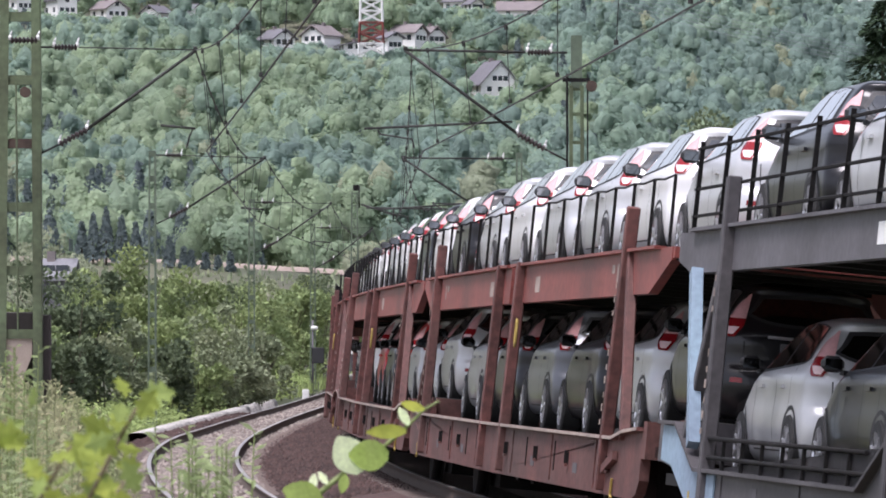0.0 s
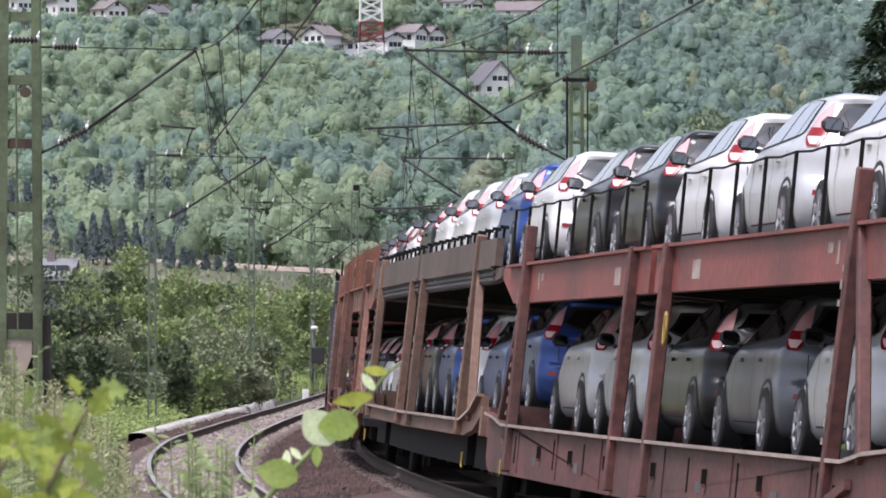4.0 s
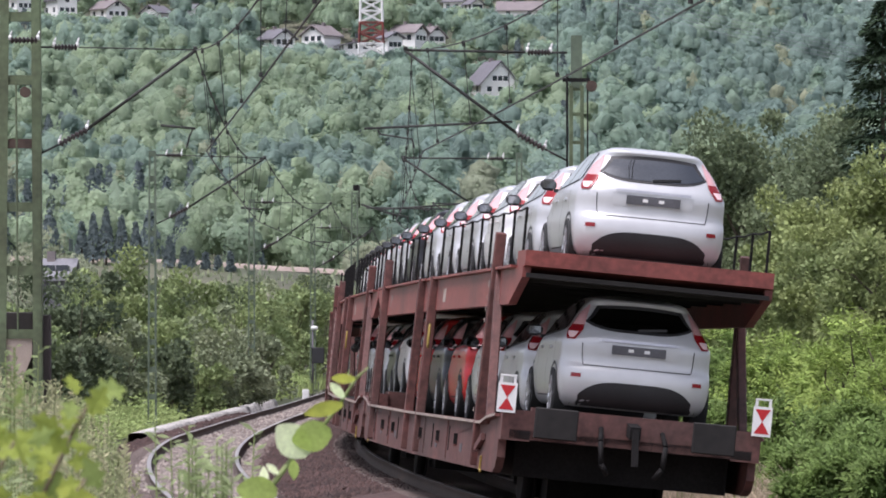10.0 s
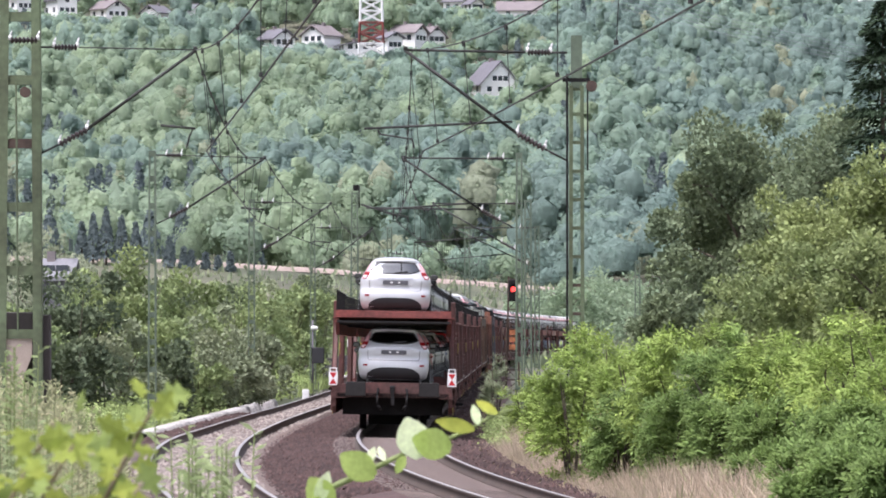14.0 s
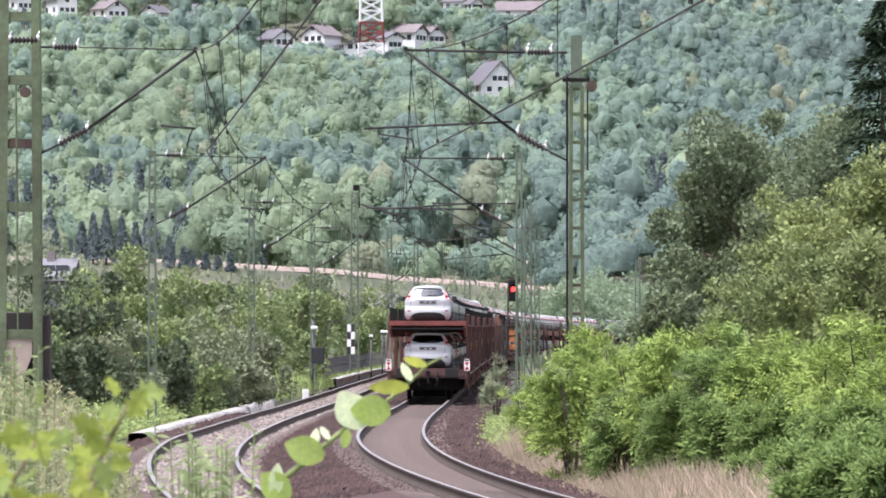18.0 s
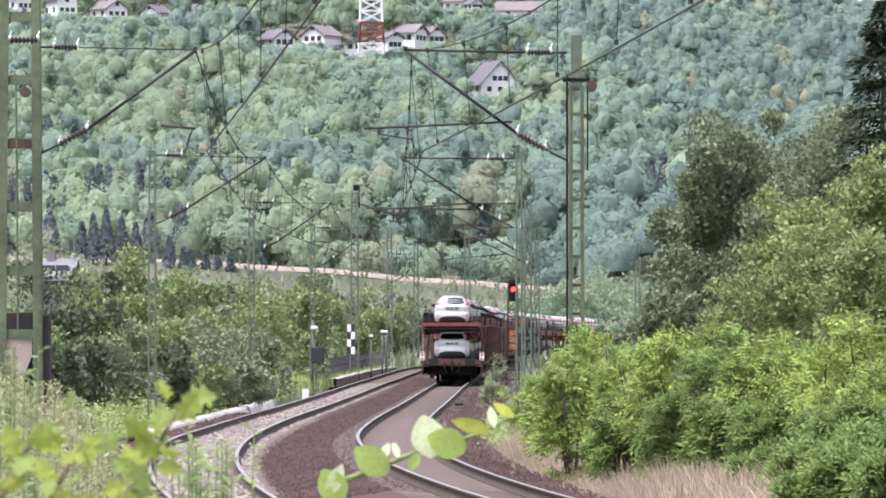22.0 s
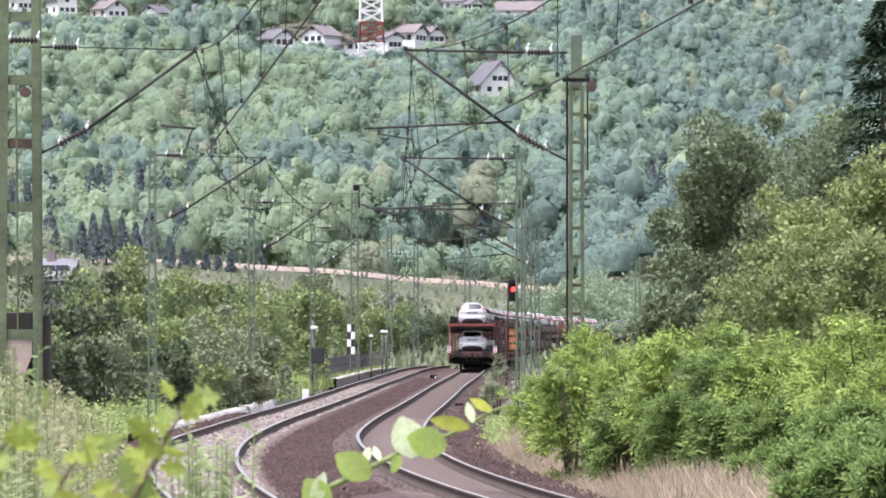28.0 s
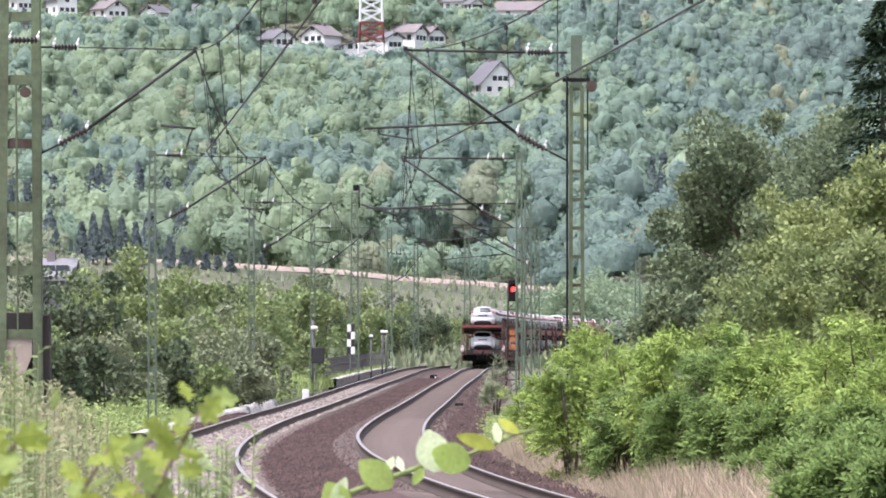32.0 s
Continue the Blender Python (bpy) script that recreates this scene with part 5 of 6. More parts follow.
box(bm, -.2, .2, -.25, .25, -.15, .18)
part("case", bevelled(bm, .03), BLACK_STEEL, g)
bm = bmesh.new()
box(bm, .05, .16, -.27, -.25, -.1, .08)
part("lid", bm, WHITE_PAINT, g)
# ---- leaves ----
def frames_for(nrm):
    t = np.cross(nrm, np.array([0.3, 0.2, 1.0]))
    t /= np.linalg.norm(t, axis=1, keepdims=True) + 1e-9
    return t, np.cross(nrm, t)


def leaf_tris(P, N, size):
    """Irregular triangles at P facing N."""
    n = len(P)
    t, b = frames_for(N)
    a = rng.uniform(0, 6.283, n)[:, None]
    V = []
    for k in range(3):
        ang = a + k * 2.094 + rng.normal(0, .35, (n, 1))
        r = size[:, None] * rng.uniform(.6, 1.25, (n, 1))
        V.append(P + (t * np.cos(ang) + b * np.sin(ang)) * r)
    return np.stack(V, 1).reshape(-1, 3), np.arange(3 * n).reshape(-1, 3)


def leaf_quads(P, D, N, length, width):
    """Pointed leaves: from P along D, facing N."""
    s = np.cross(D, N)
    s /= np.linalg.norm(s, axis=1, keepdims=True) + 1e-9
    L, W = length[:, None], width[:, None]
    droop = N * L * -.12
    V = np.stack([P, P + D * L * .45 + s * W * .5, P + D * L + droop, P + D * L * .45 - s * W * .5], 1).reshape(-1, 3)
    return V, np.arange(4 * len(P)).reshape(-1, 4)


def unit(v):
    return v / (np.linalg.norm(v, axis=1, keepdims=True) + 1e-9)


# village houses: across, down, distance, width, depth, wall height, roof height, turn, brown roof
HOUSES = [(872, 172, 1418, 10.5, 9, 3.2, 5.4, 24, 0), (276, 40, 1640, 6, 8, 2.2, 2.6, -30, 0), (342, 48, 1620, 7, 9, 2.8, 3.8, 22, 0), (192, 36, 1650, 7, 9, 2.4, 2.8, 35, 1), (106, 30, 1660, 6, 9, 3.6, 3.4, 30, 0), (30, 22, 1670, 6, 8, 3, 3, 40, 0),
          (490, 88, 1545, 6, 8, 2.0, 2.8, 30, 0), (568, 82, 1560, 7, 7, 2.0, 3.0, -35, 1), (628, 96, 1500, 7, 6, 1.6, .8, 15, 0), (686, 92, 1505, 5, 6, 2.6, 1.6, 40, 0), (724, 80, 1580, 6, 7, 2.4, 2.4, 60, 1), (764, 82, 1566, 5, 6, 1.8, 3.2, 25, 1), (752, 20, 1700, 6, 6, 3.0, 1.2, 12, 0), (806, 22, 1690, 6, 6, 2.4, 1.4, 70, 0), (838, 22, 1684, 4, 6, 2, 1.8, 25, 0), (920, 34, 1660, 7, 13, 2.0, 3.2, 84, 1), (1548, 6, 1850, 10, 9, 4, 3, 10, 0)]


def seated(h):
    """The distance at which the slope comes into view at the house's foot."""
    ys = np.arange(1330.0, 2300, 2)
    xs = (h[0] - 784) / 10600 * ys
    rows = 621 - (hill(xs, ys) - 1.947) / ys * 10600
    i = int(np.argmax(rows <= h[1]))
    return h[:2] + (float(ys[i]),) + h[3:]


HOUSES = [seated(h) if h[0] == 872 else seated(h[:5] + (h[5] * 1.35, h[6] * .75) + h[7:]) for h in HOUSES]


def hill_forest():
    """The woods on the slope: thousands of crowns, each of several lobes of leaf clumps."""
    pts = []
    y = 835.0
    while y < 2150:
        step = 8.8 if y < 1560 else 10.5
        half = .086 * y
        for x in np.arange(-half, half, step * 1.05):
            pts.append((x + rng.normal(0, 2.6), y + rng.normal(0, 2.6)))
        y += step
    pts = np.array(pts)
    u = pts[:, 0] / pts[:, 1] * 10600 + 784
    keep = np.ones(len(pts), bool)
    y = pts[:, 1]
    for h in HOUSES:
        keep &= ~((np.abs(u - h[0]) < h[3] * 3.6) & (np.abs(y - h[2]) < 13))
    keep &= ~((np.abs(u - 657) < 34) & (np.abs(y - 1465) < 14))
    pts = pts[keep]
    z = hill(pts[:, 0], pts[:, 1])
    kindn = np.sin(pts[:, 0] / 31 + pts[:, 1] / 57) + np.sin(pts[:, 0] / 17 - pts[:, 1] / 39) + rng.normal(0, .9, len(pts))
    acc = [[] for _ in range(5)]
    blobs = [[] for _ in range(5)]
    # a lumpy dome, open below, shared out over all crowns
    bm = bmesh.new()
    bmesh.ops.create_icosphere(bm, subdivisions=1, radius=1)
    bm.verts.ensure_lookup_table()
    bv = np.array([v.co[:] for v in bm.verts])
    bf = np.array([[v.index for v in f.verts] for f in bm.faces if f.calc_center_median().z > -.25])
    bm.free()
    for (x, y), z0, kn in zip(pts, z, kindn):
        uu = x / y * 10600 + 784
        far = y > 1560
        con = (y < 1010 and uu < 470 and rng.random() < .5) or rng.random() < .04 or (abs(uu - 1120) < 90 and 950 < y < 1150 and rng.random() < .4)
        # left slope leans to fresh green, right slope to the hazier, bluer tints
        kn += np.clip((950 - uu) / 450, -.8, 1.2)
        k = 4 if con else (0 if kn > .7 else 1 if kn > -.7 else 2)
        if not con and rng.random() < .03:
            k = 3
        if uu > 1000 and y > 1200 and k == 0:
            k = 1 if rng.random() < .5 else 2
        h = rng.uniform(9.5, 19.5) if not con else rng.uniform(10, 15)
        if y < 900:
            h *= .7 if not 560 < uu < 1010 else .32
        R = rng.uniform(4.0, 7.2)
        if 1480 < y < 1800 and uu < 1010:
            h, R = h * .6, R * .7
        # gardens below the houses stay low
        for q in HOUSES + [(657, 96, 1465, 7)]:
            if q[2] - 330 < y < q[2] and abs(uu - q[0]) < q[3] * 3.9 + R * 6.5:
                h = min(h, 1.947 + (621 - q[1] + (1 if q[0] in (657, 872) else 9)) / 10600 * y - z0 - .12 * R)
        if h < 1.2:
            h = rng.uniform(1.6, 2.6)
        R = min(R, h * .62)
        if con:
            n = 200
            t = rng.random(n) ** .7
            r = (1 - t) * 2.4 + .25
            a = rng.uniform(0, 6.283, n)
            d = np.stack([np.cos(a), np.sin(a), np.full(n, .25)], 1)
            P = np.stack([x + r * np.cos(a), y + r * np.sin(a), z0 + .8 + t * (h - .8)], 1)
            size = rng.uniform(.35, .7, n)
        else:
            nl = int(rng.integers(6, 9)) if not far else 5
            t = (np.arange(nl) + rng.random(nl)) / nl
            a = rng.uniform(0, 6.283, nl)
            env = R * .72 * np.sqrt(np.clip(1 - ((t - .22) / .84) ** 2, .02, 1)) * rng.uniform(.55, 1.05, nl)
            lc = np.stack([np.cos(a) * env, np.sin(a) * env - .15 * R, h * (.3 + .58 * t)], 1)
            lr = rng.uniform(.40, .60, nl) * R * (1.12 - .5 * t)
            for c, r in zip(lc, lr):
                w = bv * (1 + rng.normal(0, .17, (len(bv), 1))) * np.array([r, r, r * 1.15]) * .9
                blobs[k].append(w + c + np.array([x, y, z0]))
            n = 560 if not far else 230
            i = rng.choice(nl, n, p=lr ** 2 / (lr ** 2).sum())
            d = unit(rng.normal(0, 1, (n, 3)) + np.array([0, -.6, .45]))
            P = np.array([x, y, z0]) + lc[i] + d * lr[i][:, None] * rng.uniform(.9, 1.16, (n, 1)) * np.array([1, 1, 1.15])
            size = rng.uniform(.2, .46, n) * (1.0 if not far else 1.45)
        if con:
            N = unit(d + rng.normal(0, .3, (n, 3)))
        else:
            N = unit(.45 * d + .9 * unit(P - np.array([x, y, z0 + .5 * h])) + rng.normal(0, .22, (n, 3)))
        acc[k].append(np.concatenate([P, N, size[:, None]], 1))
    names = ["leafy crowns of fresh green woods on the hillside", "leafy crowns of green woods on the hillside", "green crowns of hillside woods with bluish haze in their colour", "yellowish crowns among the hillside woods", "dark conifers among the hillside woods"]
    for k in range(5):
        A = np.concatenate(acc[k])
        V, F = leaf_tris(A[:, :3], A[:, 3:6], A[:, 6])
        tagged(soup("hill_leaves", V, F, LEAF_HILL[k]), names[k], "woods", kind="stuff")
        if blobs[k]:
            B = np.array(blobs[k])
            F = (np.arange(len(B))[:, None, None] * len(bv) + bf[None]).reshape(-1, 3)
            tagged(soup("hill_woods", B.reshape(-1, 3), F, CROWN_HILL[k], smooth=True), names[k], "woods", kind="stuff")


hill_forest()


def limbs(bm, rgen, base, h, r, spread, n=7):
    """Tapered trunk in bent pieces with limbs."""
    p, tips = Vector(base), []
    k = 5
    for i in range(k):
        q = p + Vector((rgen.normal(0, .06 * h / k), rgen.normal(0, .06 * h / k), h * .75 / k))
        tube(bm, p, q, r * (1 - i / k * .75), 7, r * (1 - (i + 1) / k * .75), caps=False)
        if i > 0:
            for _ in range(max(1, n // k)):
                a = rgen.uniform(0, 6.283)
                e = q + Vector((math.cos(a) * spread, math.sin(a) * spread, rgen.uniform(.1, .3) * h)) * rgen.uniform(.5, .9)
                m = q.lerp(e, .5) + Vector((0, 0, .04 * h))
                tube(bm, q, m, r * .35, 5, r * .22, caps=False)
                tube(bm, m, e, r * .22, 5, r * .07, caps=False)
                tips.append(e)
        p = q
    tips.append(p)
    return tips


def crown(centre, radii, n, material, parent, leaf, lobes=14, name="crown", compound=False, low=.0):
    """A crown of leaves in uneven lobes round centre."""
    c, R = np.array(centre), np.array(radii)
    lc = unit(rng.normal(0, 1, (lobes, 3))) * R * rng.uniform(.35, .95, (lobes, 1))
    lr = (rng.uniform(.15, .32, lobes) if not compound else rng.uniform(.12, .24, lobes)) * R.mean()
    i = rng.integers(0, lobes, n)
    d = unit(rng.normal(0, 1, (n, 3)) + np.array([0, -.2, .35]))
    P = c + lc[i] + d * lr[i][:, None] * (rng.random((n, 1)) ** .35)
    if low:
        P[:, 2] = np.maximum(P[:, 2], low + rng.random(n) * .3)
    out = unit(P - c + np.array([0, 0, .3 * R[2]]))
    if compound:
        m = 7
        D0 = unit(out + rng.normal(0, .5, (n, 3)) + np.array([0, 0, -.15]))
        N0 = unit(rng.normal(0, .45, (n, 3)) + np.array([0, -.25, 1]))
        S0 = unit(np.cross(D0, N0))
        PP, DD, NN, LL_, WW = [], [], [], [], []
        L = leaf * rng.uniform(.8, 1.3, n)
        for k in range(m):
            side = 0 if k == m - 1 else (1 if k % 2 else -1)
            t = (k // 2 + 1) / (m // 2 + 1)
            droop = -t * t * .35
            PP.append(P + D0 * (L * 2.6 * t)[:, None] + N0 * (L * droop)[:, None])
            DD.append(unit(D0 * (1 if side == 0 else .45) + S0 * side + N0 * -.25))
            NN.append(N0)
            LL_.append(L)
            WW.append(L * .38)
        V, F = leaf_quads(np.concatenate(PP), np.concatenate(DD), np.concatenate(NN), np.concatenate(LL_), np.concatenate(WW))
    else:
        D = unit(out + rng.normal(0, .7, (n, 3)))
        N = unit(rng.normal(0, .55, (n, 3)) + out * .7 + np.array([0, -.1, .5]))
        L = leaf * rng.uniform(.7, 1.4, n)
        V, F = leaf_quads(P, D, N, L, L * rng.uniform(.5, .8, n))
    return soup(name, V, F, material, parent)


def shrub(x, y, top, r, n, material, leaf, label, group, name="shrub", compound=False, squash=1.0, core=True):
    z0 = float(hill(x, y))
    s = empty(name, Matrix.Translation((x, y, z0)), label, "shrub" if name == "shrub" else "tree", group)
    h = top - z0
    bm = bmesh.new()
    g = np.random.default_rng(int(abs(x * 31 + y * 17)))
    if name == "shrub":
        bm.free()
        for k in range(5):
            bm = bmesh.new()
            a = g.uniform(0, 6.283)
            e = Vector((math.cos(a) * r * .6, math.sin(a) * r * .6, h * g.uniform(.55, .85)))
            m = e * .5 + Vector((0, 0, .1 * h))
            tube(bm, (0, 0, -.2), m, .035, 5, .025, caps=False)
            tube(bm, m, e, .025, 5, .008, caps=False)
            part("stem", bm, BARK, s)
        cz, rz = h * .5, h * .5
    else:
        limbs(bm, g, (0, 0, -.2), h * .9, .02 * h, r * .7, 12)
        part("trunk", bm, BARK, s)
        cz, rz = h * .56, h * .42
    crown((0, 0, cz), (r, r * squash, rz), n, material, s, leaf, 46 if name == "tree" else 26 if not compound else 40, compound=compound, low=.05)
    return s


NEARBUSH = "row of young ash shrubs"
rights = [(1012, 612, 106, .55, .8), (1062, 574, 107, .85, .9), (1128, 582, 104, .9, .9), (1212, 562, 100, 1.05, .9), (1290, 574, 98, 1.05, .9), (1372, 604, 97, 1.0, .9), (1452, 560, 94, 1.15, .9), (1530, 532, 91, 1.2, .9), (1612, 545, 88, 1.2, .9),
          (1100, 690, 101, .5, .8), (1185, 700, 98, .55, .8), (1272, 712, 95, .6, .8), (1362, 700, 92, .65, .8), (1450, 715, 88, .65, .8), (1540, 700, 85, .8, .9), (1425, 790, 83, .35, .8), (1500, 775, 81, .45, .9), (1580, 755, 78, .55, .9), (962, 668, 126, .38, .8), (1500, 815, 76, .42, .9), (1572, 800, 73, .5, .9), (1345, 800, 88, .32, .9), (1430, 850, 76, .3, .9)]
# darker copy of the ash leaf: shade put into the colour, mostly low shrubs
LEAF_ASH_SHADE = leafmat("ash_leaf_shaded", (0.215, 0.305, 0.095), (0.155, 0.235, 0.08), 0.35, 0.35, 0.9)
for px, top, y, r, sq in rights:
    s = 10600 / y
    shrub((px - 784) / s, y, 1.947 + (621 - top) / s, r, int(900 + 700 * r), LEAF_ASH_SHADE if px in (1430, 1572, 1345, 1425, 1100, 1185, 1290, 1272, 1362, 1450, 1540, 1500, 1580) else LEAF_BRIGHT, .088, "bright green leafy ash shrub beside the railway", NEARBUSH, compound=True, squash=sq)
for px, top, y, r, m in [(877, 632, 190, .5, LEAF_GREY), (925, 665, 150, .5, LEAF_BRIGHT)]:
    s = 10600 / y
    shrub((px - 784) / s, y, 1.947 + (621 - top) / s, r, 700, m, .07, "small sprouting shrub beside the railway", NEARBUSH, compound=True)
TREES = "trees beyond the shrubs"
for px, top, y, r, n, m, lf in [(1238, 300, 300, 2.5, 8000, LEAF_TREE, .22), (1305, 200, 290, 3.6, 12000, LEAF_TREE, .22), (1400, 190, 300, 3.6, 9000, LEAF_TREE, .22), (1480, 160, 310, 3.3, 8000, LEAF_TREE, .22),
                              (1385, 325, 235, 1.9, 6000, LEAF_TREE2, .17), (1500, 240, 225, 2.6, 8000, LEAF_TREE2, .17), (1580, 235, 225, 2.4, 6000, LEAF_TREE2, .17),
                              (1330, 480, 200, 1.9, 4500, LEAF_TREE2, .15), (1440, 420, 195, 2.0, 6000, LEAF_TREE2, .15), (1540, 400, 190, 2.0, 6000, LEAF_TREE2, .15), (1185, 480, 270, 1.7, 3500, LEAF_TREE, .2)]:
    s = 10600 / y
    shrub((px - 784) / s, y, 1.947 + (621 - top) / s, r * 1.12, int(n * 1.8), m, lf * 1.15, "broad leafy deciduous tree, dense and dark green" if m is LEAF_TREE else "leafy deciduous tree with lighter green crown", TREES, name="tree")
for k, px in enumerate(range(140, 740, 34)):  # scrub below the hill road
    y = 500 + 40 * ((k * 7) % 4)
    s = 10600 / y
    top = 488 + 9 * ((k * 5) % 4) - (14 if k % 5 == 0 else 0) + max(0, px - 560) * .12
    shrub((px - 784) / s, y, 1.947 + (621 - top) / s, 2.1 + .35 * (k % 3), 1900, (LEAF_SHRUB, LEAF_DARK, LEAF_GREY)[(k * 2) % 3], .3, "bushy scrub in the valley below the hill road", "scrub in the valley")
# a fir at the edge
fir = empty("fir_tree", Matrix.Translation((21.3, 290, float(hill(21.3, 290)))), "tall dark fir tree with drooping boughs", "tree")
bm = bmesh.new()
tube(bm, (0, 0, -.3), (0, 0, 19), .28, 8, .04)
part("trunk", bm, BARK, fir)
t = rng.random(9000) ** .8
rr = (1 - t) ** .7 * 3.2 + .3 + .35 * np.sin(t * 61)
a = rng.uniform(0, 6.283, 9000)
q = rng.random(9000) ** .5
P = np.stack([rr * q * np.cos(a), rr * q * np.sin(a), 1 + t * 18 - rr * q * .25 + .3 * np.sin(t * 90)], 1)
D = unit(np.stack([np.cos(a), np.sin(a), np.full(9000, -.3)], 1) + rng.normal(0, .3, (9000, 3)))
V, F = leaf_quads(P, D, unit(rng.normal(0, .4, (9000, 3)) + np.array([0, 0, 1])), np.full(9000, .42), np.full(9000, .16))
soup("crown", V, F, LEAF_FIR, fir)
LEFT = "shrubs beyond the far track"
for px, top, y, r, n, m in [(-20, 520, 175, 1.9, 3200, LEAF_SHRUB), (55, 484, 180, 1.8, 3400, LEAF_DARK), (130, 470, 178, 1.9, 4200, LEAF_DARK), (105, 560, 168, 1.4, 2600, LEAF_DARK), (215, 430, 205, 2.2, 5000, LEAF_SHRUB), (190, 560, 182, 1.6, 2800, LEAF_GREY), (275, 540, 190, 1.6, 3400, LEAF_SHRUB),
                          (290, 600, 188, 1.2, 2200, LEAF_DARK), (330, 480, 215, 1.9, 3600, LEAF_SHRUB), (395, 540, 210, 1.6, 3000, LEAF_GREY), (430, 490, 235, 2.0, 3600, LEAF_SHRUB), (452, 565, 232, 1.4, 2600, LEAF_GREY), (505, 480, 312, 2.1, 3800, LEAF_SHRUB),
                          (525, 560, 305, 1.5, 2500, LEAF_SHRUB), (568, 500, 385, 2.3, 3600, LEAF_SHRUB), (650, 530, 445, 2.4, 3600, LEAF_SHRUB), (350, 620, 195, 1.0, 1600, LEAF_SHRUB), (430, 625, 218, 1.0, 1600, LEAF_GREY), (755, 535, 520, 2.6, 2400, LEAF_DARK), (715, 540, 480, 2.0, 2000, LEAF_DARK), (800, 560, 560, 2.6, 2000, LEAF_SHRUB),
                          (290, 485, 400, 2.3, 3000, LEAF_DARK), (365, 503, 410, 2.2, 3000, LEAF_GREY), (425, 482, 420, 2.3, 3000, LEAF_DARK), (480, 500, 430, 2.2, 3000, LEAF_SHRUB), (545, 474, 440, 2.6, 3000, LEAF_DARK), (610, 498, 450, 2.4, 3000, LEAF_GREY), (690, 520, 490, 2.5, 2600, LEAF_SHRUB)]:
    s = 10600 / y
    word = {id(LEAF_SHRUB): "dense mid green leafy shrub", id(LEAF_GREY): "dusty grey-green leafy shrub", id(LEAF_DARK): "dark green leafy shrub"}[id(m)]
    shrub((px - 784) / s, y, 1.947 + (621 - top) / s, r * 1.08, int(n * 1.45), m, .165 if y < 300 else .22, word + " beside the railway", LEFT)
for px, top, y, r in [(1060, 470, 620, 4.5), (1110, 480, 640, 5), (1015, 500, 600, 4), (960, 520, 640, 4.5), (1150, 500, 560, 4), (90, 405, 640, 4.2), (40, 420, 660, 4.5), (130, 440, 620, 3.2)]:
    s = 10600 / y
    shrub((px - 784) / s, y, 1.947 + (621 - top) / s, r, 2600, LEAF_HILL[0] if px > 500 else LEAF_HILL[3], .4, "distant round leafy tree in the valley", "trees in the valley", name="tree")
for px, top in [(145, 395), (165, 380), (188, 370), (215, 385), (240, 395), (300, 420), (325, 440), (338, 445), (364, 450), (386, 455), (408, 448)]:
    y = 785.0
    s = 10600 / y
    x = (px - 784) / s
    z0 = float(hill(x, y))
    h = 1.947 + (621 - top) / s - z0
    c = empty("conifer", Matrix.Translation((x, y, z0)), "small dark conifer at the foot of the hill", "tree", "conifers by the road")
    bm = bmesh.new()
    tube(bm, (0, 0, -.3), (0, 0, h * .95), .15, 6, .03)
    part("trunk", bm, BARK, c)
    n = 420
    t = rng.random(n) ** .8
    rr = (1 - t) * h * .2 + .1
    a = rng.uniform(0, 6.283, n)
    P = np.stack([rr * np.cos(a), rr * np.sin(a), h * (.05 + .95 * t)], 1)
    V, F = leaf_tris(P, unit(np.stack([np.cos(a), np.sin(a), np.full(n, .4)], 1) + rng.normal(0, .4, (n, 3))), rng.uniform(.25, .5, n))
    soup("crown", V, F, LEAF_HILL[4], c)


# ---- grass and weeds ----
def blades(name, n, pick, hmin, hmax, w, material, label, lean=.25, shoulder=-9.0):
    x, y = pick(n)
    z = np.maximum(hill(x, y), np.interp(y, LY, LZ) + shoulder)
    h = rng.uniform(hmin, hmax, n)
    a = rng.uniform(0, 6.283, n)
    tip = np.stack([rng.normal(0, lean, n) * h, rng.normal(0, lean, n) * h, h], 1)
    P = np.stack([x, y, z - .05], 1)
    sd = np.stack([np.cos(a), np.sin(a) * .4, np.zeros(n)], 1) * w
    mid = P + tip * .55 + sd * .2
    V = np.stack([P - sd, P + sd, mid + sd * .8, P + tip, mid - sd * .8], 1).reshape(-1, 3)
    F = (np.arange(n)[:, None, None] * 5 + np.array([[0, 1, 2], [0, 2, 4], [4, 2, 3]])[None]).reshape(-1, 3)
    return tagged(soup(name, V, F, material), label, "grass", kind="stuff")


def beside(o0, o1, y0, y1):
    def pick(n):
        y = y0 + (y1 - y0) * rng.random(n)
        o = rng.uniform(o0, o1, n)
        return np.interp(y, LY, LX) + o, y
    return pick


blades("dry_grass", 42000, beside(2.25, 5.2, 78, 160), .2, .62, .009, GRASS_DRY, "tall dry straw-coloured grass beside the ballast", lean=.5)
blades("dry_grass", 26000, beside(2.15, 3.9, 86, 142), .3, .78, .008, GRASS_DRY, "tall dry straw-coloured grass beside the ballast", lean=.35)
blades("weeds", 2500, beside(2.4, 5.6, 84, 160), .25, .7, .016, GRASS_GREEN, "green weeds among the dry grass")
blades("dry_grass", 3500, beside(2.2, 3.2, 150, 210), .25, .6, .014, GRASS_GREEN, "green grass along the ballast edge")
blades("weeds", 26000, beside(-SPACING - 7.2, -SPACING - 3.5, 128, 285), .25, .85, .03, GRASS_GREEN, "bright green weeds along the track edge", shoulder=-.4)
blades("weeds", 9000, beside(-SPACING - 7.5, -SPACING - 2.9, 52, 112), .7, 1.75, .012, GRASS_PALE, "pale seeding weeds along the track edge")
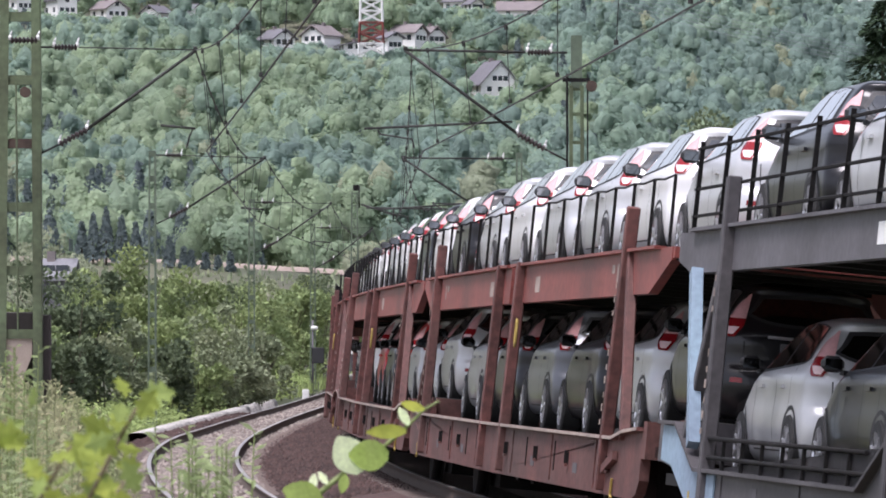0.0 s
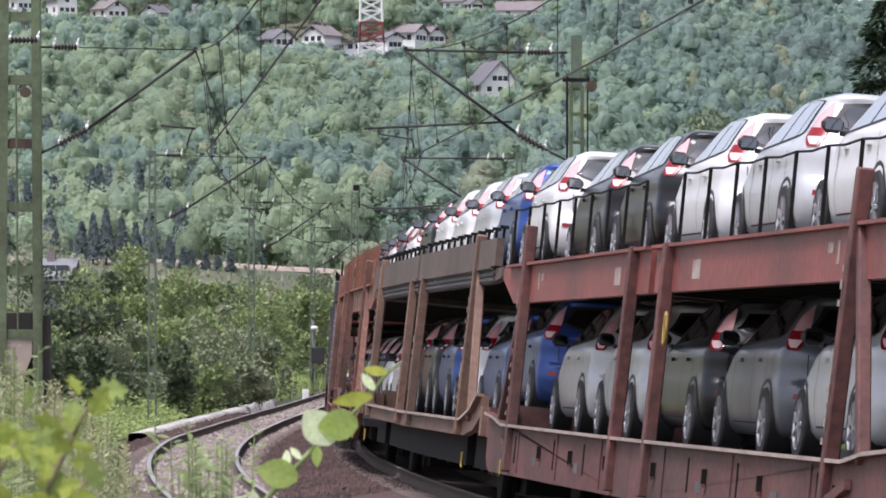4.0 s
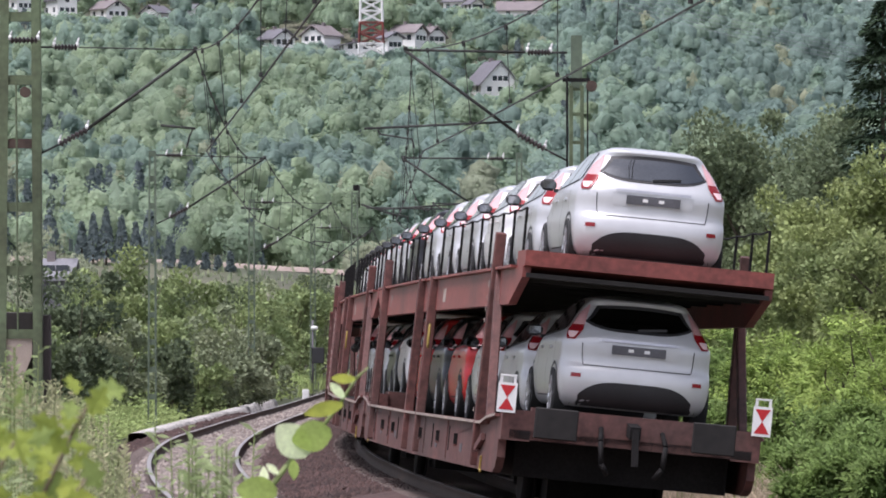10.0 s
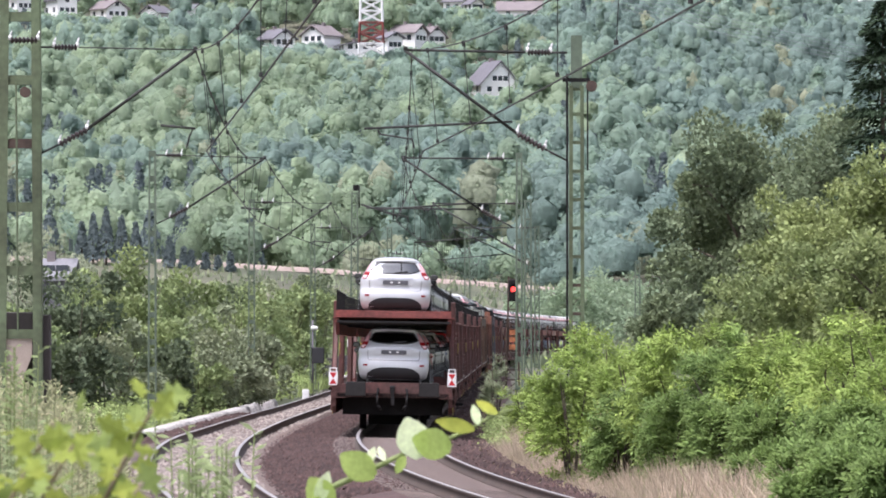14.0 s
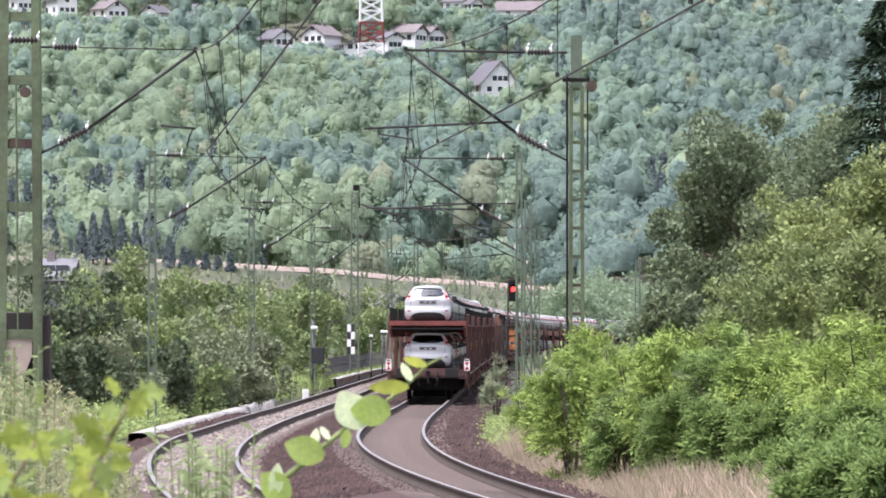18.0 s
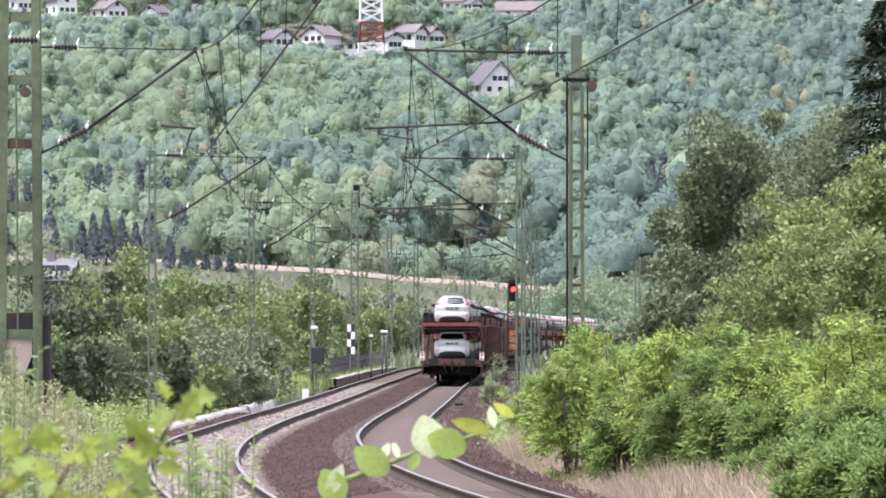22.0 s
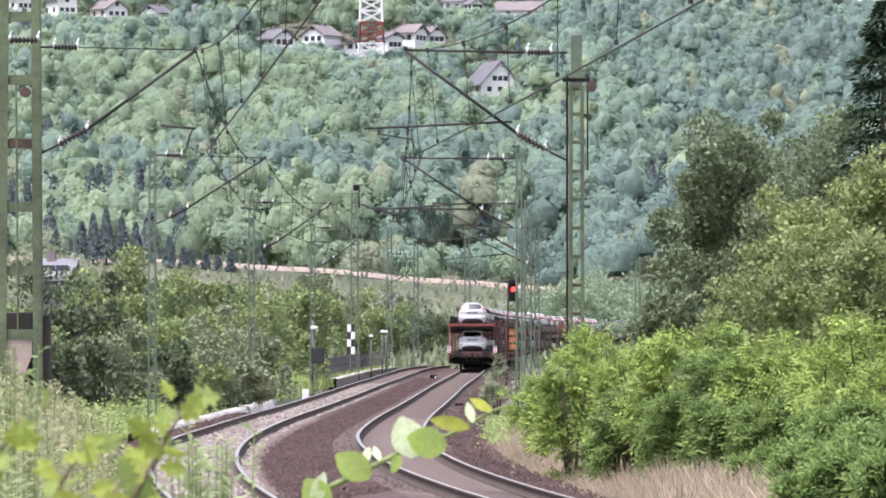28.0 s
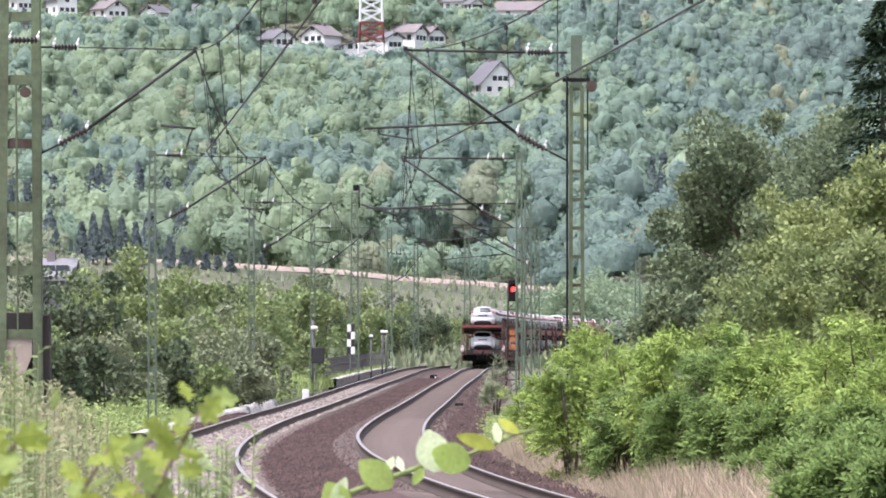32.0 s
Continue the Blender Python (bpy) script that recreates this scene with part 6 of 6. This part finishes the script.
def herbs(name, n, pick, hmax, leaf, material, label):
    """Low leafy herbs in clumps."""
    x, y = pick(n)
    z = np.maximum(hill(x, y), np.interp(y, LY, LZ) - .4)
    m = 34
    hh = hmax * rng.uniform(.35, 1, (n, 1)) * (.75 + .35 * np.sin(x * 1.7 + y * .31))[:, None]
    t = rng.random((n, m))
    a = rng.uniform(0, 6.283, (n, m))
    r = .28 * rng.random((n, m)) ** .5
    P = np.stack([x[:, None] + r * np.cos(a), y[:, None] + r * np.sin(a), z[:, None] + hh * t], -1).reshape(-1, 3)
    a = a.ravel()
    D = unit(np.stack([np.cos(a), np.sin(a), rng.uniform(-.2, .8, n * m)], 1))
    N = unit(rng.normal(0, .4, (n * m, 3)) + np.array([0, -.4, .9]))
    L = leaf * rng.uniform(.6, 1.4, n * m)
    V, F = leaf_quads(P, D, N, L, L * .5)
    return tagged(soup(name, V, F, material), label, "herbs", kind="stuff")


herbs("verge_herbs", 2400, beside(-SPACING - 6.6, -SPACING - 3.1, 126, 300), 1.05, .13, GRASS_GREEN, "leafy bright green herbs along the far verge")
herbs("verge_herbs", 260, beside(2.3, 3.6, 138, 200), .5, .09, GRASS_GREEN, "leafy green herbs among the dry grass")
blades("weeds", 4000, beside(-SPACING - 4.5, -SPACING - 2.6, 260, 420), .3, .7, .03, GRASS_GREEN, "green weeds along the concrete ledge", shoulder=-.4)
blades("meadow_grass", 14000, lambda n: (rng.uniform(-60, 60, n), 430 + 420 * rng.random(n)), .4, 1.2, .22, LEAF_GREY, "long meadow grass on the valley slope")


# ---- village and radio tower on the hill ----
HOUSE_WHITE = mat("house_render", (0.86, 0.86, 0.85), 0.85, var=.06, scale=.2, fine=2)
ROOF_DARK = mat("slate_roof", (0.15, 0.145, 0.16), 0.7, var=.15, scale=.4, fine=3)
ROOF_BROWN = mat("tile_roof", (0.20, 0.175, 0.175), 0.8, var=.15, scale=.4, fine=3)
PANE = mat("window_pane", (0.05, 0.06, 0.07), 0.1, var=.1)


def house(px, row, y, w, d, hw, hr, yaw, roof, label, wall=None):
    s = 10600 / y
    x = (px - 784) / s
    z = 1.947 + (621 - row) / s
    hs = empty("house", pose(x, y, z, 0, 0, yaw), label, "house", "village houses")
    bm = bmesh.new()
    box(bm, -w / 2, w / 2, -d / 2, d / 2, -1.8, hw)
    a = [bm.verts.new(p) for p in ((-w / 2, -d / 2, hw), (w / 2, -d / 2, hw), (0, -d / 2, hw + hr), (-w / 2, d / 2, hw), (w / 2, d / 2, hw), (0, d / 2, hw + hr))]
    bm.faces.new((a[0], a[1], a[2]))
    bm.faces.new((a[4], a[3], a[5]))
    face = part("wall", bm, wall or HOUSE_WHITE, hs)
    for sx in (-1, 1):
        bm = bmesh.new()
        o = .7
        k = hr / (w / 2)
        pts = [(sx * (w / 2 + o), hw - o * k), (0, hw + hr + .05), (0, hw + hr + .4), (sx * (w / 2 + o), hw - o * k + .35)]
        f = [bm.verts.new((px_, -d / 2 - o, pz)) for px_, pz in pts]
        g = [bm.verts.new((px_, d / 2 + o, pz)) for px_, pz in pts]
        bm.faces.new(f)
        bm.faces.new(g[::-1])
        for i in range(4):
            bm.faces.new((f[i], g[i], g[(i + 1) % 4], f[(i + 1) % 4]))
        bmesh.ops.recalc_face_normals(bm, faces=bm.faces)
        slope = part("roof", bm, roof, hs)
    bm = bmesh.new()
    box(bm, -.35, .35, d * .1, d * .1 + .8, hw + hr * .7, hw + hr + 1.1)
    part("chimney", bm, ROOF_BROWN, slope)
    for fl in range(2):
        for k in (-1, 0, 1):
            if fl == 1 and k != 0 and hr < 4:
                continue
            bm = bmesh.new()
            cx, cz = k * w * .28 * (1 if fl == 0 else .5), 1.2 + fl * 2.7
            box(bm, cx - .6, cx + .6, -d / 2 - .04, -d / 2 + .1, cz, cz + 1.2)
            part("window", bm, PANE, face)
    for k in (-1, 1):
        bm = bmesh.new()
        box(bm, -w / 2 - .04, -w / 2 + .1, k * d * .25 - .6, k * d * .25 + .6, 1.2, 2.5)
        part("window", bm, PANE, face)


HL = "white rendered house with a dark pitched roof"
HB = "white rendered house with a brown tiled roof"
for a in HOUSES:
    a = a[:8] + ((ROOF_BROWN, HB) if a[8] else (ROOF_DARK, HL))
    house(*a)
for a in [(103, 515, 590, 2.6, 2.6, 1.6, 1.2, 82, mat("tin_roof", (.2, .2, .215), .8, var=.15), "low shed with a grey roof among the shrubs", ROOF_DARK), (655, 576, 690, 4.5, 5, 1.6, 1.6, 84, ROOF_DARK, "low house with a dark roof in the valley", GREY_STEEL)]:
    house(*a)


def tower():
    y = 1465.0
    s = 10600 / y
    t = empty("radio_tower", Matrix.Translation(((657 - 784) / s, y, 1.947 + (621 - 96) / s)), "red and white steel lattice radio tower", "radio tower")
    W = lambda z: 3.05 - z * .035
    zz = [0, 2.6, 5.2, 7.8, 10.6, 13.4, 16.2, 19, 22, 25, 28, 31]
    for i in range(len(zz) - 1):
        z0, z1 = zz[i], zz[i + 1]
        m = RED_STEEL if 2.4 < z0 < 7 or 18 < z0 < 26 else WHITE_PAINT
        a, b = W(z0), W(z1)
        for cx, cy in ((-1, -1), (1, -1), (1, 1), (-1, 1)):
            bm = bmesh.new()
            beam(bm, (cx * a, cy * a, z0), (cx * b, cy * b, z1), .42, .42)
            part("leg", bm, m, t)
        for (p, q) in (((-1, -1), (1, -1)), ((1, -1), (1, 1)), ((1, 1), (-1, 1)), ((-1, 1), (-1, -1))):
            for u, v in (((p[0] * a, p[1] * a, z0), (q[0] * b, q[1] * b, z1)), ((q[0] * a, q[1] * a, z0), (p[0] * b, p[1] * b, z1)), ((p[0] * b, p[1] * b, z1), (q[0] * b, q[1] * b, z1))):
                bm = bmesh.new()
                beam(bm, u, v, .27, .27)
                part("bracing", bm, m, t)


tower()


def power_lines():
    w = empty("power_line", label="thin grey power lines over the far hillside", category="power line")
    for k in range(5):
        bm = bmesh.new()
        y = 1300.0
        s = 10600 / y
        pts = [((px - 784) / s, y - 3 * k, 1.947 + (621 - row - 9 * k) / s) for px, row in ((1080, -20), (1200, 10), (1330, 42), (1450, 68), (1600, 95))]
        for a, b in zip(pts[:-1], pts[1:]):
            tube(bm, a, b, .05, 4, caps=False)
        part("wire", bm, mat("grey_cable", (.3, .32, .34), .6) if k == 0 else bpy.data.materials["grey_cable"], w)


power_lines()


# ---- plants close to the camera ----
LEAF_POPLAR = leafmat("aspen_leaf", (0.46, 0.56, 0.17), (0.40, 0.52, 0.14), 0.5, 0.12, 14)
LEAF_UNDER = leafmat("aspen_leaf_underside", (0.72, 0.78, 0.5), (0.62, 0.72, 0.42), 0.45, 0.1, 14)
LEAF_OAK = leafmat("oak_leaf", (0.62, 0.58, 0.10), (0.42, 0.5, 0.11), 0.5, 0.3, 8)
LEAF_OAK2 = leafmat("oak_leaf_green", (0.30, 0.40, 0.13), (0.36, 0.45, 0.14), 0.45, 0.25, 8)
LEAF_MUG = leafmat("mugwort_leaf", (0.40, 0.46, 0.25), (0.28, 0.35, 0.16), 0.45, 0.3, 8)
OAK_STEM = mat("oak_twig", (0.17, 0.13, 0.08), .8, var=.3, scale=20, fine=90)
STEM = mat("green_stem", (0.22, 0.27, 0.1), .7, var=.2, scale=20, fine=90)
SWAY = []


def round_leaf(bm, at, size, tilt, curl=.12, wide=.8, mi=0):
    """A roundish pointed leaf blade with a curl, its stalk end at `at`."""
    n = 6
    M = Matrix.Translation(at) @ tilt
    rows = []
    for i in range(n + 1):
        t = i / n
        w = wide * .5 * math.sin(math.pi * min(1, t * .93 + .05)) ** .75 * (1 - .12 * t)
        z = -curl * t * t
        rows.append([bm.verts.new(M @ (Vector((k * w, t, z + abs(k) * .1 * w)) * size)) for k in (-1, -.5, 0, .5, 1)])
    for a, b in zip(rows[:-1], rows[1:]):
        for i in range(4):
            f = bm.faces.new((a[i], a[i + 1], b[i + 1], b[i]))
            f.smooth, f.material_index = True, mi


D_TWIG = 8.0
SC = 10600 / D_TWIG


def twig_point(px, py, dy=0.0):
    return Vector(((px - 784) / SC, dy, 1.947 + (621 - py) / SC))


def twig():
    """The young shoot with round leaves that sways before the lens; drawn in its pose at the end of the clip."""
    base = Vector((twig_point(560, 880).x - .10, D_TWIG, .12))
    t = empty("leafy_shoot", Matrix.Translation(base), "young shoot with round pale and green leaves swaying in the wind", "plant")
    loc = lambda px, py, dy=0: twig_point(px, py, dy) - Vector((base.x, 0, base.z))
    bm = bmesh.new()
    pts = [Vector((0, 0, -.1)), loc(500, 1500), loc(545, 980), loc(590, 885)]
    for i, (a, b) in enumerate(zip(pts[:-1], pts[1:])):
        tube(bm, a, b, .006 - i * .0005, 6, .0055 - i * .0005)
    part("stem", bm, STEM, t)
    joint = loc(590, 885)
    bm = bmesh.new()
    pts = [joint, loc(655, 862), loc(735, 832), loc(800, 818), loc(850, 800), loc(905, 775), loc(935, 770)]
    for i, (a, b) in enumerate(zip(pts[:-1], pts[1:])):
        tube(bm, a - joint, b - joint, .0045 - i * .0005, 6, .004 - i * .0005)
    spray = part("spray", bm, STEM, t, loc=joint)
    def leaf(px, py, size_px, turn, lean, material, label, wide=.8, roll=0):
        b = bmesh.new()
        tilt = Euler((radians(90 + lean), 0, 0)).to_matrix().to_4x4()
        M = Matrix.Rotation(radians(-turn), 4, "Y") @ Matrix.Rotation(radians(roll), 4, "Z") @ tilt
        round_leaf(b, loc(px, py, -.01) - joint, size_px / SC, M, wide=wide)
        part("leaf", b, material, spray, label)
    leaf(762, 842, 76, 14, -4, LEAF_UNDER, "pale underside of a round leaf", .86)
    leaf(818, 830, 70, 70, 6, LEAF_POPLAR, "round green leaf", .86)
    leaf(680, 868, 72, 52, 6, LEAF_POPLAR, "yellow-green leaf", .78)
    leaf(668, 846, 44, -28, -35, LEAF_UNDER, "pale folded leaf", .4)
    leaf(700, 842, 40, 20, -40, LEAF_UNDER, "pale folded leaf", .35)
    leaf(598, 918, 66, 30, 4, LEAF_POPLAR, "yellow-green leaf", .85)
    leaf(575, 905, 58, -25, 5, LEAF_UNDER, "pale folded leaf", .5)
    leaf(862, 800, 70, 72, 10, LEAF_OAK, "yellow-green leaf", .4)
    leaf(905, 775, 48, 55, -20, LEAF_OAK, "small leaf at the tip", .4)
    leaf(870, 792, 45, 10, -30, LEAF_UNDER, "small pale leaf at the tip", .4)
    leaf(735, 836, 34, 150, 10, LEAF_POPLAR, "small green leaf", .6)
    SWAY.append((t, base, spray, joint))
    return t


twig()
# place of the large pale leaf at each moment, across and down
SHOOT = [(0, 635, 798), (.5, 662, 731), (1, 575, 700), (1.5, 587, 764), (2, 504, 740), (2.5, 591, 775), (3, 602, 760), (3.5, 610, 731), (5.5, 410, 850), (6, 440, 812), (6.5, 411, 657), (7, 575, 710), (7.5, 390, 781), (8, 272, 810), (8.5, 391, 771), (9, 482, 742), (9.5, 480, 760), (10, 533, 769), (10.5, 560, 779), (11, 618, 785), (11.5, 436, 783),
         (12, 511, 744), (12.5, 624, 715), (13, 740, 783), (13.5, 755, 797), (14, 749, 773), (16.5, 566, 719), (17, 716, 748), (17.5, 591, 742), (18, 639, 719), (18.5, 645, 723), (19, 672, 723), (19.5, 645, 744), (20, 666, 756), (20.5, 682, 715), (21, 662, 721), (21.5, 703, 735), (22, 776, 771), (23, 778, 779), (24, 773, 783), (25, 761, 766), (27.5, 749, 768), (28, 740, 771), (29, 728, 754), (30, 718, 764), (31, 771, 775), (31.5, 788, 795), (32, 784, 797)]


def weed(px, top, d, n, material, leafsize, label, spread, name, lobed=False, height=1.4):
    """A weed of several stalks set with leaves, close to the lens."""
    s = 10600 / d
    x = (px - 784) / s
    ztop = 1.947 + (621 - top) / s
    z0 = .1
    w = empty(name, Matrix.Translation((x, d, z0)), label, "plant", "weeds before the lens")
    g = np.random.default_rng(int(abs(px) * 7 + top))
    h = ztop - z0
    P, D, N = [], [], []
    for k in range(n):
        e = Vector((g.normal(0, spread), g.normal(0, spread * .8), h - g.uniform(0, 90) / s))
        b = Vector((e.x * .3, e.y * .3, -.1))
        m = b.lerp(e, .55) + Vector((g.normal(0, .01), 0, .0))
        bm = bmesh.new()
        tube(bm, b, m, .0045, 5, .0035, caps=False)
        tube(bm, m, e, .0035, 5, .0012, caps=False)
        part("stalk", bm, STEM, w)
        for j in range(84):
            t = 1 - (j / 84) * .42
            c = b.lerp(e, t) + Vector((g.normal(0, .004), g.normal(0, .004), 0))
            a = g.uniform(0, 6.283)
            P.append(c)
            D.append((math.cos(a), math.sin(a) * .7, g.uniform(.1, .8)))
            N.append((g.normal(0, .5), -.6 + g.normal(0, .4), .7))
    P, D, N = np.array(P), unit(np.array(D)), unit(np.array(N))
    L = leafsize * g.uniform(.6, 1.3, len(P))
    V, F = leaf_quads(P, D, N, L, L * (.5 if lobed else .28))
    soup("leaves", V, F, material, w)
    return w


def oak(px, top, d, turn):
    """A twig with lobed yellow-green leaves."""
    s = 10600 / d
    base = Vector(((px - 784) / s - .1, d, .1))
    t = empty("oak_sapling", Matrix.Translation(base), "oak sapling with lobed yellow-green leaves", "plant", "weeds before the lens")
    loc = lambda ax, ay, dy=0: Vector(((ax - 784) / s, dy, 1.947 + (621 - ay) / s)) - Vector((base.x, 0, base.z))
    bm = bmesh.new()
    pts = [Vector((0, 0, -.1)), loc(px - 90, 1400), loc(px - 60, top + 230), loc(px, top + 110), loc(px + 40, top + 40)]
    for i, (a, b) in enumerate(zip(pts[:-1], pts[1:])):
        tube(bm, a, b, .0032 - i * .0005, 6, .0027 - i * .0005)
    part("stem", bm, OAK_STEM, t)
    g = np.random.default_rng(int(px) + 500)
    for k in range(17):
        q = k / 16
        ax, ay = px + 45 - 115 * q + g.normal(0, 16), top + 40 + 190 * q + g.normal(0, 12)
        size, ang = g.uniform(62, 112), g.uniform(-115, 115)
        b = bmesh.new()
        M = Matrix.Translation(loc(ax, ay, g.normal(0, .03))) @ Matrix.Rotation(radians(-ang), 4, "Y") @ Matrix.Rotation(radians(g.normal(0, 35)), 4, "Z") @ Euler((radians(90 + g.normal(-10, 25)), 0, 0)).to_matrix().to_4x4()
        prev = None
        n = 11
        for i in range(n + 1):
            q = i / n
            wv = .34 * math.sin(math.pi * (q * .9 + .06)) * (1 + .42 * math.cos(q * 6 * math.pi))
            row = [b.verts.new(M @ (Vector((kx * wv, q, -.15 * q * q + abs(kx) * .05)) * (size * .62 / s))) for kx in (-1, 0, 1)]
            if prev:
                for i2 in range(2):
                    b.faces.new((prev[i2], prev[i2 + 1], row[i2 + 1], row[i2]))
            prev = row
        part("leaf", b, LEAF_OAK if k % 4 else LEAF_OAK2, t)
    return t


OAKS = [oak(215, 665, 4.9, 0), oak(60, 745, 4.6, 0), oak(150, 810, 4.5, 0), oak(-30, 700, 4.8, 0)]
def seed_weeds():
    """Tall pale weeds with seed heads on the verge before the lens."""
    n = 620
    y = rng.uniform(16, 46, n)
    px = 250 * rng.random(n) ** 1.25 - 60 * rng.random(n)
    s = 10600 / y
    row = rng.uniform(0, 1, n) ** .8 * 130 + np.interp(px, [-60, 60, 130, 200, 260], [630, 665, 690, 760, 850])
    x = (px - 784) / s
    z0 = hill(x, y)
    top = 1.947 - (row - 621) / s
    h = top - z0
    B = np.stack([x, y, z0], 1)
    T = B + np.stack([rng.normal(0, .03, n) * h, rng.normal(0, .03, n), h], 1)
    sd = np.stack([np.ones(n), np.zeros(n), np.zeros(n)], 1) * .0035
    V = np.stack([B - sd, B + sd, T + sd * .4, T - sd * .4], 1).reshape(-1, 3)
    tagged(soup("weed_stalks", V, np.arange(4 * n).reshape(-1, 4), GRASS_PALE), "thin stalks of tall pale verge weeds", "weeds", kind="stuff")
    m = 46
    t = rng.random((n, m, 1)) ** 1.3
    P = (T[:, None] + (B - T)[:, None] / h[:, None, None] * t * .36).reshape(-1, 3)
    a = rng.uniform(0, 6.283, n * m)
    D = unit(np.stack([np.cos(a), np.sin(a) * .5, rng.uniform(.2, 1.2, n * m)], 1))
    N = unit(rng.normal(0, .5, (n * m, 3)) + np.array([0, -.8, .4]))
    L = rng.uniform(.010, .028, n * m)
    V, F = leaf_quads(P, D, N, L, L * .4)
    tagged(soup("weed_heads", V, F, GRASS_PALE), "pale seed heads of tall verge weeds", "weeds", kind="stuff")


seed_weeds()
MUG = "pale grey-green mugwort swaying before the lens"
for px, top, d, n, sp in [(335, 740, 11, 7, .045), (378, 765, 10, 6, .03), (15, 600, 14, 4, .04), (90, 740, 14, 3, .06), (5, 780, 11, 3, .05), (405, 840, 9, 4, .025)]:
    weed(px, top, d, n + 4, LEAF_MUG, .028, MUG, sp, "mugwort")


# ---- what moves ----
def motions():
    times = [float(t) for t in range(33)]
    for thing, d, z, half in RIDERS:
        walk(thing, [(t, rider_pose(t, d, z, half)) for t in times])
    shoot, base, spray, joint = SWAY[0]
    leaf = twig_point(771, 805) - Vector((base.x, 0, base.z)) - joint  # the pale leaf, seen from the joint
    rows, turns = [], []
    for t, px, py in SHOOT:
        p = twig_point(px, py)
        turn = -radians(max(-3, min(50, (786 - px) * .13)))  # the spray rears up as the wind bends it
        c, q = math.cos(turn), math.sin(turn)
        jx, jz = p.x - (c * leaf.x + q * leaf.z), p.z - (-q * leaf.x + c * leaf.z)
        lean = math.asin(max(-.6, min(.6, (jx - base.x - joint.x) / joint.z)))
        ex, ez = joint.x * math.cos(lean) + joint.z * math.sin(lean), -joint.x * math.sin(lean) + joint.z * math.cos(lean)
        rows.append((t, pose(jx - ex, base.y, jz - ez, 0, math.degrees(lean), 0)))
        turns.append((t, pose(joint.x, joint.y, joint.z, 0, math.degrees(turn - lean), 0)))
    walk(shoot, rows)
    walk(spray, turns)
    for k, o in enumerate(OAKS):
        b = o.matrix_basis.translation.copy()
        walk(o, [(t, pose(b.x, b.y, b.z, 0, .35 * math.degrees(math.asin((px - 640) / 2600)) + .5 * math.sin(t * 3 + k), 0)) for t, px, py in SHOOT])


motions()
